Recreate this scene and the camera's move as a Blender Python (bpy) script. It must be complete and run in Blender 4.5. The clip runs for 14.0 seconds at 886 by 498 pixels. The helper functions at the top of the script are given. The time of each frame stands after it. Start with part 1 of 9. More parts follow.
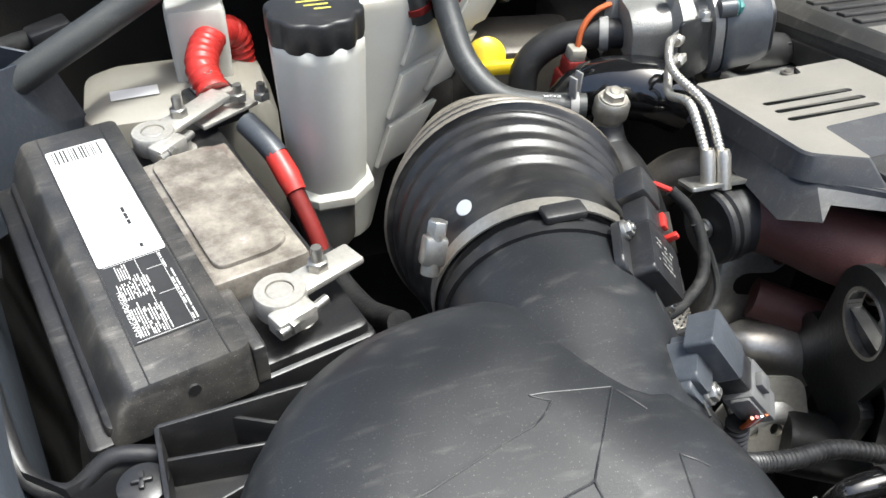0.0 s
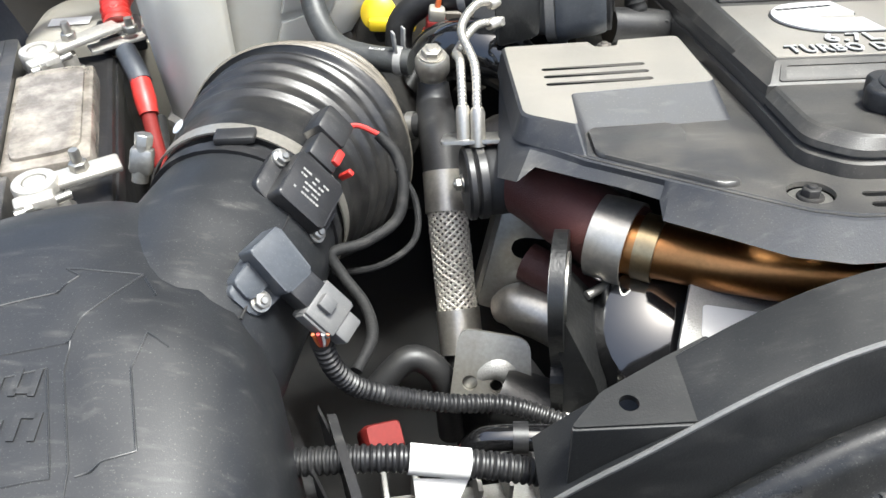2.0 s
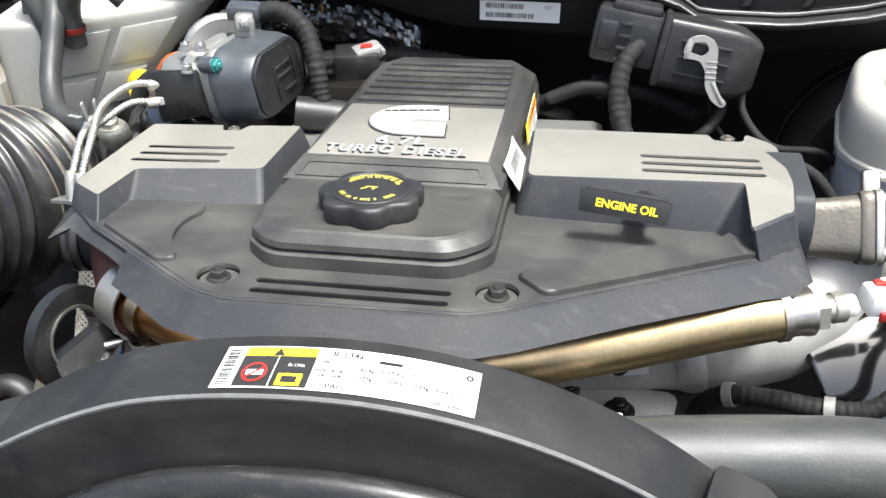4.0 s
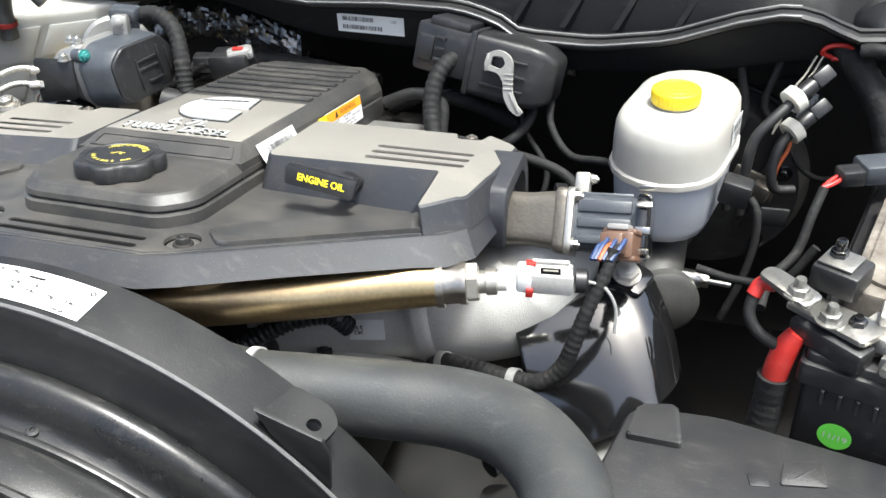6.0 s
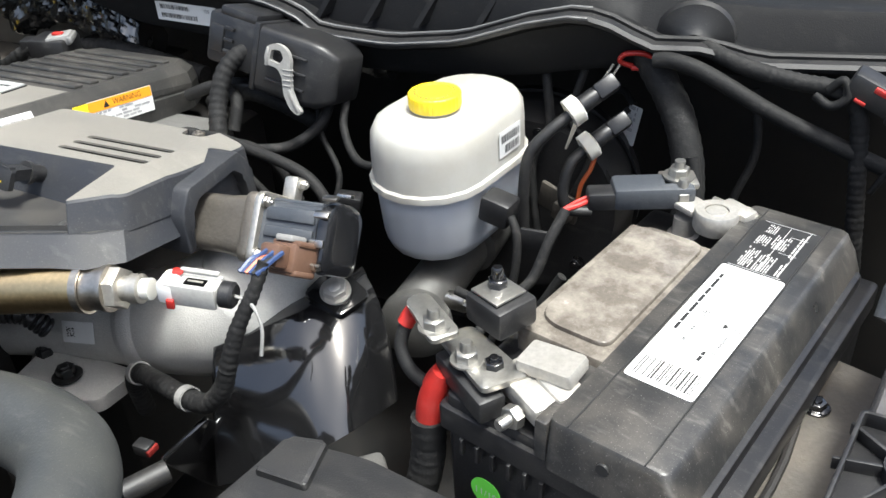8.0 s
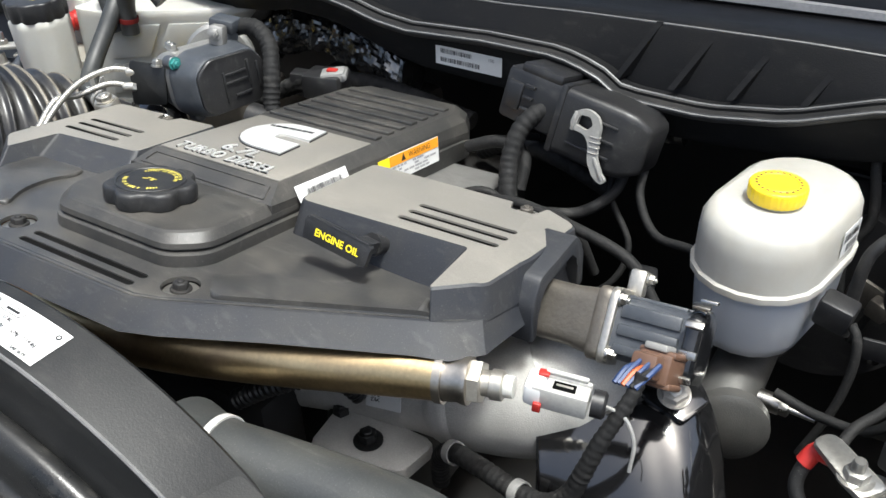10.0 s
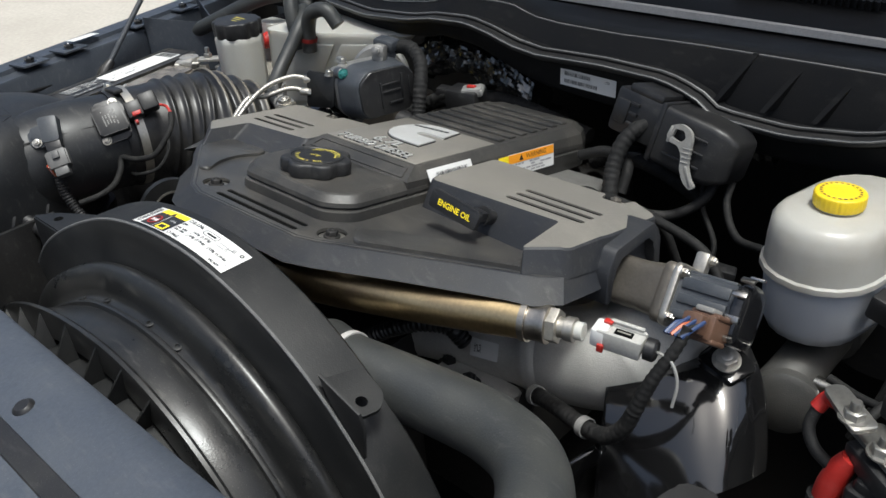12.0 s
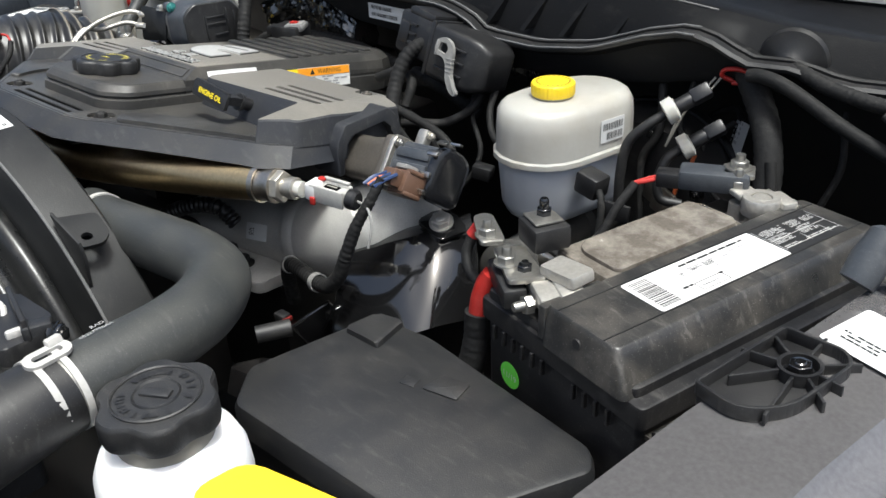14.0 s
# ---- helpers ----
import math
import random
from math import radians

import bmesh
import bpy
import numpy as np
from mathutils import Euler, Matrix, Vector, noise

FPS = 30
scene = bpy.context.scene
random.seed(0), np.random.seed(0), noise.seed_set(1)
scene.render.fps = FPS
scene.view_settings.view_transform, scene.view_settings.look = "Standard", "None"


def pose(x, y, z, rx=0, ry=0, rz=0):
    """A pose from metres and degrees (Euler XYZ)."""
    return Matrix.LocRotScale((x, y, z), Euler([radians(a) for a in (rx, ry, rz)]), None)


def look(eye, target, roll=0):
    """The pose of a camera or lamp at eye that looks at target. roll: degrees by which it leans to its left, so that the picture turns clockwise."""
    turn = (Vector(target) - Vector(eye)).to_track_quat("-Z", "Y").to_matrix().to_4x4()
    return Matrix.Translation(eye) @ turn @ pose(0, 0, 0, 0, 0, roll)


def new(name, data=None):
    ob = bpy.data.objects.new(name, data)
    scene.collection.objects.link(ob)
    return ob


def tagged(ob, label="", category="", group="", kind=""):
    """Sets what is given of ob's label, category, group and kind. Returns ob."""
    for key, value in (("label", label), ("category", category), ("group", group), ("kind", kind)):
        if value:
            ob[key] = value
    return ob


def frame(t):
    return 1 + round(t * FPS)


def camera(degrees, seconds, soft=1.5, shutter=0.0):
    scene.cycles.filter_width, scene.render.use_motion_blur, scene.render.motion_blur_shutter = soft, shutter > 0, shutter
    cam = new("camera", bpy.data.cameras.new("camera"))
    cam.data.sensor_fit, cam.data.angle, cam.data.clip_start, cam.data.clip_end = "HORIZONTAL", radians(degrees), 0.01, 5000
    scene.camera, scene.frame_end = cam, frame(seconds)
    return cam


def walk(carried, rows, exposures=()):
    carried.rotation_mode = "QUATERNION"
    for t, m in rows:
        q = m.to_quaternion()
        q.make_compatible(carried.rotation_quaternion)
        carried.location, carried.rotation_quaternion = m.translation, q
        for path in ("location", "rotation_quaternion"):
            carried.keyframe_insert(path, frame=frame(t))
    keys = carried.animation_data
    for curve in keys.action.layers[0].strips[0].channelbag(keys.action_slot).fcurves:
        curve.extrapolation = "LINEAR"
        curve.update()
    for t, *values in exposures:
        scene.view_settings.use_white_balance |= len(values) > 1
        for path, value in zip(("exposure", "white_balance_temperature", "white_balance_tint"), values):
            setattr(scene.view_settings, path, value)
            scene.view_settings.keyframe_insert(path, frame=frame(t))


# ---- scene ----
cam = camera(55.5, 14.0)
PATH = [
    (0, (-0.701, -0.277, 1.584), (-0.229, 1.18, 0.299), 1.1),
    (0.5, (-0.628, -0.32, 1.592), (-0.269, 1.151, 0.286), -0.7),
    (1, (-0.545, -0.345, 1.586), (-0.282, 1.14, 0.273), -1.3),
    (1.5, (-0.448, -0.374, 1.578), (-0.329, 1.13, 0.264), -2.1),
    (2, (-0.371, -0.395, 1.581), (-0.367, 1.12, 0.274), -2.7),
    (2.5, (-0.286, -0.426, 1.6), (-0.335, 1.099, 0.307), -2.8),
    (3, (-0.157, -0.424, 1.599), (-0.28, 1.178, 0.408), -3.1),
    (3.5, (-0.008, -0.41, 1.601), (-0.211, 1.191, 0.42), -2.8),
    (3.7, (0.039, -0.409, 1.603), (-0.209, 1.187, 0.423), -3.0),
    (5.8, (0.397, -0.455, 1.616), (-0.216, 1.097, 0.514), -5.1),
    (6, (0.434, -0.448, 1.609), (-0.131, 1.12, 0.504), -3.8),
    (6.5, (0.623, -0.385, 1.584), (-0.012, 1.167, 0.495), -3.7),
    (7, (0.723, -0.294, 1.562), (0.031, 1.236, 0.476), -3.9),
    (7.2, (0.72, -0.272, 1.557), (0.052, 1.268, 0.469), -3.2),
    (9.3, (0.629, -0.3, 1.57), (-0.247, 1.148, 0.505), -3.2),
    (9.5, (0.594, -0.298, 1.581), (-0.279, 1.151, 0.514), -2.7),
    (10, (0.498, -0.312, 1.617), (-0.419, 1.094, 0.529), -2.4),
    (10.5, (0.443, -0.341, 1.647), (-0.617, 0.969, 0.57), -3.9),
    (11, (0.408, -0.363, 1.652), (-0.758, 0.915, 0.649), -4.1),
    (11.5, (0.459, -0.383, 1.657), (-0.764, 0.854, 0.67), -4.2),
    (12, (0.628, -0.424, 1.641), (-0.589, 0.818, 0.654), -3.5),
    (12.5, (0.82, -0.382, 1.614), (-0.382, 0.881, 0.635), -2.8),
    (13, (0.842, -0.325, 1.601), (-0.352, 0.952, 0.628), -2.6),
    (13.5, (0.836, -0.333, 1.576), (-0.352, 0.95, 0.604), -2.6),
    (14, (0.914, -0.385, 1.55), (-0.281, 0.907, 0.6), -2.6),
]
walk(cam, [(t, look(eye, target, roll)) for t, eye, target, roll in PATH], [(0.0, 1.55, 5980, 3), (2.0, 1.85, 5980, 3), (3.5, 1.75, 5980, 3), (6.0, 1.75, 5980, 3), (7.0, 1.65, 5980, 3), (9.5, 1.37, 5980, 3), (10.5, 1.0, 5980, 3), (11.5, 0.45, 5980, 3), (12.5, 0.4, 5980, 3), (13.0, 0.5, 5980, 3), (14.0, 0.85, 5980, 3)])

# ---- world, sun, exposure ----
world = bpy.data.worlds.new("day_sky")
scene.world = world
world.use_nodes = True
wn = world.node_tree.nodes
sky = wn.new("ShaderNodeTexSky")
sky.sky_type, sky.sun_disc = "NISHITA", False
sky.sun_elevation, sky.sun_rotation = radians(75), radians(106)
sky.air_density, sky.dust_density, sky.ozone_density = 0.7, 8.0, 0.2
wn["Background"].inputs[1].default_value = 0.12
world.node_tree.links.new(sky.outputs[0], wn["Background"].inputs[0])
sun = new("sun", bpy.data.lights.new("sun", "SUN"))
sun.data.energy, sun.data.angle, sun.data.color = 2.4, radians(10), (1.0, 0.955, 0.9)
sun.matrix_world = look((1.2, -0.35, 4.6), (0.0, 0.0, 0.0))


# ---- materials ----
def material(name, color, rough=0.5, metal=0.0, spread=0.25, grain=60.0, bump=0.1, second=None, blotch=6.0, blotch_amount=0.5, spec=0.5,
             trans=0.0, subsurf=0.0, coat=0.0, bump_scale=None, rough_spread=0.15, dust=0.0):
    """A surface with fine grain and broader stains, in object coordinates (metres)."""
    m = bpy.data.materials.new(name)
    m.use_nodes = True
    nt = m.node_tree
    n, ln = nt.nodes, nt.links
    b = n["Principled BSDF"]
    tc = n.new("ShaderNodeTexCoord")
    fine, broad = n.new("ShaderNodeTexNoise"), n.new("ShaderNodeTexNoise")
    fine.inputs["Scale"].default_value, fine.inputs["Detail"].default_value = grain * 5, 6
    broad.inputs["Scale"].default_value, broad.inputs["Detail"].default_value, broad.inputs["Roughness"].default_value = blotch * 2, 6, 0.65
    for t in (fine, broad):
        ln.new(tc.outputs["Object"], t.inputs["Vector"])
    lo = n.new("ShaderNodeMix"); lo.data_type = "RGBA"
    c = Vector(color[:3])
    lo.inputs["A"].default_value = (*(c * (1 - spread)), 1)
    lo.inputs["B"].default_value = (*(c * (1 + spread)), 1)
    ln.new(fine.outputs["Fac"], lo.inputs["Factor"])
    hi = n.new("ShaderNodeMix"); hi.data_type = "RGBA"
    ramp = n.new("ShaderNodeValToRGB")
    ramp.color_ramp.elements[0].position, ramp.color_ramp.elements[1].position = 0.42, 0.72
    ramp.color_ramp.elements[1].color = (blotch_amount, blotch_amount, blotch_amount, 1)
    ln.new(broad.outputs["Fac"], ramp.inputs["Fac"])
    ln.new(ramp.outputs["Color"], hi.inputs["Factor"])
    ln.new(lo.outputs["Result"], hi.inputs["A"])
    hi.inputs["B"].default_value = (*(second or [v * 1.5 + 0.01 for v in c]), 1)
    last = hi
    if dust:
        # Grit specks, and pale scuffs drawn out one way, thicker where the broad stains lie.
        speck, scuff = n.new("ShaderNodeTexNoise"), n.new("ShaderNodeTexNoise")
        stretch = n.new("ShaderNodeMapping")
        stretch.inputs["Rotation"].default_value = (0.3, 0.2, 0.7)
        stretch.inputs["Scale"].default_value = (40, 170, 80)
        ln.new(tc.outputs["Object"], stretch.inputs["Vector"])
        ln.new(stretch.outputs["Vector"], scuff.inputs["Vector"])
        ln.new(tc.outputs["Object"], speck.inputs["Vector"])
        speck.inputs["Scale"].default_value, speck.inputs["Detail"].default_value = 900, 2
        scuff.inputs["Scale"].default_value, scuff.inputs["Detail"].default_value = 1.0, 5
        for src, lo_, hi_, amount in ((speck, 0.63, 0.78, dust * 0.9), (scuff, 0.57, 0.8, dust * 0.5)):
            cut, gain, layer = n.new("ShaderNodeMapRange"), n.new("ShaderNodeMath"), n.new("ShaderNodeMix")
            cut.inputs["From Min"].default_value, cut.inputs["From Max"].default_value, cut.inputs["To Max"].default_value = lo_, hi_, amount
            gain.operation = "MULTIPLY"
            layer.data_type = "RGBA"
            ln.new(src.outputs["Fac"], cut.inputs["Value"])
            ln.new(cut.outputs["Result"], gain.inputs[0])
            ln.new(broad.outputs["Fac"], gain.inputs[1])
            ln.new(gain.outputs["Value"], layer.inputs["Factor"])
            ln.new(last.outputs["Result"], layer.inputs["A"])
            layer.inputs["B"].default_value = (0.42, 0.4, 0.36, 1)
            last = layer
    ln.new(last.outputs["Result"], b.inputs["Base Color"])
    b.inputs["Metallic"].default_value = metal
    b.inputs["Specular IOR Level"].default_value = spec
    rr = n.new("ShaderNodeMapRange")
    rr.inputs["To Min"].default_value, rr.inputs["To Max"].default_value = max(0.03, rough - rough_spread), min(1, rough + rough_spread)
    ln.new(broad.outputs["Fac"], rr.inputs["Value"])
    ln.new(rr.outputs["Result"], b.inputs["Roughness"])
    if trans:
        b.inputs["Transmission Weight"].default_value = trans
    if subsurf:
        b.inputs["Subsurface Weight"].default_value = subsurf
        b.inputs["Subsurface Radius"].default_value = (0.02, 0.018, 0.016)
        b.inputs["Subsurface Scale"].default_value = 1.0
    if coat:
        b.inputs["Coat Weight"].default_value = coat
        b.inputs["Coat Roughness"].default_value = 0.08
    if bump:
        bp = n.new("ShaderNodeBump")
        bp.inputs["Strength"].default_value, bp.inputs["Distance"].default_value = bump, 0.001
        src = fine
        if bump_scale:
            src = n.new("ShaderNodeTexNoise")
            src.inputs["Scale"].default_value, src.inputs["Detail"].default_value = bump_scale, 4
            ln.new(tc.outputs["Object"], src.inputs["Vector"])
        ln.new(src.outputs["Fac"], bp.inputs["Height"])
        ln.new(bp.outputs["Normal"], b.inputs["Normal"])
    return m


BLACK = material("black_plastic", (0.012, 0.012, 0.013), 0.42, second=(0.03, 0.029, 0.027), blotch=8, dust=0.25)
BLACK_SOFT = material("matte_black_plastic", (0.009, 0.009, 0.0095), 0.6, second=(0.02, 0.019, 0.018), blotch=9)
DUSTY = material("dusty_black_plastic", (0.016, 0.0165, 0.018), 0.45, second=(0.036, 0.034, 0.031), blotch=14, blotch_amount=0.5, grain=160, bump=0.3, dust=0.2)
AIRBOX = material("airbox_plastic", (0.0115, 0.0125, 0.0142), 0.43, second=(0.023, 0.0235, 0.024), blotch=10, grain=260, bump=0.09, dust=0.3, spec=0.46)
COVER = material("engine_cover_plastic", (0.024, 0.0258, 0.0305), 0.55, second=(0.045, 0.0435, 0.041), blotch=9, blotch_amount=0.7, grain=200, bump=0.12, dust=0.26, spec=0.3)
# Dust plus top light, put into a far paler colour than COVER's flanks.
COVER_TOP_LIT = material("dusty_lit_cover_top", (0.17, 0.161, 0.143), 0.36, second=(0.24, 0.222, 0.192), blotch=9, blotch_amount=0.6, grain=200, bump=0.25, dust=0.35)
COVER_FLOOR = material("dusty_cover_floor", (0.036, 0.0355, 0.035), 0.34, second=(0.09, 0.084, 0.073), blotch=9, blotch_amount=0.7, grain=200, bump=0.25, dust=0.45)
COVER_BOX = material("engine_cover_centre", (0.034, 0.0333, 0.032), 0.42, second=(0.08, 0.074, 0.065), blotch=8, blotch_amount=0.75, grain=200, bump=0.18, dust=0.35, spec=0.4)
RUBBER = material("black_rubber", (0.012, 0.012, 0.0125), 0.5, second=(0.03, 0.028, 0.025), blotch=12, grain=120, dust=0.2)
HOSE = material("radiator_hose_rubber", (0.03, 0.032, 0.032), 0.5, second=(0.058, 0.058, 0.051), blotch=10, grain=100, bump=0.2, dust=0.3)
BELLOWS = material("ribbed_duct_rubber", (0.012, 0.012, 0.0125), 0.34, second=(0.045, 0.042, 0.036), blotch=16, grain=100, dust=0.3)
CASE = material("battery_case", (0.009, 0.009, 0.01), 0.38, second=(0.025, 0.023, 0.021), blotch=14, blotch_amount=0.5, dust=0.3)
LID = material("battery_lid", (0.022, 0.022, 0.022), 0.34, second=(0.1, 0.09, 0.077), blotch=13, blotch_amount=0.6, grain=100, bump=0.35, bump_scale=60, dust=0.7)
VENT = material("battery_vent_cover", (0.11, 0.097, 0.082), 0.22, second=(0.34, 0.31, 0.265), blotch=16, blotch_amount=0.7, bump=0.7, bump_scale=40, dust=0.5)
WHITE = material("white_paper", (0.68, 0.68, 0.665), 0.45, spread=0.03, second=(0.6, 0.585, 0.56), blotch=14, blotch_amount=0.4, bump=0.03)
WHITE_PRINT = material("grey_white_print", (0.42, 0.42, 0.41), 0.5, spread=0.05, bump=0)
INK = material("black_ink", (0.02, 0.02, 0.02), 0.4, bump=0)
# Near-black without sheen: painted shade for slots and openings.
HOLLOW_SHADE = material("hollow_shade", (0.004, 0.004, 0.004), 0.95, spec=0.03, bump=0)
GREY_INK = material("grey_ink", (0.3, 0.3, 0.3), 0.5, bump=0)
YELLOW = material("yellow_plastic", (0.85, 0.62, 0.02), 0.35, spread=0.06, second=(0.75, 0.5, 0.02), blotch=16, bump=0.05)
YELLOW_INK = material("yellow_ink", (0.9, 0.72, 0.02), 0.45, spread=0.03, bump=0)
ORANGE_INK = material("orange_ink", (0.85, 0.33, 0.02), 0.45, spread=0.03, bump=0)
RED = material("red_plastic", (0.4, 0.022, 0.017), 0.42, spread=0.15, second=(0.24, 0.022, 0.016), bump=0.15, dust=0.25)
BROWN_CAST = material("grey_brown_casting", (0.11, 0.1, 0.086), 0.45, metal=0.5, second=(0.17, 0.145, 0.115), blotch=14, bump=0.4, dust=0.2)
PALE = material("pale_grey_rubber", (0.45, 0.44, 0.42), 0.5, second=(0.35, 0.34, 0.32), blotch=10, bump=0.1, dust=0.2)
RED_DARK = material("dark_red_plastic", (0.15, 0.014, 0.012), 0.6, second=(0.09, 0.012, 0.01), bump=0.1, spec=0.2)
GREEN = material("green_sticker", (0.2, 0.75, 0.08), 0.45, spread=0.03, bump=0)
BLUE = material("blue_wire", (0.02, 0.04, 0.11), 0.45, bump=0)
ORANGE = material("orange_wire", (0.38, 0.085, 0.02), 0.45, bump=0)
ALU = material("cast_aluminium", (0.31, 0.305, 0.29), 0.5, metal=0.7, second=(0.2, 0.193, 0.18), blotch=14, grain=160, bump=0.45, dust=0.2)
STEEL = material("bright_steel", (0.5, 0.485, 0.455), 0.3, metal=1.0, second=(0.33, 0.31, 0.27), blotch=20, bump=0.12)
HORN = material("sand_cast_aluminium", (0.52, 0.51, 0.48), 0.55, metal=0.35, second=(0.4, 0.39, 0.36), blotch=14, grain=160, bump=0.4, dust=0.15)
NICKEL = material("dull_nickel_steel", (0.52, 0.495, 0.44), 0.38, metal=0.85, second=(0.34, 0.315, 0.27), blotch=22, bump=0.15, dust=0.1)
CAST_GREY = material("dark_grey_casting", (0.075, 0.074, 0.07), 0.45, metal=0.4, second=(0.12, 0.115, 0.105), blotch=18, grain=160, bump=0.4, dust=0.2)
TARNISHED = material("tarnished_steel", (0.5, 0.46, 0.4), 0.34, metal=1.0, second=(0.3, 0.26, 0.21), blotch=20, bump=0.15)
BADGE_METAL = material("satin_badge_metal", (0.68, 0.68, 0.66), 0.34, metal=0.4, spread=0.05, second=(0.58, 0.57, 0.55), blotch=20, bump=0.05)
BARE_STEEL = material("bare_pressed_steel", (0.34, 0.325, 0.285), 0.34, metal=0.8, second=(0.2, 0.18, 0.15), blotch=22, bump=0.12)
ZINC = material("zinc_plated_steel", (0.42, 0.41, 0.38), 0.36, metal=0.9, second=(0.28, 0.26, 0.22), blotch=26, bump=0.2)
LEAD = material("battery_clamp_tin", (0.5, 0.48, 0.44), 0.36, metal=0.6, second=(0.4, 0.375, 0.32), blotch=30, bump=0.4, dust=0.4)
GOLD = material("heat_tinted_steel", (0.6, 0.46, 0.25), 0.34, metal=1.0, second=(0.32, 0.24, 0.15), blotch=9, blotch_amount=0.85, bump=0.06)
COPPER = material("copper_tinted_steel", (0.52, 0.24, 0.085), 0.34, metal=1.0, second=(0.36, 0.22, 0.08), blotch=9, bump=0.05)
RUST = material("brown_manifold_iron", (0.075, 0.026, 0.022), 0.55, second=(0.12, 0.05, 0.04), blotch=12, grain=180, bump=0.5, dust=0.15)
BLACK_STEEL = material("black_painted_steel", (0.006, 0.006, 0.0065), 0.1, second=(0.01, 0.01, 0.01), blotch=10, bump=0.02, rough_spread=0.04, spec=0.8, coat=0.6, dust=0.08)
GLOSS_GREY = material("glossy_grey_plastic", (0.012, 0.0125, 0.014), 0.14, second=(0.02, 0.02, 0.021), blotch=18, bump=0.08, coat=0.5, rough_spread=0.06)
EYE_STEEL = material("dark_cast_steel", (0.008, 0.0083, 0.0085), 0.36, second=(0.02, 0.02, 0.019), blotch=16, bump=0.3, dust=0.12)
TANK = material("translucent_white_plastic", (0.5, 0.495, 0.455), 0.34, spread=0.03, second=(0.43, 0.405, 0.34), blotch=7, subsurf=0.5, bump=0.05)
TANK_TAN = material("yellowed_tank_plastic", (0.25, 0.235, 0.2), 0.42, spread=0.05, second=(0.2, 0.18, 0.14), blotch=7, subsurf=0.3, bump=0.05)
BRAKE_TANK = material("cloudy_tan_plastic", (0.42, 0.41, 0.375), 0.34, spread=0.03, second=(0.33, 0.3, 0.245), blotch=9, subsurf=0.4, bump=0.05)
FLUID = material("fluid_filled_plastic", (0.45, 0.475, 0.515), 0.34, spread=0.03, second=(0.48, 0.485, 0.49), blotch=6, subsurf=0.45, bump=0.05)
BOTTLE = material("white_bottle_plastic", (0.85, 0.86, 0.87), 0.4, spread=0.02, second=(0.82, 0.83, 0.85), subsurf=0.2, bump=0.03)
SHROUD = material("fan_shroud_plastic", (0.0095, 0.01, 0.0105), 0.5, second=(0.024, 0.0238, 0.0232), blotch=9, blotch_amount=0.7, grain=140, bump=0.18, dust=0.12, spec=0.34)
COWL = material("cowl_plastic", (0.0065, 0.0067, 0.0074), 0.6, second=(0.012, 0.0118, 0.0114), blotch=6, grain=160, bump=0.25, dust=0.1, spec=0.18)
SHROUD_ROLL = material("polished_shroud_plastic", (0.011, 0.0115, 0.012), 0.3, second=(0.03, 0.029, 0.027), blotch=9, grain=120, bump=0.12, dust=0.35, spec=0.45)
# Paler plastic for thin beads that paint light caught on edges.
EDGE_GLINT = material("painted_edge_glint", (0.13, 0.13, 0.128), 0.45, second=(0.06, 0.06, 0.058), blotch=20, bump=0.1)
TEMP_PLUG = material("pale_plug_plastic", (0.4, 0.395, 0.37), 0.5, second=(0.3, 0.29, 0.27), blotch=24, bump=0.1, dust=0.15)
LEVER = material("dusty_grey_lever", (0.27, 0.266, 0.25), 0.5, second=(0.19, 0.182, 0.165), blotch=24, bump=0.15, dust=0.3)
FENDER = material("dark_metallic_paint", (0.16, 0.155, 0.156), 0.22, metal=0.5, second=(0.2, 0.194, 0.192), blotch=6, coat=0.8, bump=0.03, dust=0.2)
APRON = material("dark_blue_grey_panel", (0.036, 0.042, 0.053), 0.38, second=(0.055, 0.06, 0.068), blotch=10, coat=0.2, bump=0.5, bump_scale=90, dust=0.3)
PANEL = material("blue_grey_hammered_plastic", (0.052, 0.06, 0.076), 0.4, second=(0.075, 0.082, 0.095), blotch=10, bump=0.5, bump_scale=130, dust=0.25)
GREY_PLASTIC = material("grey_connector_plastic", (0.2, 0.198, 0.19), 0.5, second=(0.3, 0.29, 0.27), blotch=20, bump=0.1, dust=0.2)
BLUEGREY = material("blue_grey_plastic", (0.042, 0.047, 0.055), 0.42, second=(0.075, 0.079, 0.085), blotch=20, bump=0.1, dust=0.3)
FOIL = material("crumpled_foil", (0.2, 0.198, 0.19), 0.24, metal=0.9, spread=0.1, second=(0.04, 0.04, 0.04), blotch=14, blotch_amount=0.9, bump=0.45, bump_scale=40)
BROWN_PLASTIC = material("brown_connector_plastic", (0.1, 0.055, 0.035), 0.4, second=(0.15, 0.09, 0.06), bump=0.1)
CONCRETE = material("pale_concrete", (0.4, 0.372, 0.325), 0.85, second=(0.31, 0.285, 0.245), blotch=0.8, grain=6, bump=0.3)
DARK = material("dark_grimy_metal", (0.012, 0.0115, 0.011), 0.6, second=(0.032, 0.027, 0.022), blotch=12, grain=100, bump=0.4)
TAPE = material("cloth_tape", (0.01, 0.01, 0.01), 0.7, second=(0.026, 0.025, 0.024), blotch=25, grain=120, bump=0.6, bump_scale=220, dust=0.25, spec=0.25)


# ---- shape helpers ----
FRAMES = {}


def thing(name, label, category, m=None, group="", kind=""):
    ob = new(name)
    m = m if m is not None else Matrix.Identity(4)
    ob.matrix_world = m
    ob.empty_display_size = 0.02
    FRAMES[ob.name] = m
    return tagged(ob, label, category, group, kind)


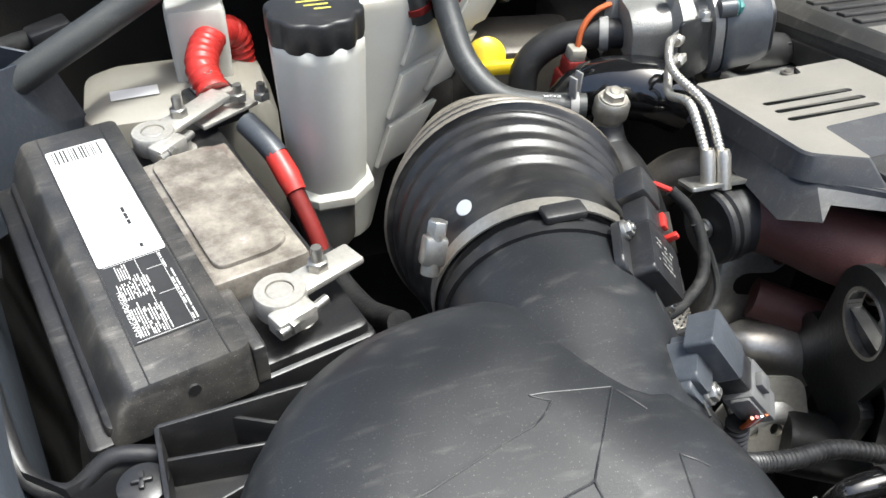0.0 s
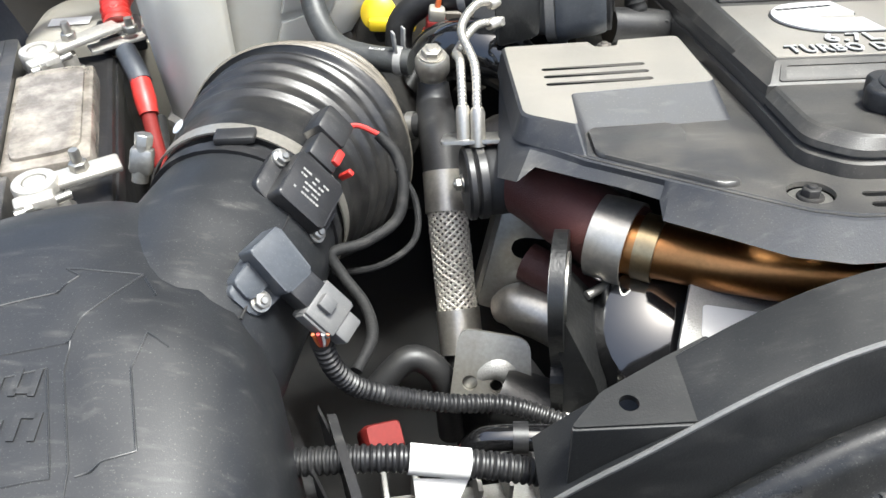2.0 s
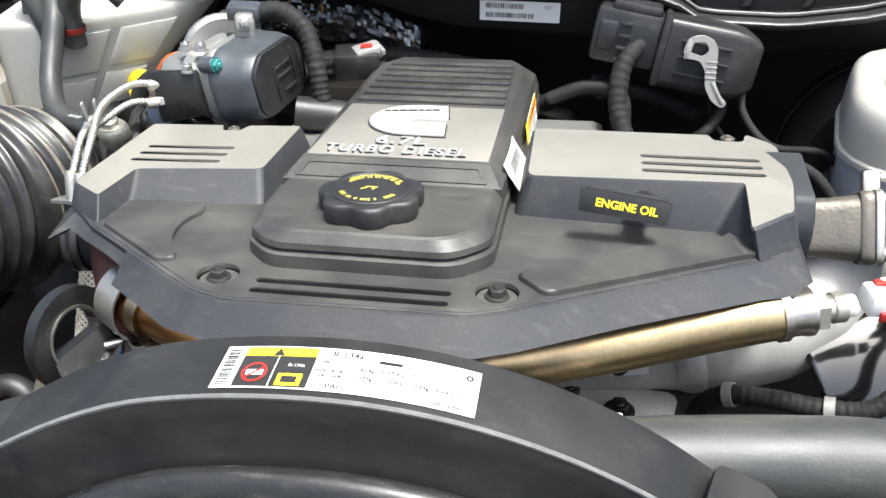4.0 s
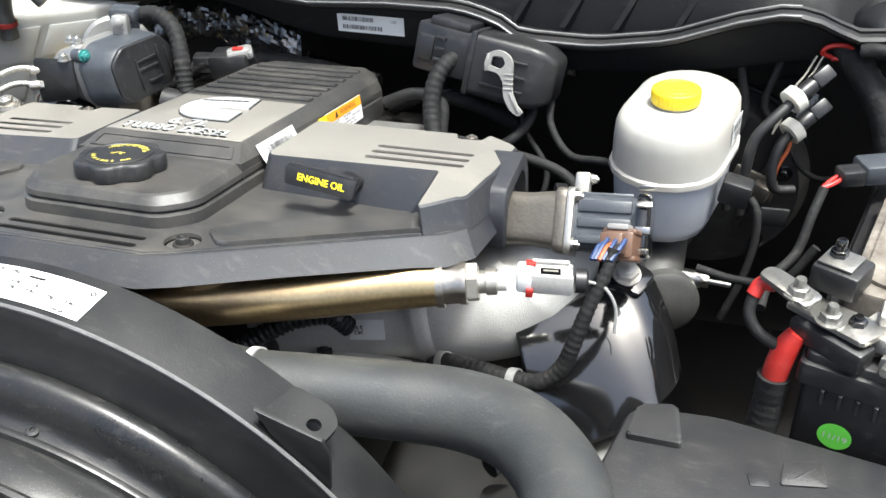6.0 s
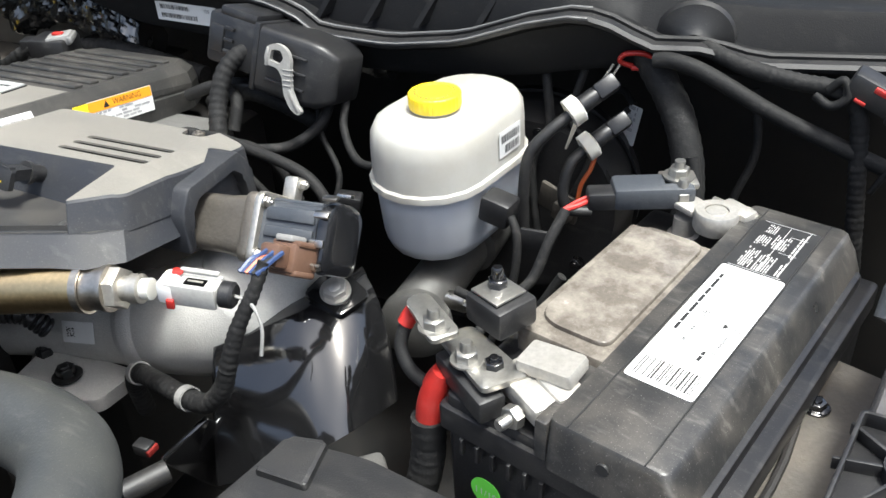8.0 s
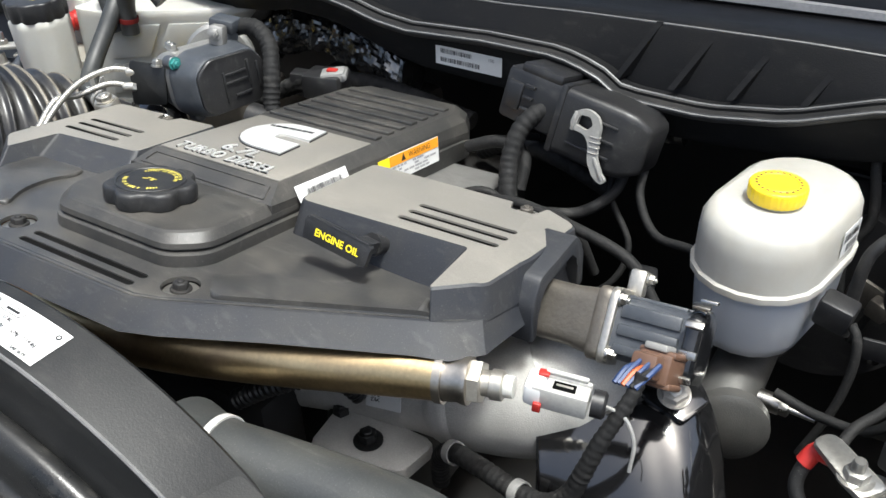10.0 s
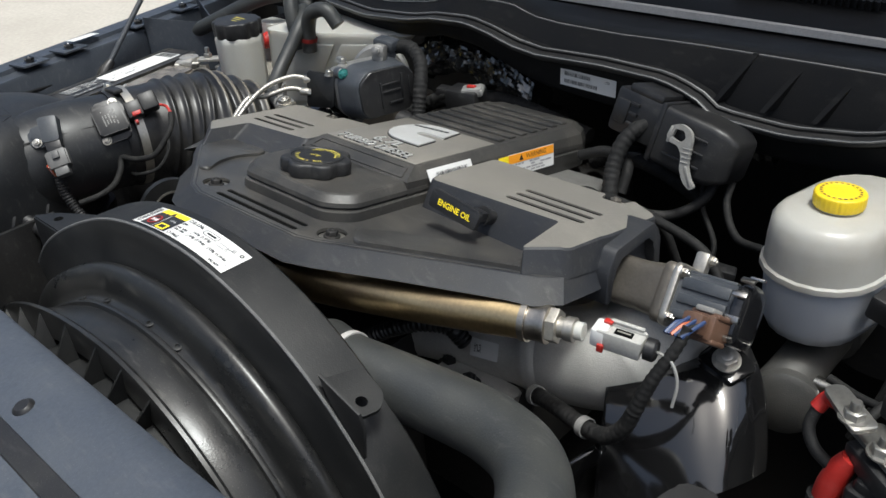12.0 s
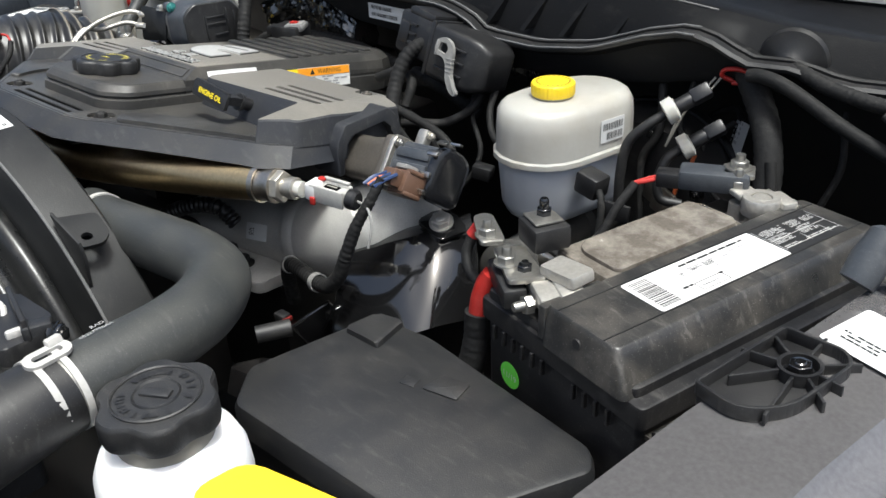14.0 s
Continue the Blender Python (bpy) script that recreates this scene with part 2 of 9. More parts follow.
def part(name, bm, mat, parent=None, label="", world=False, smooth=40):
    """Links a bmesh as one mesh object under a thing or a part. world: the mesh is in world coordinates."""
    m = FRAMES.get(parent.name, Matrix.Identity(4)) if parent else Matrix.Identity(4)
    if world and parent:
        bm.transform(m.inverted())
    bmesh.ops.recalc_face_normals(bm, faces=bm.faces)
    for f in bm.faces:
        f.smooth = True
    lim = radians(smooth)
    for e in bm.edges:
        if len(e.link_faces) == 2 and e.calc_face_angle(0) > lim:
            e.smooth = False
    me = bpy.data.meshes.new(name)
    bm.to_mesh(me)
    bm.free()
    me.materials.append(mat)
    ob = new(name, me)
    if parent:
        ob.parent = parent
        FRAMES[ob.name] = m
    if label:
        ob["label"] = label
    return ob


def solid(name, bm, mat, label, category, m=None, group="", kind="", smooth=40):
    """A top-level thing that is one mesh, in its own frame m."""
    ob = part(name, bm, mat, None, smooth=smooth)
    if m is not None:
        ob.matrix_world = m
    FRAMES[ob.name] = ob.matrix_world.copy() if m is None else m
    return tagged(ob, label, category, group, kind)


def join(*bms):
    out = bmesh.new()
    for b in bms:
        me = bpy.data.meshes.new("tmp")
        b.to_mesh(me)
        b.free()
        out.from_mesh(me)
        bpy.data.meshes.remove(me)
    return out


def at(bm, x=0, y=0, z=0, rx=0, ry=0, rz=0):
    bm.transform(pose(x, y, z, rx, ry, rz))
    return bm


def box(sx, sy, sz, bevel=0.002, seg=2):
    """A bevelled box, centred."""
    bm = bmesh.new()
    bmesh.ops.create_cube(bm, size=1)
    bm.transform(Matrix.Diagonal((sx, sy, sz, 1)))
    if bevel:
        bmesh.ops.bevel(bm, geom=bm.edges[:], offset=min(bevel, 0.45 * min(sx, sy, sz)), segments=seg, profile=0.5, affect="EDGES")
    return bm


def prism(poly, z0, z1, bevel=0.002, seg=2, sides=False):
    """A polygon in x and y drawn up from z0 to z1 with rounded rims."""
    bm = bmesh.new()
    lo = [bm.verts.new((x, y, z0)) for x, y in poly]
    hi = [bm.verts.new((x, y, z1)) for x, y in poly]
    bm.faces.new(lo[::-1])
    top = bm.faces.new(hi)
    k = len(poly)
    for i in range(k):
        bm.faces.new((lo[i], lo[(i + 1) % k], hi[(i + 1) % k], hi[i]))
    if bevel:
        es = bm.edges[:] if sides else list(top.edges)
        bmesh.ops.bevel(bm, geom=es, offset=bevel, segments=seg, profile=0.5, affect="EDGES")
    return bm


def rounded(poly, r, n=5):
    """The polygon with its corners rounded. r: one radius or one for each corner."""
    out, k = [], len(poly)
    for i, p in enumerate(poly):
        p = Vector(p)
        a, b = Vector(poly[i - 1]) - p, Vector(poly[(i + 1) % k]) - p
        rr = r[i] if isinstance(r, (list, tuple)) else r
        if rr <= 0:
            out.append(tuple(p))
            continue
        d = min(rr, 0.48 * a.length, 0.48 * b.length)
        s, e = p + a.normalized() * d, p + b.normalized() * d
        for j in range(n + 1):
            t = j / n
            q = s * (1 - t) ** 2 + p * 2 * t * (1 - t) + e * t * t
            out.append((q.x, q.y))
    return out


def rect(x0, y0, x1, y1):
    return [(x0, y0), (x1, y0), (x1, y1), (x0, y1)]


def lathe(profile, n=32, cap=True):
    """Turns a profile of (radius, height) about z."""
    bm = bmesh.new()
    rings = []
    for r, z in profile:
        rings.append([bm.verts.new((r * math.cos(2 * math.pi * i / n), r * math.sin(2 * math.pi * i / n), z)) for i in range(n)])
    for a, b in zip(rings, rings[1:]):
        for i in range(n):
            bm.faces.new((a[i], a[(i + 1) % n], b[(i + 1) % n], b[i]))
    if cap:
        bm.faces.new(rings[0][::-1])
        bm.faces.new(rings[-1])
    return bm


def loft(rings, cap=True, closed=True):
    """Skins rings of equally many points."""
    bm = bmesh.new()
    rows = [[bm.verts.new(p) for p in ring] for ring in rings]
    k = len(rows[0])
    for a, b in zip(rows, rows[1:]):
        for i in range(k if closed else k - 1):
            bm.faces.new((a[i], a[(i + 1) % k], b[(i + 1) % k], b[i]))
    if cap and closed:
        bm.faces.new(rows[0][::-1])
        bm.faces.new(rows[-1])
    return bm


def smooth_line(points, steps=8):
    """A Catmull-Rom line through the points."""
    p = [Vector(q) for q in points]
    p = [2 * p[0] - p[1], *p, 2 * p[-1] - p[-2]]
    out = []
    for i in range(1, len(p) - 2):
        a, b, c, d = p[i - 1 : i + 3]
        for j in range(steps):
            t = j / steps
            out.append(0.5 * (2 * b + (c - a) * t + (2 * a - 5 * b + 4 * c - d) * t * t + (3 * b - a - 3 * c + d) * t**3))
    out.append(p[-2])
    return out


def tube(points, radius, n=14, steps=8, rib=0.0, pitch=0.006, line=None, flat=1.0, twist=0.0):
    """A hose through the points. radius: one, or one for each point. rib: the height of rings along it, pitch apart."""
    rad = radius if isinstance(radius, (list, tuple)) else [radius] * len(points)
    pts = smooth_line(points, steps) if steps > 1 else [Vector(q) for q in points]
    rs = [rad[min(i // steps, len(rad) - 2)] * (1 - (i % steps) / steps) + rad[min(i // steps + 1, len(rad) - 1)] * ((i % steps) / steps) for i in range(len(pts) - 1)] + [rad[-1]]
    if rib:
        fine_p, fine_r, run = [], [], 0.0
        for (a, b), (ra, rb) in zip(zip(pts, pts[1:]), zip(rs, rs[1:])):
            d = (b - a).length
            k = max(1, int(d / (pitch / 4)))
            for j in range(k):
                t = j / k
                ph = ((run + d * t) / pitch) % 1.0
                fine_p.append(a.lerp(b, t))
                fine_r.append(ra + (rb - ra) * t + (rib if ph < 0.5 else 0.0))
            run += d
        pts, rs = fine_p + [pts[-1]], fine_r + [rs[-1]]
    tang = [(pts[min(i + 1, len(pts) - 1)] - pts[max(i - 1, 0)]).normalized() for i in range(len(pts))]
    up = Vector((0, 0, 1)) if abs(tang[0].z) < 0.9 else Vector((0, 1, 0))
    rings = []
    for i, (p, t) in enumerate(zip(pts, tang)):
        side = t.cross(up).normalized()
        up = side.cross(t).normalized()
        tw = twist * i
        rings.append([p + rs[i] * (math.cos(2 * math.pi * k / n + tw) * side + flat * math.sin(2 * math.pi * k / n + tw) * up) for k in range(n)])
    return loft(rings)


def ring_band(center, axis, r, width, thick, n=40, arc=None):
    """A flat band clamp round an axis."""
    q = Vector((0, 0, 1)).rotation_difference(Vector(axis)).to_matrix().to_4x4()
    bm = lathe([(r, -width / 2), (r + thick, -width / 2), (r + thick, width / 2), (r, width / 2), (r, -width / 2)], n, cap=False)
    bm.transform(Matrix.Translation(center) @ q)
    return bm


def along(bm, a, axis):
    """Turns a shape's z towards axis and sets it at a."""
    q = Vector((0, 0, 1)).rotation_difference(Vector(axis)).to_matrix().to_4x4()
    bm.transform(Matrix.Translation(a) @ q)
    return bm


def hexagon(r, h, bevel=0.0008):
    return prism([(r * math.cos(math.pi / 3 * i), r * math.sin(math.pi / 3 * i)) for i in range(6)], 0, h, bevel)


def bolt_bm(r=0.006, h=0.005, washer=1.6):
    """A flanged hexagon head standing on z = 0."""
    return join(lathe([(r * washer, 0), (r * washer, 0.0012), (r * 1.25, 0.002)], 24), at(hexagon(r, h), z=0.0015), lathe([(r * 0.5, h), (r * 0.5, h + 0.0022), (r * 0.4, h + 0.003)], 12))


def bar_group(w, h, rows, seed, gap=0.4, lift=0.0003, density=0.7):
    """Plain bars that stand for lines of small print, in a field w by h from the origin."""
    rnd = random.Random(seed)
    bm = bmesh.new()
    step = h / rows
    for r in range(rows):
        x = 0.0
        y = h - (r + 1) * step + step * gap / 2
        while x < w * (0.75 + 0.25 * rnd.random()):
            d = w * rnd.uniform(0.05, 0.16)
            if rnd.random() < density:
                q = [(x, y), (min(x + d, w), y), (min(x + d, w), y + step * (1 - gap)), (x, y + step * (1 - gap))]
                bm.faces.new([bm.verts.new((a, b, lift)) for a, b in q])
            x += d + w * 0.02
    return bm


def barcode(w, h, seed, lift=0.0003):
    rnd = random.Random(seed)
    bm = bmesh.new()
    x = 0.0
    while x < w:
        d = rnd.choice((0.0006, 0.0009, 0.0014))
        q = [(x, 0), (min(w, x + d), 0), (min(w, x + d), h), (x, h)]
        bm.faces.new([bm.verts.new((a, b, lift)) for a, b in q])
        x += d + rnd.choice((0.0007, 0.001, 0.0014))
    return bm


def dots(w, n, seed, lift=0.0003):
    """A square field of random cells, like print too small to read."""
    rnd = random.Random(seed)
    bm = bmesh.new()
    c = w / n
    for i in range(n):
        for j in range(n):
            if rnd.random() < 0.5:
                q = [(i * c, j * c), ((i + 1) * c, j * c), ((i + 1) * c, (j + 1) * c), (i * c, (j + 1) * c)]
                bm.faces.new([bm.verts.new((a, b, lift)) for a, b in q])
    return bm


def words(text, size, depth=0.0, bevel=0.0, align="LEFT", space=1.0, shear=0.0, fat=0.0):
    """Lettering in the x-y plane as a bmesh."""
    cu = bpy.data.curves.new("lettering", "FONT")
    cu.body, cu.size, cu.extrude, cu.bevel_depth, cu.align_x, cu.space_character, cu.shear = text, size, depth, bevel, align, space, shear
    cu.resolution_u, cu.bevel_resolution, cu.offset = 3, 0, fat
    ob = bpy.data.objects.new("lettering", cu)
    me = bpy.data.meshes.new_from_object(ob)
    bm = bmesh.new()
    bm.from_mesh(me)
    bpy.data.meshes.remove(me)
    bpy.data.objects.remove(ob)
    bpy.data.curves.remove(cu)
    return bm


def stadium(w, l, n=10):
    """A rounded oblong, w across x and l along y."""
    r, h = w / 2, l / 2 - w / 2
    return [(r * math.cos(radians(a)), h + r * math.sin(radians(a))) for a in np.linspace(0, 180, n)] + [(r * math.cos(radians(a)), -h + r * math.sin(radians(a))) for a in np.linspace(180, 360, n)]


def frame_of(centre, normal, along_x):
    z = Vector(normal).normalized()
    x = Vector(along_x)
    x = (x - z * x.dot(z)).normalized()
    y = z.cross(x)
    return Matrix.Translation(centre) @ Matrix((x, y, z)).transposed().to_4x4()


def sheet(poly, z=0.0, thick=0.0004):
    """A thin sheet, such as a paper label, lying on z."""
    return prism(poly, z, z + thick, 0)


# ---- the setting ----
def grid_sheet(x0, x1, y0, y1, z, n=2):
    bm = bmesh.new()
    bmesh.ops.create_grid(bm, x_segments=n, y_segments=n, size=1)
    bm.transform(Matrix.Translation(((x0 + x1) / 2, (y0 + y1) / 2, z)) @ Matrix.Diagonal(((x1 - x0) / 2, (y1 - y0) / 2, 1, 1)))
    return bm


solid("ground", grid_sheet(-400, 400, -400, 400, 0.0), CONCRETE, "pale sunlit concrete ground beside the truck", "ground", kind="structure")

# The walls of the engine bay: floor pan, front, firewall and the two aprons.
bay = thing("engine_bay", "dark grimy sheet-metal engine bay of a pickup truck", "engine bay", kind="structure")
part("floor_pan", at(box(2.0, 1.35, 0.02, 0), 0, 0.15, 0.62), DARK, bay)
part("firewall", at(box(2.1, 0.02, 0.75, 0.004), 0, 0.84, 0.98), DARK, bay)
part("front_wall", at(box(2.0, 0.02, 0.55, 0.004), 0, -0.46, 0.88), DARK, bay)
for sx in (-1, 1):
    part("inner_apron", loft([[(sx * 0.86, -0.46, 0.62), (sx * 0.88, -0.46, 0.62), (sx * 0.86, -0.46, 1.17), (sx * 0.84, -0.46, 1.17)],
                              [(sx * 0.97, 0.74, 0.62), (sx * 0.99, 0.74, 0.62), (sx * 1.02, 0.74, 1.24), (sx * 1.0, 0.74, 1.24)]]), DARK, bay)

# The open hood, above and behind the view; it only shades the bay.
hood = thing("hood", "raised dark hood over the engine bay", "hood", kind="structure")
hb = loft([[(-0.84, 0.74, 1.46), (0.84, 0.74, 1.46), (0.84, 0.76, 1.48), (-0.84, 0.76, 1.48)],
           [(-0.82, 0.62, 1.95), (0.82, 0.62, 1.95), (0.82, 0.65, 1.96), (-0.82, 0.65, 1.96)],
           [(-0.76, 0.45, 2.5), (0.76, 0.45, 2.5), (0.76, 0.48, 2.51), (-0.76, 0.48, 2.51)]])
part("hood_panel", hb, COWL, hood)

# The cowl: front apron, rubber seal, stepped plastic panel, pale lip and grille.
cowl = thing("cowl_panel", "black plastic cowl panel with rubber seal across the firewall", "cowl", pose(0, 0.5, 1.28), kind="structure")
#      x     face y  seal z  apron bottom z  ridge z
ST = [(-0.95, 0.58, 1.30, 1.25, 1.315), (-0.6, 0.54, 1.302, 1.26, 1.315), (-0.42, 0.5, 1.3, 1.27, 1.312), (-0.3, 0.48, 1.312, 1.284, 1.33), (-0.25, 0.478, 1.321, 1.293, 1.345), (-0.18, 0.476, 1.325, 1.289, 1.348),
      (-0.135, 0.475, 1.317, 1.275, 1.348), (-0.095, 0.474, 1.306, 1.262, 1.336), (-0.05, 0.474, 1.3, 1.252, 1.332), (0.05, 0.474, 1.303, 1.245, 1.331), (0.14, 0.474, 1.3, 1.24, 1.334), (0.185, 0.472, 1.288, 1.235, 1.335),
      (0.213, 0.47, 1.27, 1.23, 1.336), (0.3, 0.468, 1.267, 1.23, 1.337), (0.38, 0.466, 1.278, 1.235, 1.338), (0.45, 0.466, 1.302, 1.245, 1.336), (0.5, 0.468, 1.313, 1.255, 1.33), (0.535, 0.47, 1.304, 1.26, 1.326), (0.565, 0.474, 1.287, 1.262, 1.32), (0.615, 0.48, 1.288, 1.262, 1.315), (0.66, 0.49, 1.274, 1.255, 1.31), (0.95, 0.56, 1.27, 1.25, 1.3)]


def stations(fn):
    xs = np.linspace(-0.95, 0.95, 96)
    cols = list(zip(*ST))
    return [[(float(x), float(y), float(z)) for y, z in fn(*[float(np.interp(x, cols[0], c)) for c in cols[1:]], float(x))] for x in xs]


part("apron", loft(stations(lambda f, s, b, r, x: [(f + 0.03, b), (f + 0.022, b - 0.002), (f + 0.017, b + 0.004), (f + 0.013, s - 0.012), (f + 0.002, s - 0.005), (f + 0.014, s - 0.003), (f + 0.03, s - 0.006)])), COWL, cowl, world=True)
part("rubber_seal", loft(stations(lambda f, s, b, r, x: [(f - 0.005, s - 0.004), (f - 0.007, s), (f - 0.004, s + 0.0035), (f + 0.006, s + 0.004), (f + 0.01, s), (f + 0.004, s - 0.004)])), RUBBER, cowl, "black rubber edge seal", world=True)
part("second_seal", loft(stations(lambda f, s, b, r, x: [(f + 0.009, s + 0.001), (f + 0.008, s + 0.006), (f + 0.012, s + 0.0075), (f + 0.018, s + 0.004), (f + 0.016, s)])), RUBBER, cowl, world=True)
part("step_panel", loft(stations(lambda f, s, b, r, x: [(f + 0.012, s), (f + 0.034, s + 0.002), (f + 0.046, r - 0.006), (f + 0.05, r), (f + 0.056, r + 0.0015), (f + 0.1, r - 0.006), (f + 0.13, r - 0.012), (0.665, 1.318), (0.665, 1.3), (f + 0.02, s - 0.01)])), COWL, cowl, world=True)
# Pale beads along the seals and ridge paint the highlights on their edges.
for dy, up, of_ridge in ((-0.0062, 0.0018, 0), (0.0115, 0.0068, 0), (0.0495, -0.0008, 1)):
    part("edge_glint", loft(stations(lambda f, s, b, r, x: [(f + dy + 0.0013 * math.cos(k), (r if of_ridge else s) + up + 0.0013 * math.sin(k)) for k in (0.4, 1.6, 2.9, 4.1, 5.4)])[16:74]), EDGE_GLINT, cowl, "grey bead with painted edge highlight", world=True)
# The lip's pale colour paints the sky reflected along it.
part("lip", loft(stations(lambda f, s, b, r, x: [(0.662, 1.322), (0.6625, 1.329 + 0.003 * math.cos(3 * x)), (0.665, 1.331 + 0.003 * math.cos(3 * x)), (0.6685, 1.33), (0.669, 1.322)])), PALE, cowl, "lip along the windscreen cowl, painted pale as if reflecting sky", world=True)
part("upper_panel", loft(stations(lambda f, s, b, r, x: [(0.672, 1.326), (0.74, 1.345), (0.95, 1.38), (1.1, 1.42), (1.1, 1.3), (0.672, 1.3)])), COWL, cowl, world=True)
for gx in (0.215, 0.275, 0.335, 0.4):
    g = bmesh.new()
    a = [(gx - 0.02, 0.492, 1.278), (gx + 0.014, 0.518, 1.337), (gx + 0.006, 0.53, 1.29)]
    vs = [g.verts.new(p) for p in a] + [g.verts.new((p[0] + 0.007, p[1], p[2])) for p in a]
    for f in ((0, 1, 2), (5, 4, 3), (0, 3, 4, 1), (1, 4, 5, 2), (2, 5, 3, 0)):
        g.faces.new([vs[i] for i in f])
    part("gusset", g, COWL, cowl, world=True)
for vx, n in ((-0.02, 16), (0.16, 22)):
    for i in range(n):
        part("grille_bar", at(box(0.003, 0.2, 0.012, 0), vx - 0.06 + 0.2 * i / n + (0.0 if vx > 0 else -0.1), 0.83, 1.366, 8.5, 0, 0), COWL, cowl, world=True)
    for j in range(6):
        part("grille_bar", at(box(0.2, 0.004, 0.012, 0), vx + 0.04 + (0.0 if vx > 0 else -0.1), 0.74 + 0.035 * j, 1.351 + 0.0052 * j, 8.5, 0, 0), COWL, cowl, world=True)
ctag = thing("cowl_label", "white bar-coded paper label on the cowl's front", "label", pose(0.0215, 0.4885, 1.2705, 92, 2, 0))
part("paper", sheet(rounded(rect(-0.044, -0.0115, 0.044, 0.0115), 0.001)), WHITE, ctag)
part("bar_code", join(at(barcode(0.042, 0.0055, 61), -0.037, 0.003, 0.0005), at(barcode(0.052, 0.0055, 62), -0.037, -0.0075, 0.0005)), INK, ctag)
part("lettering", at(words("150", 0.0055), 0.026, 0.004, 0.0006), INK, ctag)

# Passenger's fender rail with its bolts.
pf = thing("fender_rail", "dark painted inner fender rail with bolts", "fender", pose(-0.93, 0.2, 1.2), kind="structure")
rows = []
for y, xi, zi in ((-0.46, -0.76, 1.2), (-0.2, -0.79, 1.215), (0.1, -0.845, 1.232), (0.33, -0.9, 1.238), (0.63, -0.98, 1.245), (0.8, -1.02, 1.25)):
    rows.append([(xi + dx, y, zi + dz) for dx, dz in ((0.0, -0.16), (0.0, -0.004), (-0.003, 0.0), (-0.028, 0.002), (-0.03, 0.009), (-0.06, 0.012), (-0.066, 0.008), (-0.07, -0.1), (-0.06, -0.16))])
part("rail", loft(rows), APRON, pf, world=True)
for y, x in ((0.12, -0.868), (0.2, -0.886), (0.36, -0.925), (0.48, -0.958)):
    part("bolt", at(bolt_bm(0.008, 0.008, 1.6), x, y, 1.242 + 0.012 * y), BLACK_STEEL, pf, world=True)
    part("bolt_plate", at(prism(rounded(rect(-0.022, -0.026, 0.022, 0.026), 0.003), 0, 0.003, 0.001), x - 0.002, y, 1.2405 + 0.012 * y, 0, 0, 13), APRON, pf, world=True)
gs = part("gusset_panel", loft([[(-0.905, 0.36, 1.12), (-0.9, 0.36, 1.12), (-0.9, 0.36, 1.262), (-0.905, 0.36, 1.262)], [(-0.8, 0.47, 1.12), (-0.795, 0.47, 1.12), (-0.83, 0.47, 1.235), (-0.835, 0.47, 1.235)], [(-0.97, 0.52, 1.12), (-0.965, 0.52, 1.12), (-0.965, 0.52, 1.262), (-0.97, 0.52, 1.262)]]), APRON, pf, world=True)
part("label", at(sheet(rounded(rect(-0.012, -0.028, 0.012, 0.028), 0.001)), -0.912, 0.24, 1.2512, 0, -4, 13), WHITE, pf, "small white label", world=True)


# ---- engine cover ----
CO = pose(-0.046, 0, 1.262, -9.5, 0.6, 0)
cover = thing("engine_cover", "dusty charcoal plastic engine cover with three slotted panels", "engine cover", CO)


def inside(p, poly):
    hit = False
    for (x0, y0), (x1, y1) in zip(poly, poly[1:] + poly[:1]):
        if (y0 > p.y) != (y1 > p.y) and p.x < (x1 - x0) * (p.y - y0) / (y1 - y0) + x0:
            hit = not hit
    return hit


def plate_with_holes(outer, holes, z0, z1, bevel=0.0):
    """A flat plate with openings cut right through it."""
    bm = bmesh.new()
    loops = []
    for z in (z1, z0):
        edges, rings = [], []
        for ring in [outer, *holes]:
            vs = [bm.verts.new((x, y, z)) for x, y in ring]
            es = [bm.edges.new((vs[i], vs[(i + 1) % len(vs)])) for i in range(len(vs))]
            edges += es
            rings.append(vs)
        made = bmesh.ops.triangle_fill(bm, use_beauty=True, use_dissolve=False, edges=edges)["geom"]
        bad = [f for f in made if isinstance(f, bmesh.types.BMFace) and any(inside(f.calc_center_median(), h) for h in holes)]
        bmesh.ops.delete(bm, geom=bad, context="FACES_ONLY")
        loops.append(rings)
    for a, b in zip(*loops):
        for i in range(len(a)):
            bm.faces.new((a[i], a[(i + 1) % len(a)], b[(i + 1) % len(b)], b[i]))
    return bm


def slot_poly(cx, cy, length, width, n=5):
    h, r = length / 2 - width / 2, width / 2
    out = []
    for s, a0 in ((1, -90), (-1, 90)):
        for i in range(n + 1):
            a = radians(a0 + 180 * i / n)
            out.append((cx + s * h + r * math.cos(a), cy + r * math.sin(a)))
    return out


def circle(cx, cy, r, n=20):
    return [(cx + r * math.cos(2 * math.pi * i / n), cy + r * math.sin(2 * math.pi * i / n)) for i in range(n)]


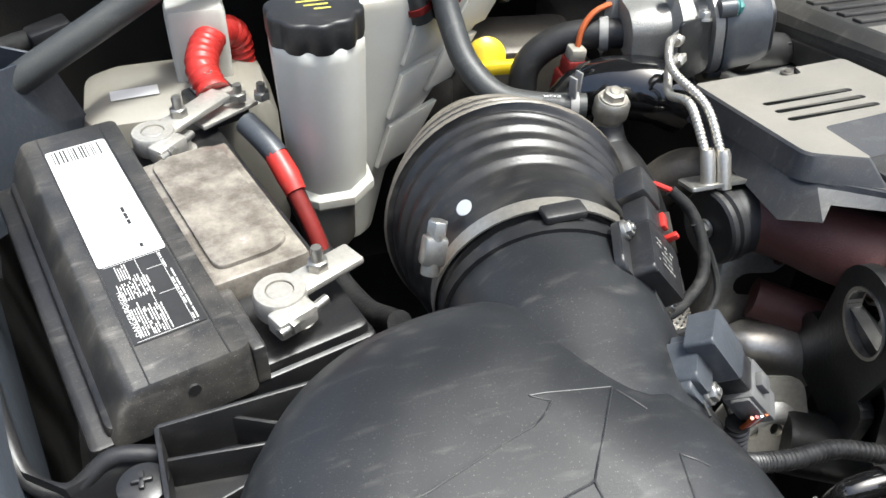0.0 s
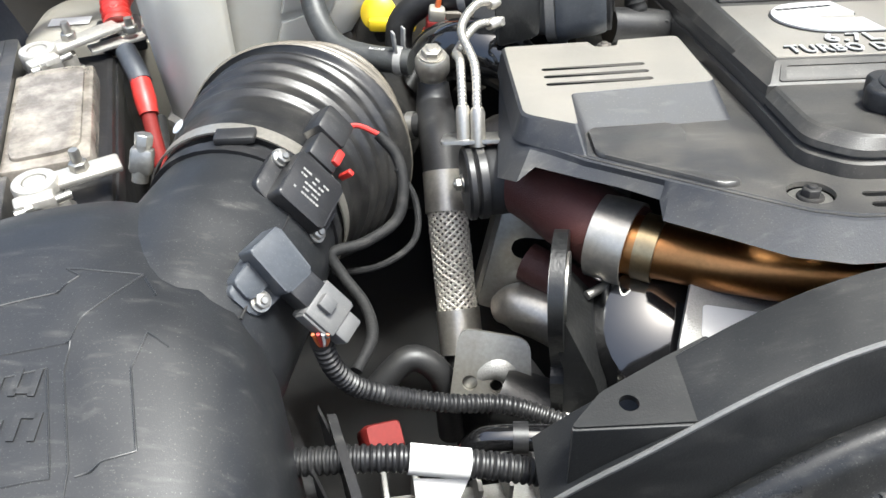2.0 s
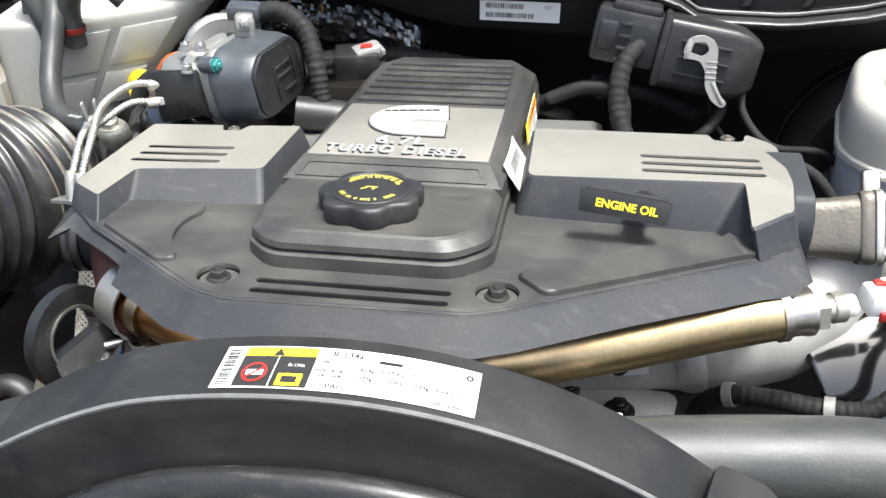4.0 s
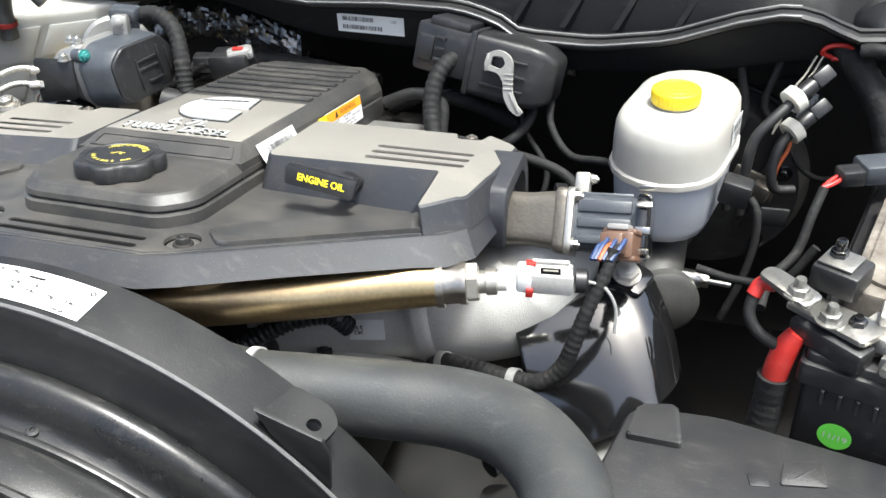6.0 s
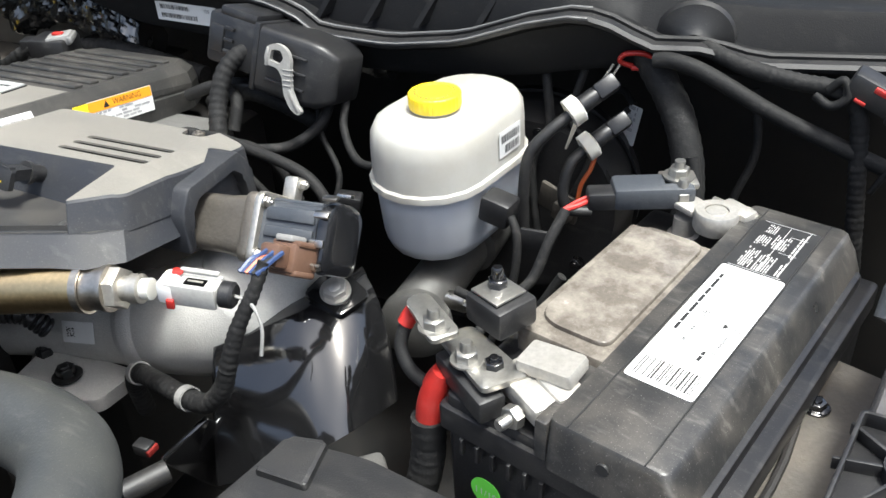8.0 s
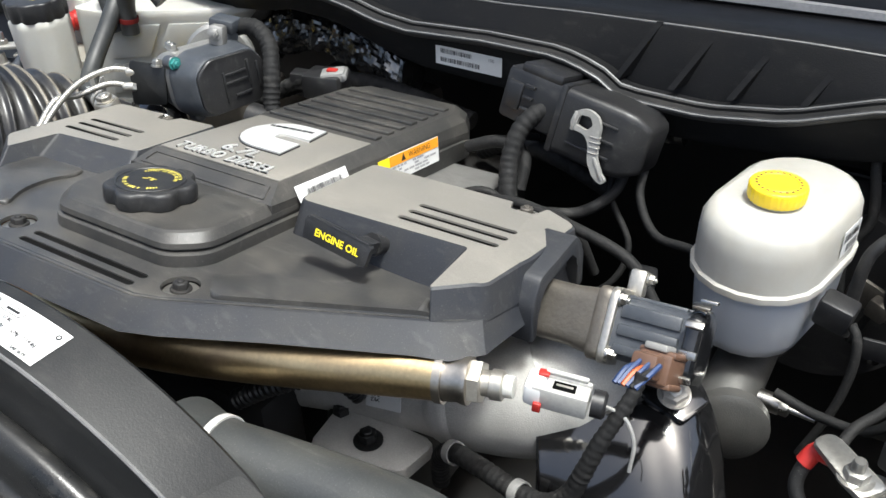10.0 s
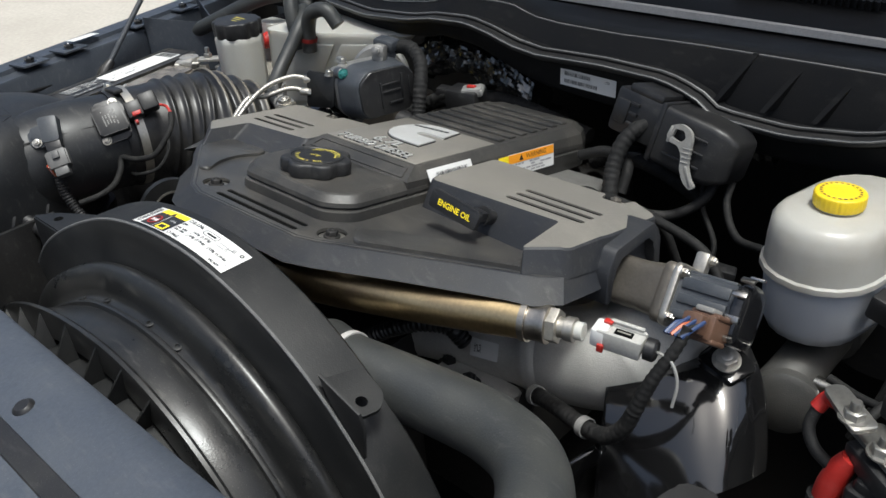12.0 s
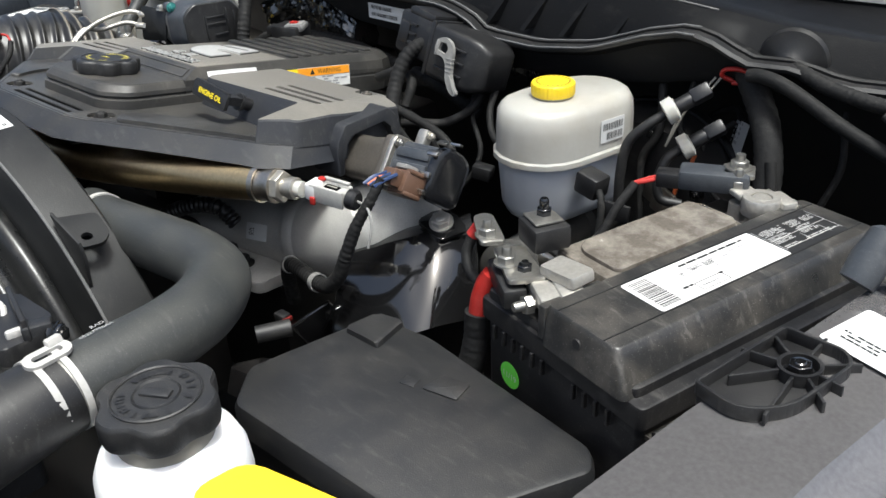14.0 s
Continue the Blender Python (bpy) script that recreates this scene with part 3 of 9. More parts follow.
# The floor plate's edge and, for each of its points, the lower edge of the flared skirt, in the cover's frame.
EDGE = [((-0.262, 0.258), (-0.267, 0.258, -0.012)), ((-0.266, 0.125), (-0.281, 0.11, -0.03)), ((-0.256, 0.108), (-0.2705, 0.078, -0.018)), ((-0.246, 0.098), (-0.2565, 0.089, -0.0125)),
        ((-0.224, 0.074), (-0.229, 0.067, -0.0115)), ((-0.2, 0.0567), (-0.2045, 0.0505, -0.0115)), ((-0.178, 0.041), (-0.183, 0.034, -0.0125)), ((-0.174, 0.038), (-0.1835, 0.0195, -0.02)),
        ((-0.14, 0.0135), (-0.152, -0.004, -0.02)), ((-0.106, -0.011), (-0.12, -0.029, -0.02)), ((-0.08, -0.0205), (-0.088, -0.0395, -0.02)), ((0.08, -0.0175), (0.085, -0.036, -0.02)),
        ((0.1, -0.01), (0.112, -0.024, -0.02)), ((0.172, 0.031), (0.181, 0.0165, -0.02)), ((0.262, 0.082), (0.272, 0.065, -0.02)), ((0.285, 0.094), (0.296, 0.074, -0.02)),
        ((0.3, 0.112), (0.313, 0.098, -0.02)), ((0.306, 0.15), (0.316, 0.15, -0.02)), ((0.31, 0.258), (0.316, 0.258, -0.02))]
RIM = [a for a, b in EDGE]
FRONT_SLOTS = [slot_poly(0.0, -0.0055, 0.134, 0.0068), slot_poly(0.0, 0.0078, 0.134, 0.0068)]
holes = FRONT_SLOTS + [circle(-0.096, 0.0125, 0.0148), circle(0.096, 0.0145, 0.0148)]
part("floor_plate", plate_with_holes(rounded(RIM, 0.006, 3), holes, -0.0035, 0.0), COVER_FLOOR, cover)
# Added black sheet under the front slots, in place of shade there.
part("slot_shade_sheet", at(box(0.17, 0.034, 0.002, 0), 0, 0.001, -0.03), BLACK_SOFT, cover)
rings = []
for (x, y), (fx, fy, fz) in EDGE:
    d = Vector((fx - x, fy - y)).normalized()
    lip = min(1.0, Vector((fx - x, fy - y)).length / 0.02)
    rings.append([(x - d.x * 0.004, y - d.y * 0.004, 0.0003), (x + d.x * 0.0025, y + d.y * 0.0025, -0.001), (x + d.x * 0.006 * lip, y + d.y * 0.006 * lip, -0.005), (fx, fy, fz), (fx - d.x * 0.003, fy - d.y * 0.003, fz), (x + d.x * 0.001, y + d.y * 0.001, -0.0075), (x - d.x * 0.004, y - d.y * 0.004, -0.004)])
part("front_skirt", loft(rings), COVER, cover, "dark grey flared skirt", smooth=25)
# Two low shelves stand a little proud of the floor beside the wings.
part("floor_shelf", prism(rounded([(-0.216, 0.116), (-0.152, 0.121), (-0.147, 0.106), (-0.155, 0.086), (-0.152, 0.056), (-0.132, 0.026), (-0.146, 0.0215), (-0.217, 0.074)], [0.004, 0.006, 0.008, 0.02, 0.02, 0.01, 0.01, 0.006], 4), -0.002, 0.0036, 0.0026, 3), COVER_FLOOR, cover)
part("floor_shelf", prism(rounded([(0.106, 0.036), (0.14, 0.066), (0.2506, 0.113), (0.262, 0.132), (0.272, 0.09), (0.262, 0.086), (0.172, 0.036), (0.128, 0.012)], [0.006, 0.03, 0.01, 0.004, 0.004, 0.006, 0.01, 0.008], 4), -0.002, 0.0042, 0.0026, 3), COVER_FLOOR, cover)


def raised(top, base, height, holes, radii):
    """A raised slotted panel with flanks leaning out to the floor. height gives z at (x, y) of the panel."""
    up, down = rounded(top, radii, 4), rounded(base, radii, 4)
    face = plate_with_holes(up, holes, -0.003, 0.0)
    for v in face.verts:
        v.co.z += height(v.co.x, v.co.y)
    edge, shoulder, foot = [], [], []
    for (x, y), (u, w) in zip(up, down):
        z = height(x, y)
        d = Vector((u - x, w - y))
        d = d.normalized() if d.length > 1e-6 else d
        edge.append((x, y, z))
        shoulder.append((x + d.x * 0.0022, y + d.y * 0.0022, z - 0.0018))
        foot.append((u, w, -0.0025))
    return face, loft([edge, shoulder, foot], cap=False)


def left_height(x, y):
    return 0.0182 + 0.026 * (x + 0.224) + 0.018 * (y - 0.147)


def right_height(x, y):
    return 0.034 - 0.0125 * min(1.0, max(0.0, (0.15 - y) / 0.056)) - 0.008 * min(1.0, max(0.0, (x - 0.288) / 0.018))


LEFT = [(-0.263, 0.258), (-0.262, 0.116), (-0.2275, 0.092), (-0.2238, 0.147), (-0.115, 0.154), (-0.116, 0.26), (-0.166, 0.258), (-0.17, 0.244), (-0.188, 0.244), (-0.192, 0.258)]
LEFT_FOOT = [(-0.269, 0.26), (-0.269, 0.113), (-0.222, 0.0735), (-0.2168, 0.1135), (-0.106, 0.126), (-0.106, 0.262), (-0.165, 0.262), (-0.169, 0.245), (-0.189, 0.245), (-0.193, 0.262)]
left_slots = [slot_poly(-0.1985 + 0.0002 * i, 0.1675 + 0.0158 * i, 0.082, 0.0068) for i in range(3)]
top, flank = raised(LEFT, LEFT_FOOT, left_height, left_slots, [0.004, 0.008, 0.004, 0.005, 0.007, 0.006, 0.002, 0.004, 0.004, 0.002])
part("wing_panel", top, COVER_TOP_LIT, cover, "dusty slotted top panel in a lit tone")
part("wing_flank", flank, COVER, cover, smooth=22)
RIGHT = [(0.103, 0.25), (0.105, 0.1425), (0.266, 0.147), (0.2647, 0.093), (0.297, 0.119), (0.305, 0.17), (0.307, 0.256), (0.281, 0.255), (0.277, 0.238), (0.254, 0.237), (0.25, 0.252)]
RIGHT_FOOT = [(0.094, 0.252), (0.0945, 0.138), (0.245, 0.127), (0.2725, 0.0835), (0.304, 0.112), (0.312, 0.168), (0.313, 0.26), (0.282, 0.26), (0.278, 0.239), (0.253, 0.238), (0.249, 0.256)]
right_slots = [slot_poly(0.237, 0.1618 + 0.0158 * i, 0.093, 0.0072) for i in range(3)]
top, flank = raised(RIGHT, RIGHT_FOOT, right_height, right_slots, [0.006, 0.007, 0.004, 0.003, 0.008, 0.01, 0.006, 0.002, 0.005, 0.005, 0.002])
part("wing_panel", top, COVER_TOP_LIT, cover, "dusty slotted top panel in a lit tone")
part("wing_flank", flank, COVER, cover, smooth=22)
# Added black sheets under the wing slots do the same for their shade.
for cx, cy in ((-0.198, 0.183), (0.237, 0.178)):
    part("slot_shade_sheet", at(box(0.098, 0.056, 0.002, 0), cx, cy, 0.003), BLACK_SOFT, cover)
# Added black inlays in the slots paint the shade of their depth.
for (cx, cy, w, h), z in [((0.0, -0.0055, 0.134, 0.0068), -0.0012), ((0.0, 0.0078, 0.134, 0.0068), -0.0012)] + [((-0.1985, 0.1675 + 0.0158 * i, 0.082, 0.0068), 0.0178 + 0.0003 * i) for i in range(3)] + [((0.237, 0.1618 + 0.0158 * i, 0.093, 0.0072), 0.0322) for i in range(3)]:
    part("slot_shade_inlay", prism(slot_poly(cx, cy, w + 0.0002, h + 0.0002), z - 0.004, z, 0), HOLLOW_SHADE, cover)


# The raised centre box: a two-step base with the filler shelf, and the taller badge plate behind it.
def box_ring(inset, z, yf=0.0265, yb=0.478, wf=0.09, wb=0.096, ch=0.024):
    i = inset
    line = [(-wf + i + ch, yf + i), (wf - i - ch, yf + i), (wf - i, yf + i + ch), (wf - i, 0.126), (wb - i, yb - i - 0.03), (wb - i - 0.02, yb - i), (-wb + i + 0.02, yb - i), (-wb + i, yb - i - 0.03), (-wf + i, 0.126), (-wf + i, yf + i + ch)]
    return [(x, y, z) for x, y in rounded(line, [0.012, 0.012, 0.012, 0.0, 0.012, 0.012, 0.012, 0.012, 0.0, 0.012], 4)]


part("centre_base", loft([box_ring(0.001, -0.012), box_ring(0, 0.001), box_ring(0.0005, 0.0095), box_ring(0.003, 0.0112), box_ring(0.0045, 0.0118), box_ring(0.0045, 0.0132), box_ring(0.002, 0.0142), box_ring(0.0026, 0.0185), box_ring(0.0075, 0.0248), box_ring(0.0095, 0.0262), box_ring(0.012, 0.0265)]), COVER_BOX, cover, smooth=14)


def plate_ring(half_front, half_back, front, back, z, zb):
    return [(-half_front, front, z), (half_front, front, z), (half_front + 0.001, 0.2, z + (zb - z) * 0.15), (half_back, back - 0.03, zb), (half_back - 0.016, back, zb), (-half_back + 0.016, back, zb), (-half_back, back - 0.03, zb), (-half_front - 0.001, 0.2, z + (zb - z) * 0.15)]


part("badge_plate", loft([plate_ring(0.088, 0.095, 0.125, 0.478, -0.01, -0.01), plate_ring(0.087, 0.0935, 0.125, 0.477, 0.0264, 0.018), plate_ring(0.0845, 0.0895, 0.1265, 0.475, 0.0275, 0.03), plate_ring(0.0765, 0.0795, 0.1445, 0.47, 0.0368, 0.0372), plate_ring(0.0745, 0.0772, 0.1465, 0.4685, 0.0378, 0.0385), plate_ring(0.072, 0.0745, 0.149, 0.466, 0.0382, 0.039)]), COVER_BOX, cover, smooth=16)
# Glare is put into this field's pale colour, along with dust.
part("badge_field", prism([(-0.0735, 0.15), (0.0735, 0.15), (0.0725, 0.286), (-0.0725, 0.286)], 0.0378, 0.039, 0.0005), COVER_TOP_LIT, cover, "dusty flat field under the badge with glare in its tone")
slope = plate_with_holes(rounded([(-0.078, 0.0005), (0.076, 0.0005), (0.0705, 0.0175), (-0.0725, 0.0175)], 0.003), [rounded([(-0.0725, 0.0028), (0.0705, 0.0028), (0.067, 0.0152), (-0.069, 0.0152)], 0.002)], 0, 0.0011)
part("slope_frame", at(slope, 0, 0.1272, 0.0278, 27, 0, 0), COVER_BOX, cover, "raised frame on the sloping step")
for i in range(7):
    y = 0.302 + 0.0225 * i
    part("rib", at(box(0.142 - 0.001 * i, 0.0125, 0.0042, 0.0018), 0, y, 0.0398), COVER_BOX, cover)

# The flat badge and raised lettering.
BADGE = [(0.0262, 0.2465), (0.0205, 0.2805), (-0.004, 0.2805)] + [(-0.004 + 0.039 * math.cos(radians(a)), 0.24 + 0.0405 * math.sin(radians(a))) for a in range(105, 270, 15)] + [(-0.004, 0.1995), (0.03, 0.1995), (0.0265, 0.2315), (0.002, 0.2315)] + [(-0.001 + 0.0075 * math.cos(radians(a)), 0.239 + 0.0075 * math.sin(radians(a))) for a in range(255, 100, -30)] + [(0.002, 0.2465)]
part("badge", at(plate_with_holes(BADGE, [], 0.0, 0.0024), 0.0, 0.0, 0.039), BADGE_METAL, cover, "bright flat metal badge")
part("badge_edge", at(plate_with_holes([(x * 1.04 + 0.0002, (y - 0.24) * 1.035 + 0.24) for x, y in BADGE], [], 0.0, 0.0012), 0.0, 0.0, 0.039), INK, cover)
part("badge_print", at(bar_group(0.05, 0.007, 1, 3, 0.25, density=0.95), -0.034, 0.256, 0.0413, 0, 0, 9), INK, cover)


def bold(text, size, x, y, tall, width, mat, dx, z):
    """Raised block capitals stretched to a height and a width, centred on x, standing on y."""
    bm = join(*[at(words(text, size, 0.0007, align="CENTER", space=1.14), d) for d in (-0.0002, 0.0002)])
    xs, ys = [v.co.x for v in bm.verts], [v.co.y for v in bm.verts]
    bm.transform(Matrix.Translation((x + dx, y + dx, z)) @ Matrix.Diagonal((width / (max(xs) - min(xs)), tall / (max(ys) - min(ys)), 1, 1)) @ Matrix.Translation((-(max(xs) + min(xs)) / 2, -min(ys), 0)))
    part("lettering", bm, mat, cover, "raised silver letters" if dx == 0 else "dark copy under the letters, shifted left and forward", smooth=10)


# Each word has a dark copy under it, shifted left and forward.
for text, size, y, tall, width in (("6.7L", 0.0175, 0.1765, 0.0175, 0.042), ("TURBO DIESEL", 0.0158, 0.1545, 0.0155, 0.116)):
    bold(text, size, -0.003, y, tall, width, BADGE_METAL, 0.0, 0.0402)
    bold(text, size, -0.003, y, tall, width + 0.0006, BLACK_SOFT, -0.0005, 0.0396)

# Arched mouth over the valve throat at the cover's end.
MOUTH = [(-0.048, -0.012), (-0.046, 0.022), (-0.034, 0.042), (0.034, 0.044), (0.046, 0.026), (0.05, -0.012), (0.038, -0.012), (0.036, 0.018), (0.026, 0.033), (-0.026, 0.031), (-0.036, 0.016), (-0.038, -0.012)]
part("throat_mouth", at(prism(rounded(MOUTH, 0.005, 2), 0, 0.04, 0.002), 0.236, 0.196, 1.208, 90, 0, 90), COVER, cover, world=True)

# Oil filler cap on the centre box.
cap = thing("oil_filler_cap", "black fluted oil filler cap with yellow print", "cap", CO @ pose(-0.002, 0.0765, 0.0262))
def fluted(r, n, depth, m=96):
    """An outline with n broad lobes and smooth hollows between them."""
    out = []
    for i in range(m):
        a = 2 * math.pi * i / m
        q = r - depth * (0.5 + 0.5 * math.cos(n * a)) ** 1.6
        out.append((q * math.cos(a), q * math.sin(a)))
    return out
def fluted_cap(r, n, depth, h, rim=0.003, base=1.0):
    out = []
    for s, z in ((base * 0.97, 0.0), (1.0, h * 0.25), (1.0, h - rim), (0.985, h - rim * 0.4), (0.95, h), (0.9, h + 0.0002)):
        out.append([(x * s, y * s, z) for x, y in fluted(r, n, depth)])
    return loft(out)
part("neck", lathe([(0.03, -0.004), (0.03, 0.006)], 32), BLACK, cap)
part("grip", at(fluted_cap(0.0385, 7, 0.005, 0.0145), z=0.001), DUSTY, cap)
part("top_disc", at(lathe([(0.029, 0), (0.029, 0.0012), (0.0284, 0.0017), (0.0276, 0.0017), (0.027, 0.001), (0.0, 0.001)], 48, False), z=0.0152), DUSTY, cap)
FADED_INK = material("faded_yellow_ink", (0.5, 0.43, 0.08), 0.5, bump=0)


def arc_bars(r0, r1, a0, a1, n, z, seed):
    """Short bars round an arc, for print too small to read."""
    rnd, bm = random.Random(seed), bmesh.new()
    for i in range(n):
        if rnd.random() < 0.16:
            continue
        p, q = radians(a0 + (a1 - a0) * i / n), radians(a0 + (a1 - a0) * (i + rnd.uniform(0.45, 0.8)) / n)
        bm.faces.new([bm.verts.new((r * math.cos(a), r * math.sin(a), z)) for r, a in ((r0, p), (r1, p), (r1, q), (r0, q))])
    return bm


part("print", arc_bars(0.0188, 0.0216, 25, 155, 22, 0.0166, 5), FADED_INK, cap, "arc of yellow print")
part("print", arc_bars(0.0222, 0.0248, 35, 145, 22, 0.0166, 6), FADED_INK, cap, "arc of yellow print")
part("print", arc_bars(0.0195, 0.023, 205, 335, 20, 0.0166, 7), FADED_INK, cap, "arc of yellow print")
part("print", at(join(at(box(0.009, 0.0009, 0.0003, 0), 0, 0.0015, 0), at(box(0.002, 0.003, 0.0003, 0), 0.002, -0.001, 0), at(box(0.005, 0.0009, 0.0003, 0), -0.005, -0.0015, 0, 0, 0, 30)), z=0.0166), FADED_INK, cap)

# Cover bolts.
for i, (x, y, z) in enumerate(((-0.096, 0.0125, -0.004), (0.096, 0.0145, -0.004), (-0.179, 0.251, 0.014), (0.2655, 0.247, 0.027))):
    bo = thing("cover_bolt", "hexagon bolt with washer in the engine cover", "bolt", CO @ pose(x, y, z), "cover bolts")
    part("washer", lathe([(0.0135, -0.002), (0.0135, 0.0), (0.007, 0.0006)], 28), ZINC, bo)
    part("bolt_head", at(bolt_bm(0.0062, 0.0055, 1.35), z=0.0004), DARK if i < 2 else BROWN_CAST, bo)

# Dipstick handle.
dip = thing("oil_dipstick", "grey plastic dipstick handle with yellow lettering", "dipstick", CO @ pose(0.1775, 0.0985, 0.0305, 76, 6.5, -3))
part("handle_plate", prism(rounded([(-0.032, -0.0095), (0.031, -0.0095), (0.0325, 0.007), (0.03, 0.0085), (-0.031, 0.0085), (-0.0335, 0.007)], 0.002), -0.0025, 0.002, 0.001, sides=False), DUSTY, dip)
part("handle_ridge", at(box(0.06, 0.0025, 0.006, 0.0008), 0, 0.0085, -0.001), DUSTY, dip)
part("lettering", at(words("ENGINE OIL", 0.0082, 0.0, align="CENTER", fat=0.0002), 0.001, -0.0035, 0.0024), YELLOW_INK, dip, "yellow lettering")
part("neck", loft([[(x, y, z) for x, y in ((-0.01 * s + 0.014, -0.004), (0.012 * s + 0.014, -0.004), (0.012 * s + 0.014, 0.005), (-0.01 * s + 0.014, 0.005))] for s, z in ((1.0, -0.0025), (0.7, -0.014), (0.6, -0.03))]), DUSTY, dip)
part("collar", along(lathe([(0.0095, 0), (0.0095, 0.004), (0.007, 0.005), (0.007, 0.03)], 24), (0.014, 0.0, -0.026), (0.05, -0.1, -1)), BLACK, dip)

# Bar-coded paper and warning label on the flank of the centre box.
lab = thing("barcode_label", "white bar-coded paper label on the engine cover's flank", "label", CO @ pose(0.0885, 0.156, 0.0265, 0, 0, 0) @ pose(0, 0, 0, 0, 62, 0) @ pose(0, 0, 0, 0, 0, 90))
part("paper", loft([[(u, w, h + 0.0015 * math.sin(3.1 * u / 0.07)) for w, h in ((-0.02, 0.002), (0.0, 0.0), (0.0085, 0.0), (0.0085, 0.0004), (0.0, 0.0004), (-0.02, 0.0024))] for u in (0.0, 0.018, 0.036, 0.054, 0.072)]), WHITE, lab)
part("bars", at(barcode(0.05, 0.0095, 8), 0.011, -0.006, 0.0024), INK, lab)
wl = thing("warning_label", "orange and white warning label on the engine cover's flank", "label", CO @ pose(0.0945, 0.287, 0.017, 0, 0, 0) @ pose(0, 0, 0, 0, 82, 0) @ pose(0, 0, 0, 0, 0, 90))
part("paper", sheet(rounded(rect(0.0, -0.015, 0.092, 0.012), 0.001)), WHITE, wl)
part("header", sheet(rect(0.001, 0.001, 0.091, 0.0115), 0.0005), ORANGE_INK, wl, "orange header")
part("yellow_end", sheet(rect(-0.018, -0.006, 0.0008, 0.0115), 0.0004), YELLOW_INK, wl, "yellow strip")
part("lettering", at(words("WARNING", 0.0085, 0.0), 0.034, 0.0035, 0.0011), INK, wl)
part("symbol", at(prism([(0, 0), (0.008, 0), (0.004, 0.007)], 0, 0.0002, 0), 0.021, 0.003, 0.0009), INK, wl)
part("print", at(bar_group(0.082, 0.014, 4, 9), 0.004, -0.0135, 0.0005), GREY_INK, wl)


# ---- fan shroud and the front of the bay ----
SC, SR = (-0.028, 0.945), 0.34          # centre (x, z) and radius of the shroud's arch


def arch_point(r, y, a, dz=0.0):
    """A point of the arch. Towards the passenger's side it is drawn out and sweeps forward; its front widens to the radiator."""
    if a >= 0:
        return (SC[0] + 0.965 * r * math.sin(a), y, SC[1] + dz + r * math.cos(a))
    near = min(1.0, max(0.0, -0.165 - y) / 0.035)
    sweep = min(1.0, max(0.0, -math.degrees(a) - 16) / 26)
    return (SC[0] + (1.13 + 0.25 * near) * r * math.sin(a), y - 0.019 * sweep * sweep * (3 - 2 * sweep) * (1 - near), SC[1] + dz + r * math.cos(a))


def arc_pts(r, y, a0, a1, n=40, dz=0.0):
    return [arch_point(r, y, radians(a0 + (a1 - a0) * i / n), dz) for i in range(n + 1)]


def arch(profile, a0=-62, a1=62, n=48):
    """Sweeps a closed profile of (y, radius) round the arch."""
    rows = [arc_pts(r, y, a0, a1, n) for y, r in profile]
    return loft([[row[i] for row in rows] for i in range(n + 1)])


shroud = thing("fan_shroud", "black plastic fan shroud arching over the radiator fan", "fan shroud", pose(SC[0], -0.1, 0.9))
part("arch", arch([(-0.066, SR - 0.003), (-0.069, SR), (-0.1125, SR - 0.0004), (-0.1165, SR - 0.001), (-0.1175, SR - 0.003), (-0.1195, SR - 0.014), (-0.1235, SR - 0.04), (-0.126, SR - 0.046), (-0.126, SR - 0.052), (-0.12, SR - 0.05), (-0.1145, SR - 0.012), (-0.108, SR - 0.007), (-0.066, SR - 0.008)], -50), SHROUD, shroud, world=True, smooth=28)
# A pale bead on the lip paints the sky light it catches.
part("lip_glint", arch([(-0.1148, SR - 0.001), (-0.1154, SR + 0.0004), (-0.1168, SR + 0.0006), (-0.1178, SR - 0.0004), (-0.1176, SR - 0.0022)], -50), EDGE_GLINT, shroud, "sharp edge with painted highlight", world=True)
part("inner_ridge", arch([(-0.1245, SR - 0.049), (-0.1275, SR - 0.0435), (-0.132, SR - 0.0405), (-0.137, SR - 0.0405), (-0.1415, SR - 0.0435), (-0.146, SR - 0.051), (-0.149, SR - 0.062), (-0.1505, SR - 0.068), (-0.153, SR - 0.0705), (-0.158, SR - 0.0725), (-0.158, SR - 0.09), (-0.1245, SR - 0.09)], -52), SHROUD_ROLL, shroud, world=True, smooth=50)
part("small_ridge", arch([(-0.1565, SR - 0.076), (-0.1575, SR - 0.0705), (-0.16, SR - 0.0695), (-0.1625, SR - 0.0705), (-0.164, SR - 0.076)]), SHROUD_ROLL, shroud, world=True, smooth=50)
part("front_drum", arch([(-0.1635, SR - 0.0745), (-0.17, SR - 0.0725), (-0.193, SR - 0.0735), (-0.1965, SR - 0.075), (-0.1965, SR - 0.1), (-0.1635, SR - 0.1)]), SHROUD_ROLL, shroud, world=True)
for a in (-24, -14, 2, 12):
    part("boss", along(lathe([(0.005, 0), (0.005, 0.0016), (0.004, 0.0024), (0.0022, 0.0024), (0.002, 0.001)], 16), arch_point(SR - 0.0712, -0.1535, radians(a)), (math.sin(radians(a)), 0, math.cos(radians(a)))), SHROUD, shroud, world=True)
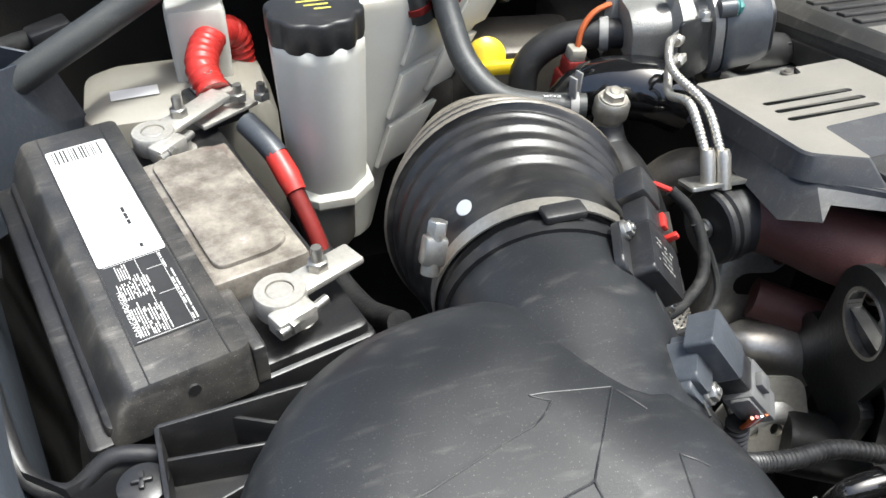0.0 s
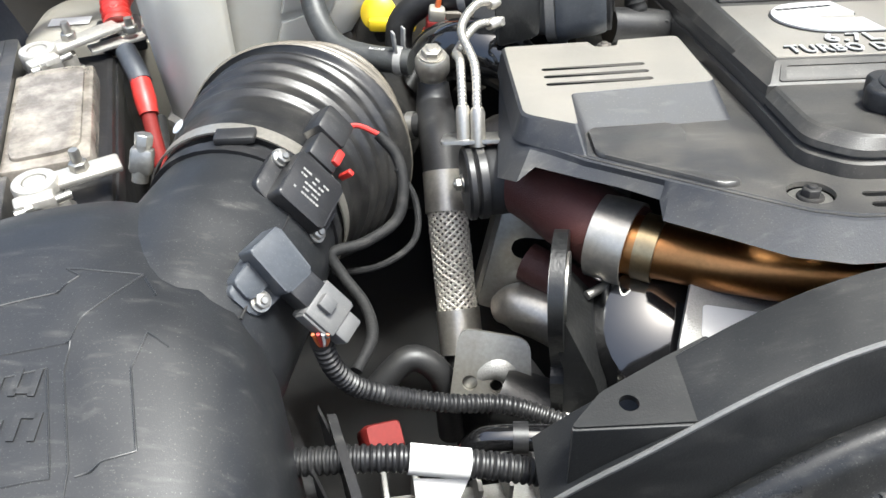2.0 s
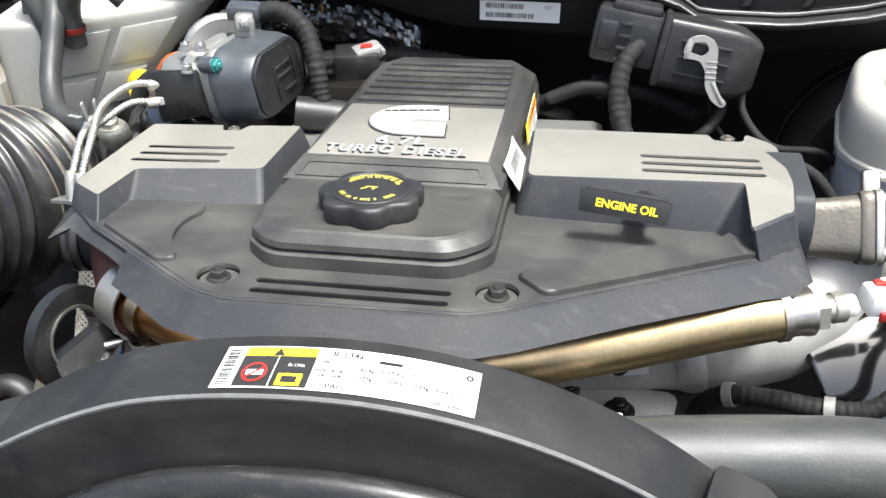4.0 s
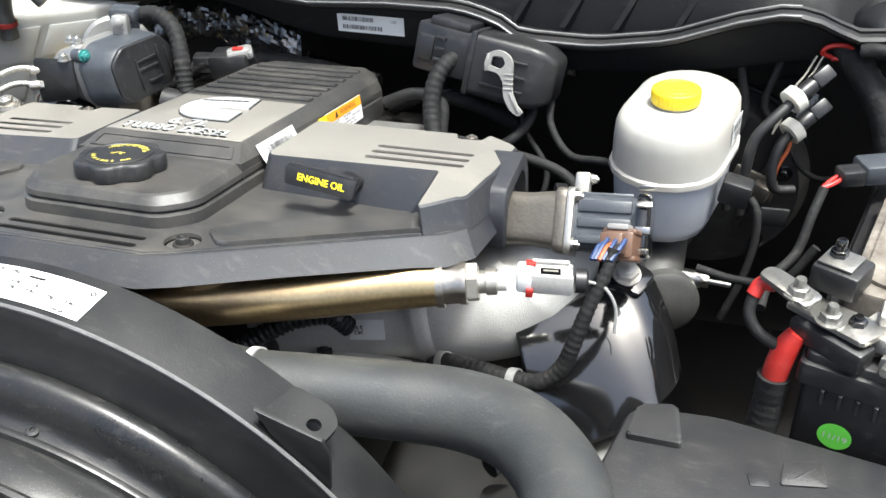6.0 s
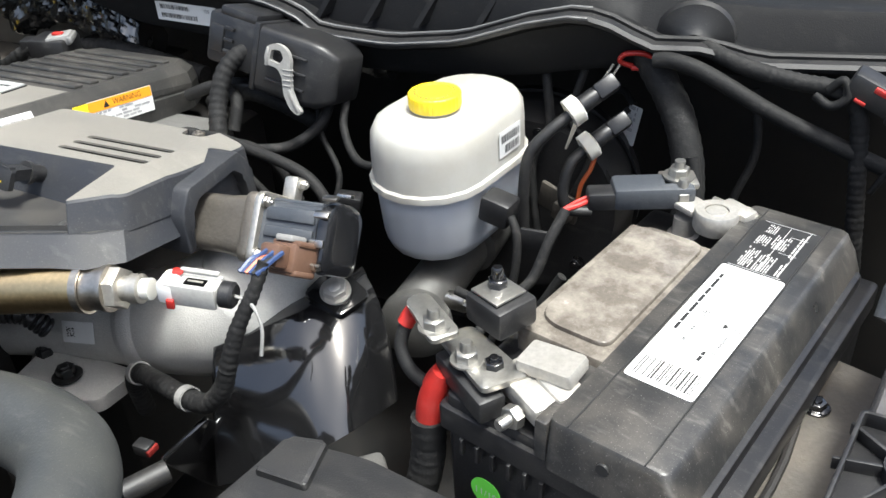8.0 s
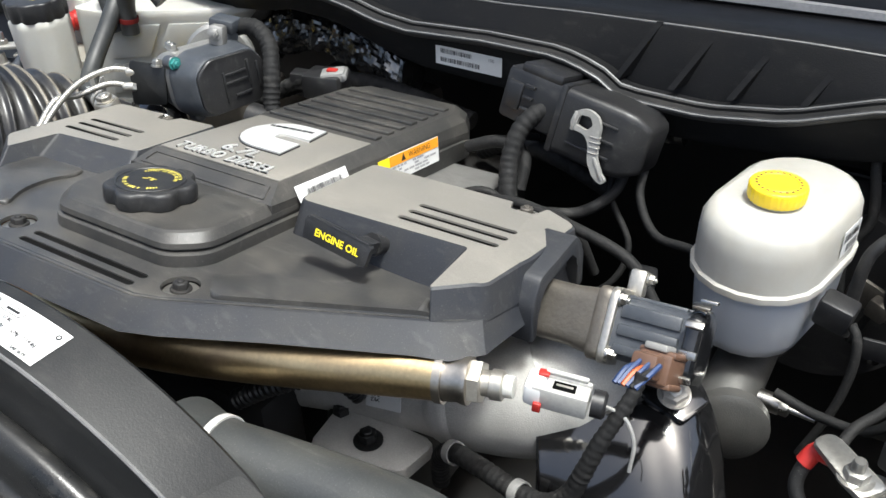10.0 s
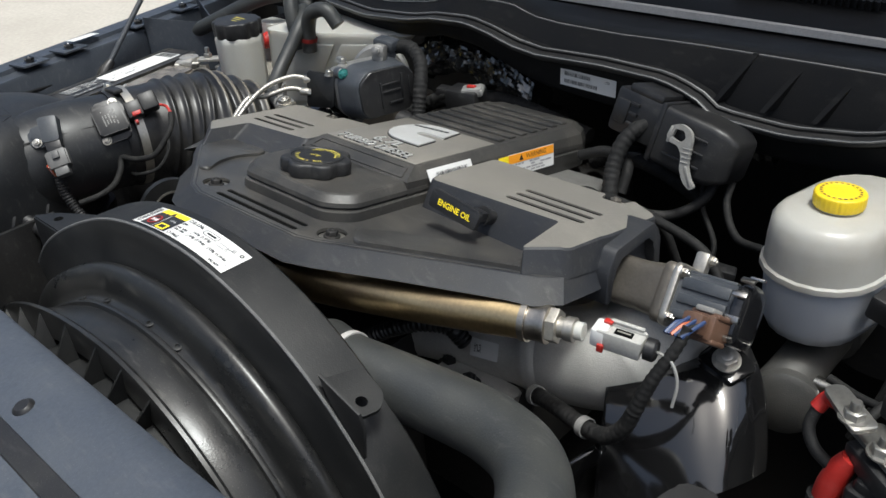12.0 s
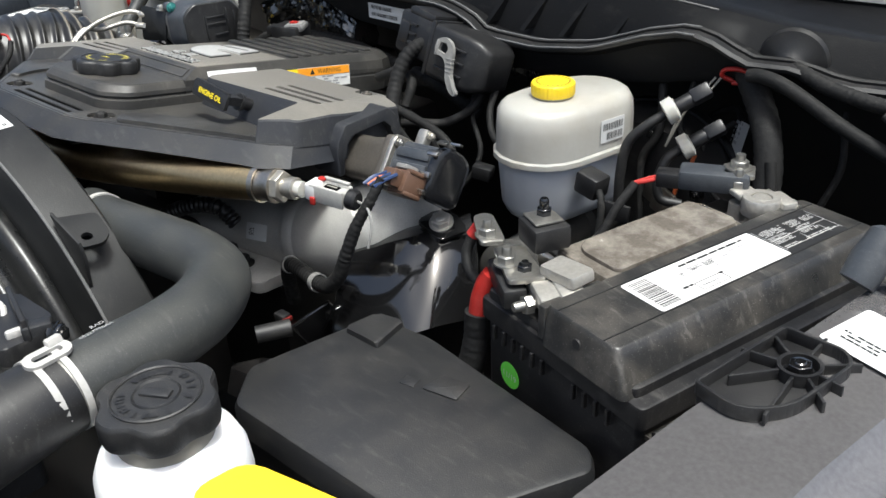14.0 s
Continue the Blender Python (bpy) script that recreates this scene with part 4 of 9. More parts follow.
for sx, tx, tz in ((-1, -0.278, 1.226), (1, 0.207, 1.21)):
    tab = plate_with_holes(rounded([(-0.031, -0.01), (0.054, -0.01), (0.056, 0.05), (0.026, 0.034), (-0.012, 0.012)], 0.004), [circle(0.002, 0.004, 0.0055)], -0.004, 0.0)
    if sx > 0:
        tab = plate_with_holes(rounded([(-0.034, -0.012), (-0.004, -0.014), (0.014, -0.012), (0.018, 0.008), (0.008, 0.02), (-0.022, 0.024)], 0.006), [circle(0.003, 0.0, 0.0052)], -0.004, 0.0)
    part("mounting_tab", at(tab, tx, -0.119 if sx < 0 else -0.1, tz, 0, 0 if sx < 0 else 20, 0), SHROUD, shroud, world=True)
    side = [(-0.308, 1.2245), (-0.224, 1.2245), (-0.25, 1.203), (-0.275, 1.18), (-0.3, 1.15), (-0.308, 1.137)] if sx < 0 else [(0.176, 1.228), (0.222, 1.211), (0.226, 1.198), (0.222, 1.165), (0.2, 1.19), (0.185, 1.208)]
    part("tab_wall", at(prism(side, 0, 0.003, 0.0008), 0, -0.1275 if sx < 0 else -0.1115, 0, 90, 0, 0), SHROUD, shroud, world=True)

# The thick front rim of the shroud with its webs.
part("front_rim", arch([(-0.196, SR - 0.0745), (-0.1965, SR - 0.068), (-0.1995, SR - 0.0655), (-0.203, SR - 0.066), (-0.2045, SR - 0.07), (-0.2045, SR - 0.096), (-0.196, SR - 0.096)]), SHROUD_ROLL, shroud, world=True)
part("lower_rim", arch([(-0.224, SR - 0.096), (-0.227, SR - 0.093), (-0.23, SR - 0.096), (-0.23, SR - 0.112), (-0.195, SR - 0.112), (-0.195, SR - 0.104), (-0.224, SR - 0.104)]), SHROUD, shroud, world=True)
for i in range(9):
    a = radians(-56 + 9.5 * i)
    web = bmesh.new()
    pr_web = [(-0.204, SR - 0.069), (-0.204, SR - 0.104), (-0.225, SR - 0.104), (-0.225, SR - 0.098)]
    vs = [web.verts.new(arch_point(r, y, a + e)) for e in (-0.0045, 0.0045) for y, r in pr_web]
    for f in ((0, 1, 2, 3), (7, 6, 5, 4), (0, 4, 5, 1), (1, 5, 6, 2), (2, 6, 7, 3), (3, 7, 4, 0)):
        web.faces.new([vs[m] for m in f])
    part("web", web, SHROUD, shroud, world=True)

# Refrigerant label, bent to the arch.
rl = thing("refrigerant_label", "white, yellow and black refrigerant label on the fan shroud", "label", pose(SC[0], -0.1, 1.285))


def on_arch(bm, u0, y0):
    """Bends a flat field (x along the arch, y back) onto the shroud's top."""
    for v in bm.verts:
        u = v.co.x + u0
        v.co = Vector(arch_point(SR + 0.0004 + v.co.z, v.co.y + y0, u / (SR * (1.13 if u < 0 else 0.965))))
    return bm


def field(w, h, n=16, z=0.0):
    bm = bmesh.new()
    rows = [[bm.verts.new((w * i / n, y, z)) for i in range(n + 1)] for y in (0, h)]
    for i in range(n):
        bm.faces.new((rows[0][i], rows[0][i + 1], rows[1][i + 1], rows[1][i]))
    return bm


LU, LY, LW_, LH = -0.067, -0.111, 0.148, 0.033
part("paper", on_arch(field(LW_, LH), LU, LY), WHITE, rl, world=True)
part("black_field", on_arch(field(0.043, LH - 0.0085, 6, 0.0003), LU + 0.013, LY + 0.001), INK, rl, world=True)
part("yellow_header", on_arch(field(0.043, 0.0075, 6, 0.0003), LU + 0.013, LY + LH - 0.0085), YELLOW_INK, rl, "yellow header", world=True)
part("warning_triangle", on_arch(at(prism([(0, 0), (0.007, 0), (0.0035, 0.006)], 0, 0.0001, 0), 0.03, 0, 0.0005), LU, LY + LH - 0.008), INK, rl, world=True)
part("white_divider", on_arch(field(0.0006, LH - 0.009, 1, 0.0005), LU + 0.034, LY + 0.001), WHITE, rl, world=True)
part("yellow_square", on_arch(field(0.014, 0.009, 3, 0.0005), LU + 0.038, LY + 0.002), YELLOW_INK, rl, world=True)
part("pictogram", on_arch(field(0.009, 0.005, 2, 0.0007), LU + 0.0405, LY + 0.004), INK, rl, world=True)
part("prohibition_ring", on_arch(at(join(lathe([(0.0062, 0), (0.0075, 0), (0.0075, 0.0001), (0.0062, 0.0001), (0.0062, 0)], 24, False), at(box(0.014, 0.0013, 0.0001, 0), rz=40)), 0.0235, 0.0115, 0.0006), LU, LY), RED, rl, "red prohibition ring", world=True)
part("pictogram", on_arch(at(box(0.01, 0.004, 0.0001, 0), 0.0235, 0.0115, 0.0005), LU, LY), WHITE, rl, world=True)
part("bars", on_arch(at(barcode(0.028, 0.007, 4), 0.0095, 0.0025, 0.0002, 0, 0, 90), LU, LY), INK, rl, world=True)
HEX = [(0.0021 * math.cos(radians(60 * k)), 0.0021 * math.sin(radians(60 * k))) for k in range(6)]
def ring_mark(x, y):
    return join(*[at(box(0.0024, 0.0005, 0.0001, 0), x + (a[0] + b[0]) / 2, y + (a[1] + b[1]) / 2, 0.0004, 0, 0, math.degrees(math.atan2(b[1] - a[1], b[0] - a[0]))) for a, b in zip(HEX, HEX[1:] + HEX[:1])])
for x, y in ((0.061, 0.0285), (0.0615, 0.0038)):
    part("symbol", on_arch(ring_mark(x, y), LU, LY), INK, rl, world=True)
for text, size, x, y in (("R-134a", 0.0062, 0.0645, 0.0262), ("1500", 0.0036, 0.0575, 0.0208), ("2500  4500", 0.0036, 0.0575, 0.0138), ("3500  5500", 0.0036, 0.0575, 0.0102), ("624g  (1.37 lb)", 0.0041, 0.0825, 0.0168), ("539g  (1.19 lb)", 0.0041, 0.0825, 0.0108),
                         ("539g  (1.19 lb)", 0.0041, 0.1135, 0.0108), ("PAG", 0.0055, 0.066, 0.0018), ("SAE J639", 0.0038, 0.125, 0.0018)):
    part("lettering", on_arch(at(join(*[at(words(text, size), d, e, 0) for d, e in ((-0.00012, 0.0), (0.00012, 0.0))]), x, y, 0.0004), LU, LY), INK, rl, world=True)
part("lettering", on_arch(at(words("R-134a", 0.0034), 0.0415, 0.0165, 0.0006), LU, LY), WHITE, rl, world=True)
part("rules", on_arch(join(at(box(0.05, 0.0003, 0.0001, 0), 0.0805, 0.0203, 0.0004), at(box(0.086, 0.0003, 0.0001, 0), 0.1, 0.0155, 0.0004), at(box(0.088, 0.0003, 0.0001, 0), 0.1005, 0.0085, 0.0004), at(box(0.0003, 0.011, 0.0001, 0), 0.0805, 0.0142, 0.0004), at(box(0.0003, 0.007, 0.0001, 0), 0.112, 0.012, 0.0004)), LU, LY), INK, rl, world=True)
oval = stadium(0.0062, 0.022)
part("oval_mark", on_arch(at(join(*[at(box(math.dist(a, b) + 0.0003, 0.0005, 0.0001, 0), (a[0] + b[0]) / 2, (a[1] + b[1]) / 2, 0, 0, 0, math.degrees(math.atan2(b[1] - a[1], b[0] - a[0]))) for a, b in zip(oval, oval[1:] + oval[:1])], at(box(0.0022, 0.013, 0.0001, 0))), 0.098, 0.0255, 0.0004, 0, 0, 90), LU, LY), INK, rl, "oval mark", world=True)
part("print", on_arch(at(bar_group(0.022, 0.008, 2, 12, 0.8, density=0.7), 0.113, 0.018, 0.0003), LU, LY), GREY_INK, rl, world=True)
part("pictogram", on_arch(join(at(lathe([(0.0014, 0), (0.0022, 0), (0.0022, 0.0001), (0.0014, 0.0001), (0.0014, 0)], 16, False), 0.132, 0.0255, 0.0004), at(box(0.011, 0.0006, 0.0001, 0), 0.1275, 0.0235, 0.0004, 0, 0, 25), at(box(0.0006, 0.005, 0.0001, 0), 0.126, 0.022, 0.0004, 0, 0, 15)), LU, LY), GREY_INK, rl, world=True)
part("round_mark", on_arch(at(lathe([(0.0011, 0), (0.0022, 0), (0.0022, 0.0001), (0.0011, 0.0001), (0.0011, 0)], 16, False), 0.142, 0.0265, 0.0004), LU, LY), INK, rl, world=True)

# The upper radiator support panel in front of the shroud.
sup = thing("radiator_support", "blue-grey plastic panel on top of the radiator support", "panel", pose(0, -0.3, 1.2))
part("panel", loft([[(x, y, z) for y, z in ((-0.235, 1.205), (-0.2355, 1.221), (-0.239, 1.2245), (-0.262, 1.228), (-0.46, 1.19), (-0.46, 1.18), (-0.262, 1.205))] for x in (-0.5, -0.1, 0.15, 0.255)]), PANEL, sup, world=True)
part("front_strip", loft([[(x, y, z) for y, z in ((-0.3, 1.2195), (-0.302, 1.2225), (-0.318, 1.2195), (-0.32, 1.214))] for x in (-0.5, -0.1, 0.15, 0.255)]), BLACK, sup, world=True)
for x in (-0.38, -0.2, 0.02, 0.2):
    part("push_pin", at(lathe([(0.0, 0.004), (0.006, 0.004), (0.009, 0.0015), (0.0095, 0.0)], 20, False), x, -0.285, 1.2225, 12, 0, 0), BLACK, sup, world=True)

# Upper radiator hose.
rh = thing("radiator_hose", "thick matte black radiator hose with a bend", "hose", pose(0.36, -0.1, 1.19))
part("hose", tube([(0.09, -0.04, 1.172), (0.131, -0.051, 1.1805), (0.177, -0.045, 1.1805), (0.239, -0.038, 1.181), (0.292, -0.037, 1.183), (0.338, -0.052, 1.187), (0.372, -0.088, 1.191), (0.386, -0.13, 1.192), (0.392, -0.18, 1.194), (0.396, -0.24, 1.195)], 0.0288, 32, 8), HOSE, rh, world=True)
part("end_clamp", ring_band((0.133, -0.0508, 1.1805), (0.99, 0.12, 0), 0.029, 0.006, 0.0016), PALE, rh, "pale spring clamp", world=True)
part("hose_clamp", ring_band((0.3945, -0.225, 1.195), (0.07, -0.99, 0), 0.029, 0.016, 0.0014), ZINC, rh, "silver spring clamp", world=True)
part("hose_print", at(join(at(words("RAD", 0.0055), 0.012, 0.006), words("68227796AA", 0.005)), 0.389, -0.196, 1.2237, 0, 0, 93), GREY_INK, rh, "faded pale print", world=True)
for d in (-0.009, 0.009):
    part("clamp_wire", ring_band((0.3945 - 0.07 * d, -0.225 + 0.99 * d, 1.195), (0.07, -0.99, 0), 0.0302, 0.005, 0.0018), PALE, rh, "pale-coated spring clamp", world=True)
part("clamp_loop", at(plate_with_holes(stadium(0.016, 0.034), [stadium(0.006, 0.022)], 0, 0.003), 0.3955, -0.222, 1.2262, 0, 8, 4), PALE, rh, "pale slotted tongue", world=True)
part("clamp_ear", at(box(0.007, 0.012, 0.012, 0.002), 0.388, -0.213, 1.2285, 0, -14, 8), PALE, rh, world=True)
part("radiator_neck", tube([(0.3945, -0.22, 1.195), (0.4, -0.28, 1.193), (0.402, -0.34, 1.186)], [0.031, 0.033, 0.036], 28, 4), BLACK, rh, world=True)

# Power-steering bottle, its cap, and the washer filler.
ps = thing("steering_fluid_bottle", "white plastic fluid bottle with a large black fluted cap", "bottle", pose(0.462, -0.185, 1.0))
part("bottle", lathe([(0.04, 0.0), (0.052, 0.02), (0.0545, 0.13), (0.053, 0.148), (0.0475, 0.161), (0.039, 0.168), (0.0335, 0.17)], 48), BOTTLE, ps)
part("neck", lathe([(0.0335, 0.165), (0.0335, 0.188)], 32), TANK_TAN, ps, "tan stained neck")
part("cap", at(fluted_cap(0.0425, 6, 0.0055, 0.021, 0.004), z=0.184), DUSTY, ps, "black fluted cap")
part("cap_disc", at(join(lathe([(0.031, 0), (0.031, 0.0012), (0.03, 0.0018), (0.029, 0.0008), (0.029, 0)], 48, False), lathe([(0.0, 0.0002), (0.0145, 0.0002), (0.0155, 0.0014), (0.0165, 0.0002), (0.0165, -0.001)], 36, False), at(box(0.022, 0.009, 0.003, 0.0014), 0, 0, 0.0008, 0, 0, 30)), z=0.2052), DUSTY, ps)
part("cap_print", join(arc_bars(0.0205, 0.0262, 10, 200, 22, 0.2063, 31), arc_bars(0.0205, 0.0262, 215, 355, 15, 0.2063, 32)), BLACK, ps, "ring of moulded letters")
wf = thing("washer_filler", "yellow washer fluid cap on its filler neck", "cap", pose(0.603, -0.195, 1.0))
part("filler_neck", lathe([(0.022, 0.0), (0.022, 0.17), (0.025, 0.175)], 28), BLACK, wf)
part("cap", at(loft([[(x, y, z + 0.012 * (x / 0.04) ** 2) for x, y in rounded([(-0.052, -0.022), (0.03, -0.034), (0.034, 0.028), (-0.04, 0.03)], 0.02, 6)] for z in (0.178, 0.184, 0.187)]), 0, 0, 0, 0, 0, 15), YELLOW, wf, "yellow flip cap")
part("pictogram", at(join(at(box(0.008, 0.0007, 0.0003, 0), 0, 0.003, 0), at(box(0.008, 0.0007, 0.0003, 0), 0, -0.003, 0), at(box(0.0007, 0.0066, 0.0003, 0), 0.004, 0, 0), at(box(0.0007, 0.0066, 0.0003, 0), -0.004, 0, 0), at(box(0.0007, 0.0066, 0.0003, 0))), -0.004, 0.014, 0.1885, 0, 0, 20), INK, wf)

# Fuse box with its large black lid.
fb = thing("fuse_box", "large matte black fuse box lid dusted with grit", "fuse box", pose(0.53, 0.0, 1.1))
FL = [(0.43, 0.072), (0.4, 0.066), (0.372, -0.06), (0.405, -0.1), (0.62, -0.1), (0.68, 0.02), (0.665, 0.04), (0.47, 0.074)]
part("lid", loft([[(x * 0.0 + cx, cy, z) for cx, cy in rounded([(px + (0.535 - px) * i, py + (-0.01 - py) * i) for px, py in FL], 0.008, 3)] for i, z in ((0, 1.085), (0, 1.108), (0.02, 1.114), (0.04, 1.115))]), DUSTY, fb, world=True)
part("body", prism([(px + (0.535 - px) * 0.06, py + (-0.01 - py) * 0.06) for px, py in FL], 0.85, 1.085, 0), BLACK_SOFT, fb, world=True)
part("lid_step", prism(rounded([(0.408, 0.066), (0.438, 0.072), (0.445, 0.03), (0.402, 0.03)], 0.004), 1.114, 1.121, 0.003), DUSTY, fb, world=True)
part("emblem", at(join(at(prism(rounded([(0, 0), (0.034, 0), (0.034, 0.024), (0.008, 0.024)], 0.003), 0, 0.0014, 0.0006)), at(box(0.02, 0.004, 0.003, 0.001), 0.02, 0.012, 0, 0, 0, 35), at(box(0.014, 0.012, 0.0014, 0.0005), -0.014, 0.004, 0)), 0.515, 0.012, 1.1152, 0, 0, 10), DUSTY, fb, "moulded emblem", world=True)
for i in range(3):
    part("latch", at(box(0.01, 0.018, 0.02, 0.002), 0.387 + 0.004 * i, -0.03 + 0.03 * i - 0.02, 1.09, 0, 0, -12), BLACK, fb, world=True)


# ---- batteries ----
def battery(side, m, white, black, seed):
    """A battery whose lid strip runs along y. side: +1 when the posts lie towards +x."""
    s = side
    bt = thing("car_battery", "black car battery with dusty lid and printed labels", "battery", m, "batteries")
    def q(poly):
        return [(s * x, y) for x, y in (poly if s > 0 else poly[::-1])]
    part("case", prism(q(rounded(rect(-0.022, 0.004, 0.16, 0.298), 0.006, 3)), -0.2, -0.052, 0.002), CASE, bt)
    part("rim", prism(q(rounded(rect(-0.026, 0.0, 0.165, 0.302), 0.006, 3)), -0.053, -0.034, 0.003), CASE, bt)
    part("shelf", prism(q(rounded([(-0.014, 0.004), (0.162, 0.004), (0.162, 0.298), (-0.014, 0.298)], 0.008, 3)), -0.036, -0.026, 0.004), CASE, bt)
    part("lid", loft([[(s * x, y, z) for x, y in rounded(rect(0.0 - g, 0.0 - g * 0.4, 0.079, 0.304), 0.007, 4)] for g, z in ((0.012, -0.034), (0.004, -0.012), (0.0, -0.006), (-0.003, -0.001), (-0.005, 0.0))]), LID, bt)
    part("lid_groove", at(box(0.001, 0.3, 0.0012, 0), s * 0.017, 0.152, 0.0002), INK, bt)
    part("lid_groove", at(box(0.001, 0.3, 0.0012, 0), s * 0.066, 0.152, 0.0002), INK, bt)
    part("vent_block", prism(q(rounded([(0.079, 0.07), (0.15, 0.07), (0.15, 0.234), (0.079, 0.234)], 0.004, 3)), -0.03, -0.006, 0.003), VENT, bt)
    part("vent_cover", prism(q(rounded([(0.086, 0.082), (0.128, 0.082), (0.142, 0.09), (0.142, 0.222), (0.136, 0.23), (0.086, 0.23)], 0.01, 4)), -0.006, -0.0025, 0.0018), VENT, bt)
    part("corner_block", prism(q(rounded([(0.079, 0.0), (0.088, 0.0), (0.088, 0.062), (0.079, 0.062)], 0.002, 2)), -0.034, -0.004, 0.002), LID, bt)
    for i in range(12):
        if i not in (4, 5):
            part("rib", at(box(0.003, 0.004, 0.014, 0.0006), s * (0.006 + 0.0125 * i), -0.0005, -0.06), CASE, bt)
    for py in (0.034, 0.272):
        part("terminal_post", at(lathe([(0.013, 0), (0.013, 0.004), (0.0095, 0.005), (0.0088, 0.02)], 28), s * 0.122, py, -0.03), LEAD, bt, "lead post")
    part("plug", at(lathe([(0.004, -0.002), (0.004, 0.001)], 12), s * 0.04, -0.002, -0.014, 90, 0, 0), INK, bt)
    for k, (y0, y1, mat) in enumerate((white, black)):
        part("label", sheet(q(rounded(rect(0.018, y0, 0.064, y1), 0.003 if k == 0 else 0.001, 3)), 0.0002), mat, bt, "white paper label" if k == 0 else "black printed label")
    x0 = 0.02
    wy0, wy1 = white[0], white[1]
    near = wy0 if s < 0 else wy1 - 0.026
    bc = barcode(0.038, 0.02, seed)
    part("label_bars", at(bc, (s * 0.022 if s > 0 else s * 0.06), near + 0.004, 0.0007), INK, bt)
    px = 0.06 if s > 0 else -0.022
    lw = wy1 - wy0 - 0.042
    part("label_print", at(bar_group(lw * 0.5, 0.0035, 1, seed + 1, 0.3, density=0.6), px - 0.008, wy0 + (0.008 if s > 0 else 0.036), 0.0007, 0, 0, 90), INK, bt)
    part("label_print", at(bar_group(lw * 0.6, 0.0065, 3, seed + 4, 0.55, density=0.6), px - 0.018, wy0 + (0.012 if s > 0 else 0.04), 0.0007, 0, 0, 90), GREY_INK, bt)
    by0, by1 = black[0], black[1]
    bl_ = by1 - by0
    for k, (f0, f1, rows_, hh, x1) in enumerate(((0.05, 0.96, 2, 0.0042, -0.001), (0.04, 0.4, 7, 0.012, 0.0075), (0.5, 0.78, 7, 0.012, 0.0075), (0.05, 0.45, 6, 0.01, 0.021), (0.5, 0.72, 6, 0.01, 0.021), (0.76, 0.95, 5, 0.008, 0.0215))):
        part("label_print", at(bar_group(bl_ * (f1 - f0), hh, rows_, seed + 10 + k, 0.5, density=0.85), px - x1 - (hh if s > 0 else 0.0) + (0.004 if s > 0 else -0.004), by0 + bl_ * f0, 0.0007, 0, 0, 90), WHITE_PRINT, bt)
    for f, w, x1 in ((0.02, 0.0385, 0.02), (0.98, 0.0385, 0.02), (0.46, 0.013, 0.008), (0.8, 0.013, 0.008)):
        part("label_rule", at(box(w, 0.0004, 0.0002, 0), px - x1, by0 + bl_ * f, 0.0008), WHITE_PRINT, bt)
    for x1 in (0.0035, 0.0185):
        part("label_rule", at(box(0.0004, bl_ * 0.94, 0.0002, 0), px - x1, by0 + bl_ * 0.5, 0.0008), WHITE_PRINT, bt)
    return bt


B1 = pose(-0.778, 0.073, 1.209, 0, 0, 14.7)
B2 = pose(0.679, 0.042, 1.207, 0, 0, -15.2)
b1 = battery(1, B1, (0.118, 0.278, WHITE), (0.036, 0.1178, INK), 40)
b2 = battery(-1, B2, (0.062, 0.21, WHITE), (0.2102, 0.285, INK), 50)
part("label_print", at(words("DANGER/POISON", 0.0058), 0.0255, 0.042, 0.0009, 0, 0, 90), WHITE_PRINT, b1)
for text, size, x, y in (("WARNING!", 0.0045, -0.0275, 0.132), ("140", 0.006, -0.05, 0.118), ("1000", 0.006, -0.05, 0.133), ("800", 0.009, -0.051, 0.15)):
    part("label_print", at(words(text, size * 0.8), x, y, 0.0009, 0, 0, -90), INK, b2)
part("label_print", at(bar_group(0.08, 0.0034, 1, 91, 0.3, density=0.95), -0.0595, 0.196, 0.0007, 0, 0, -90), INK, b2)
part("label_print", at(bar_group(0.07, 0.0055, 2, 92, 0.5, density=0.9), -0.0525, 0.19, 0.0007, 0, 0, -90), GREY_INK, b2)
for x, y, w, h in ((-0.032, 0.125, 0.0005, 0.03), (-0.0215, 0.125, 0.0005, 0.03), (-0.02675, 0.11, 0.0105, 0.0005), (-0.02675, 0.14, 0.0105, 0.0005)):
    part("label_rule", at(box(w, h, 0.0002, 0), x, y, 0.0008), INK, b2)
st = thing("date_sticker", "round bright green sticker on the battery's front", "sticker", B2 @ pose(-0.128, 0.0035, -0.098, 90, 0, 0))
part("disc", prism(circle(0, 0, 0.0125, 28), 0, 0.0005, 0), GREEN, st)
part("lettering", at(words("11/19", 0.0085, align="CENTER"), 0, -0.003, 0.0009), WHITE, st)


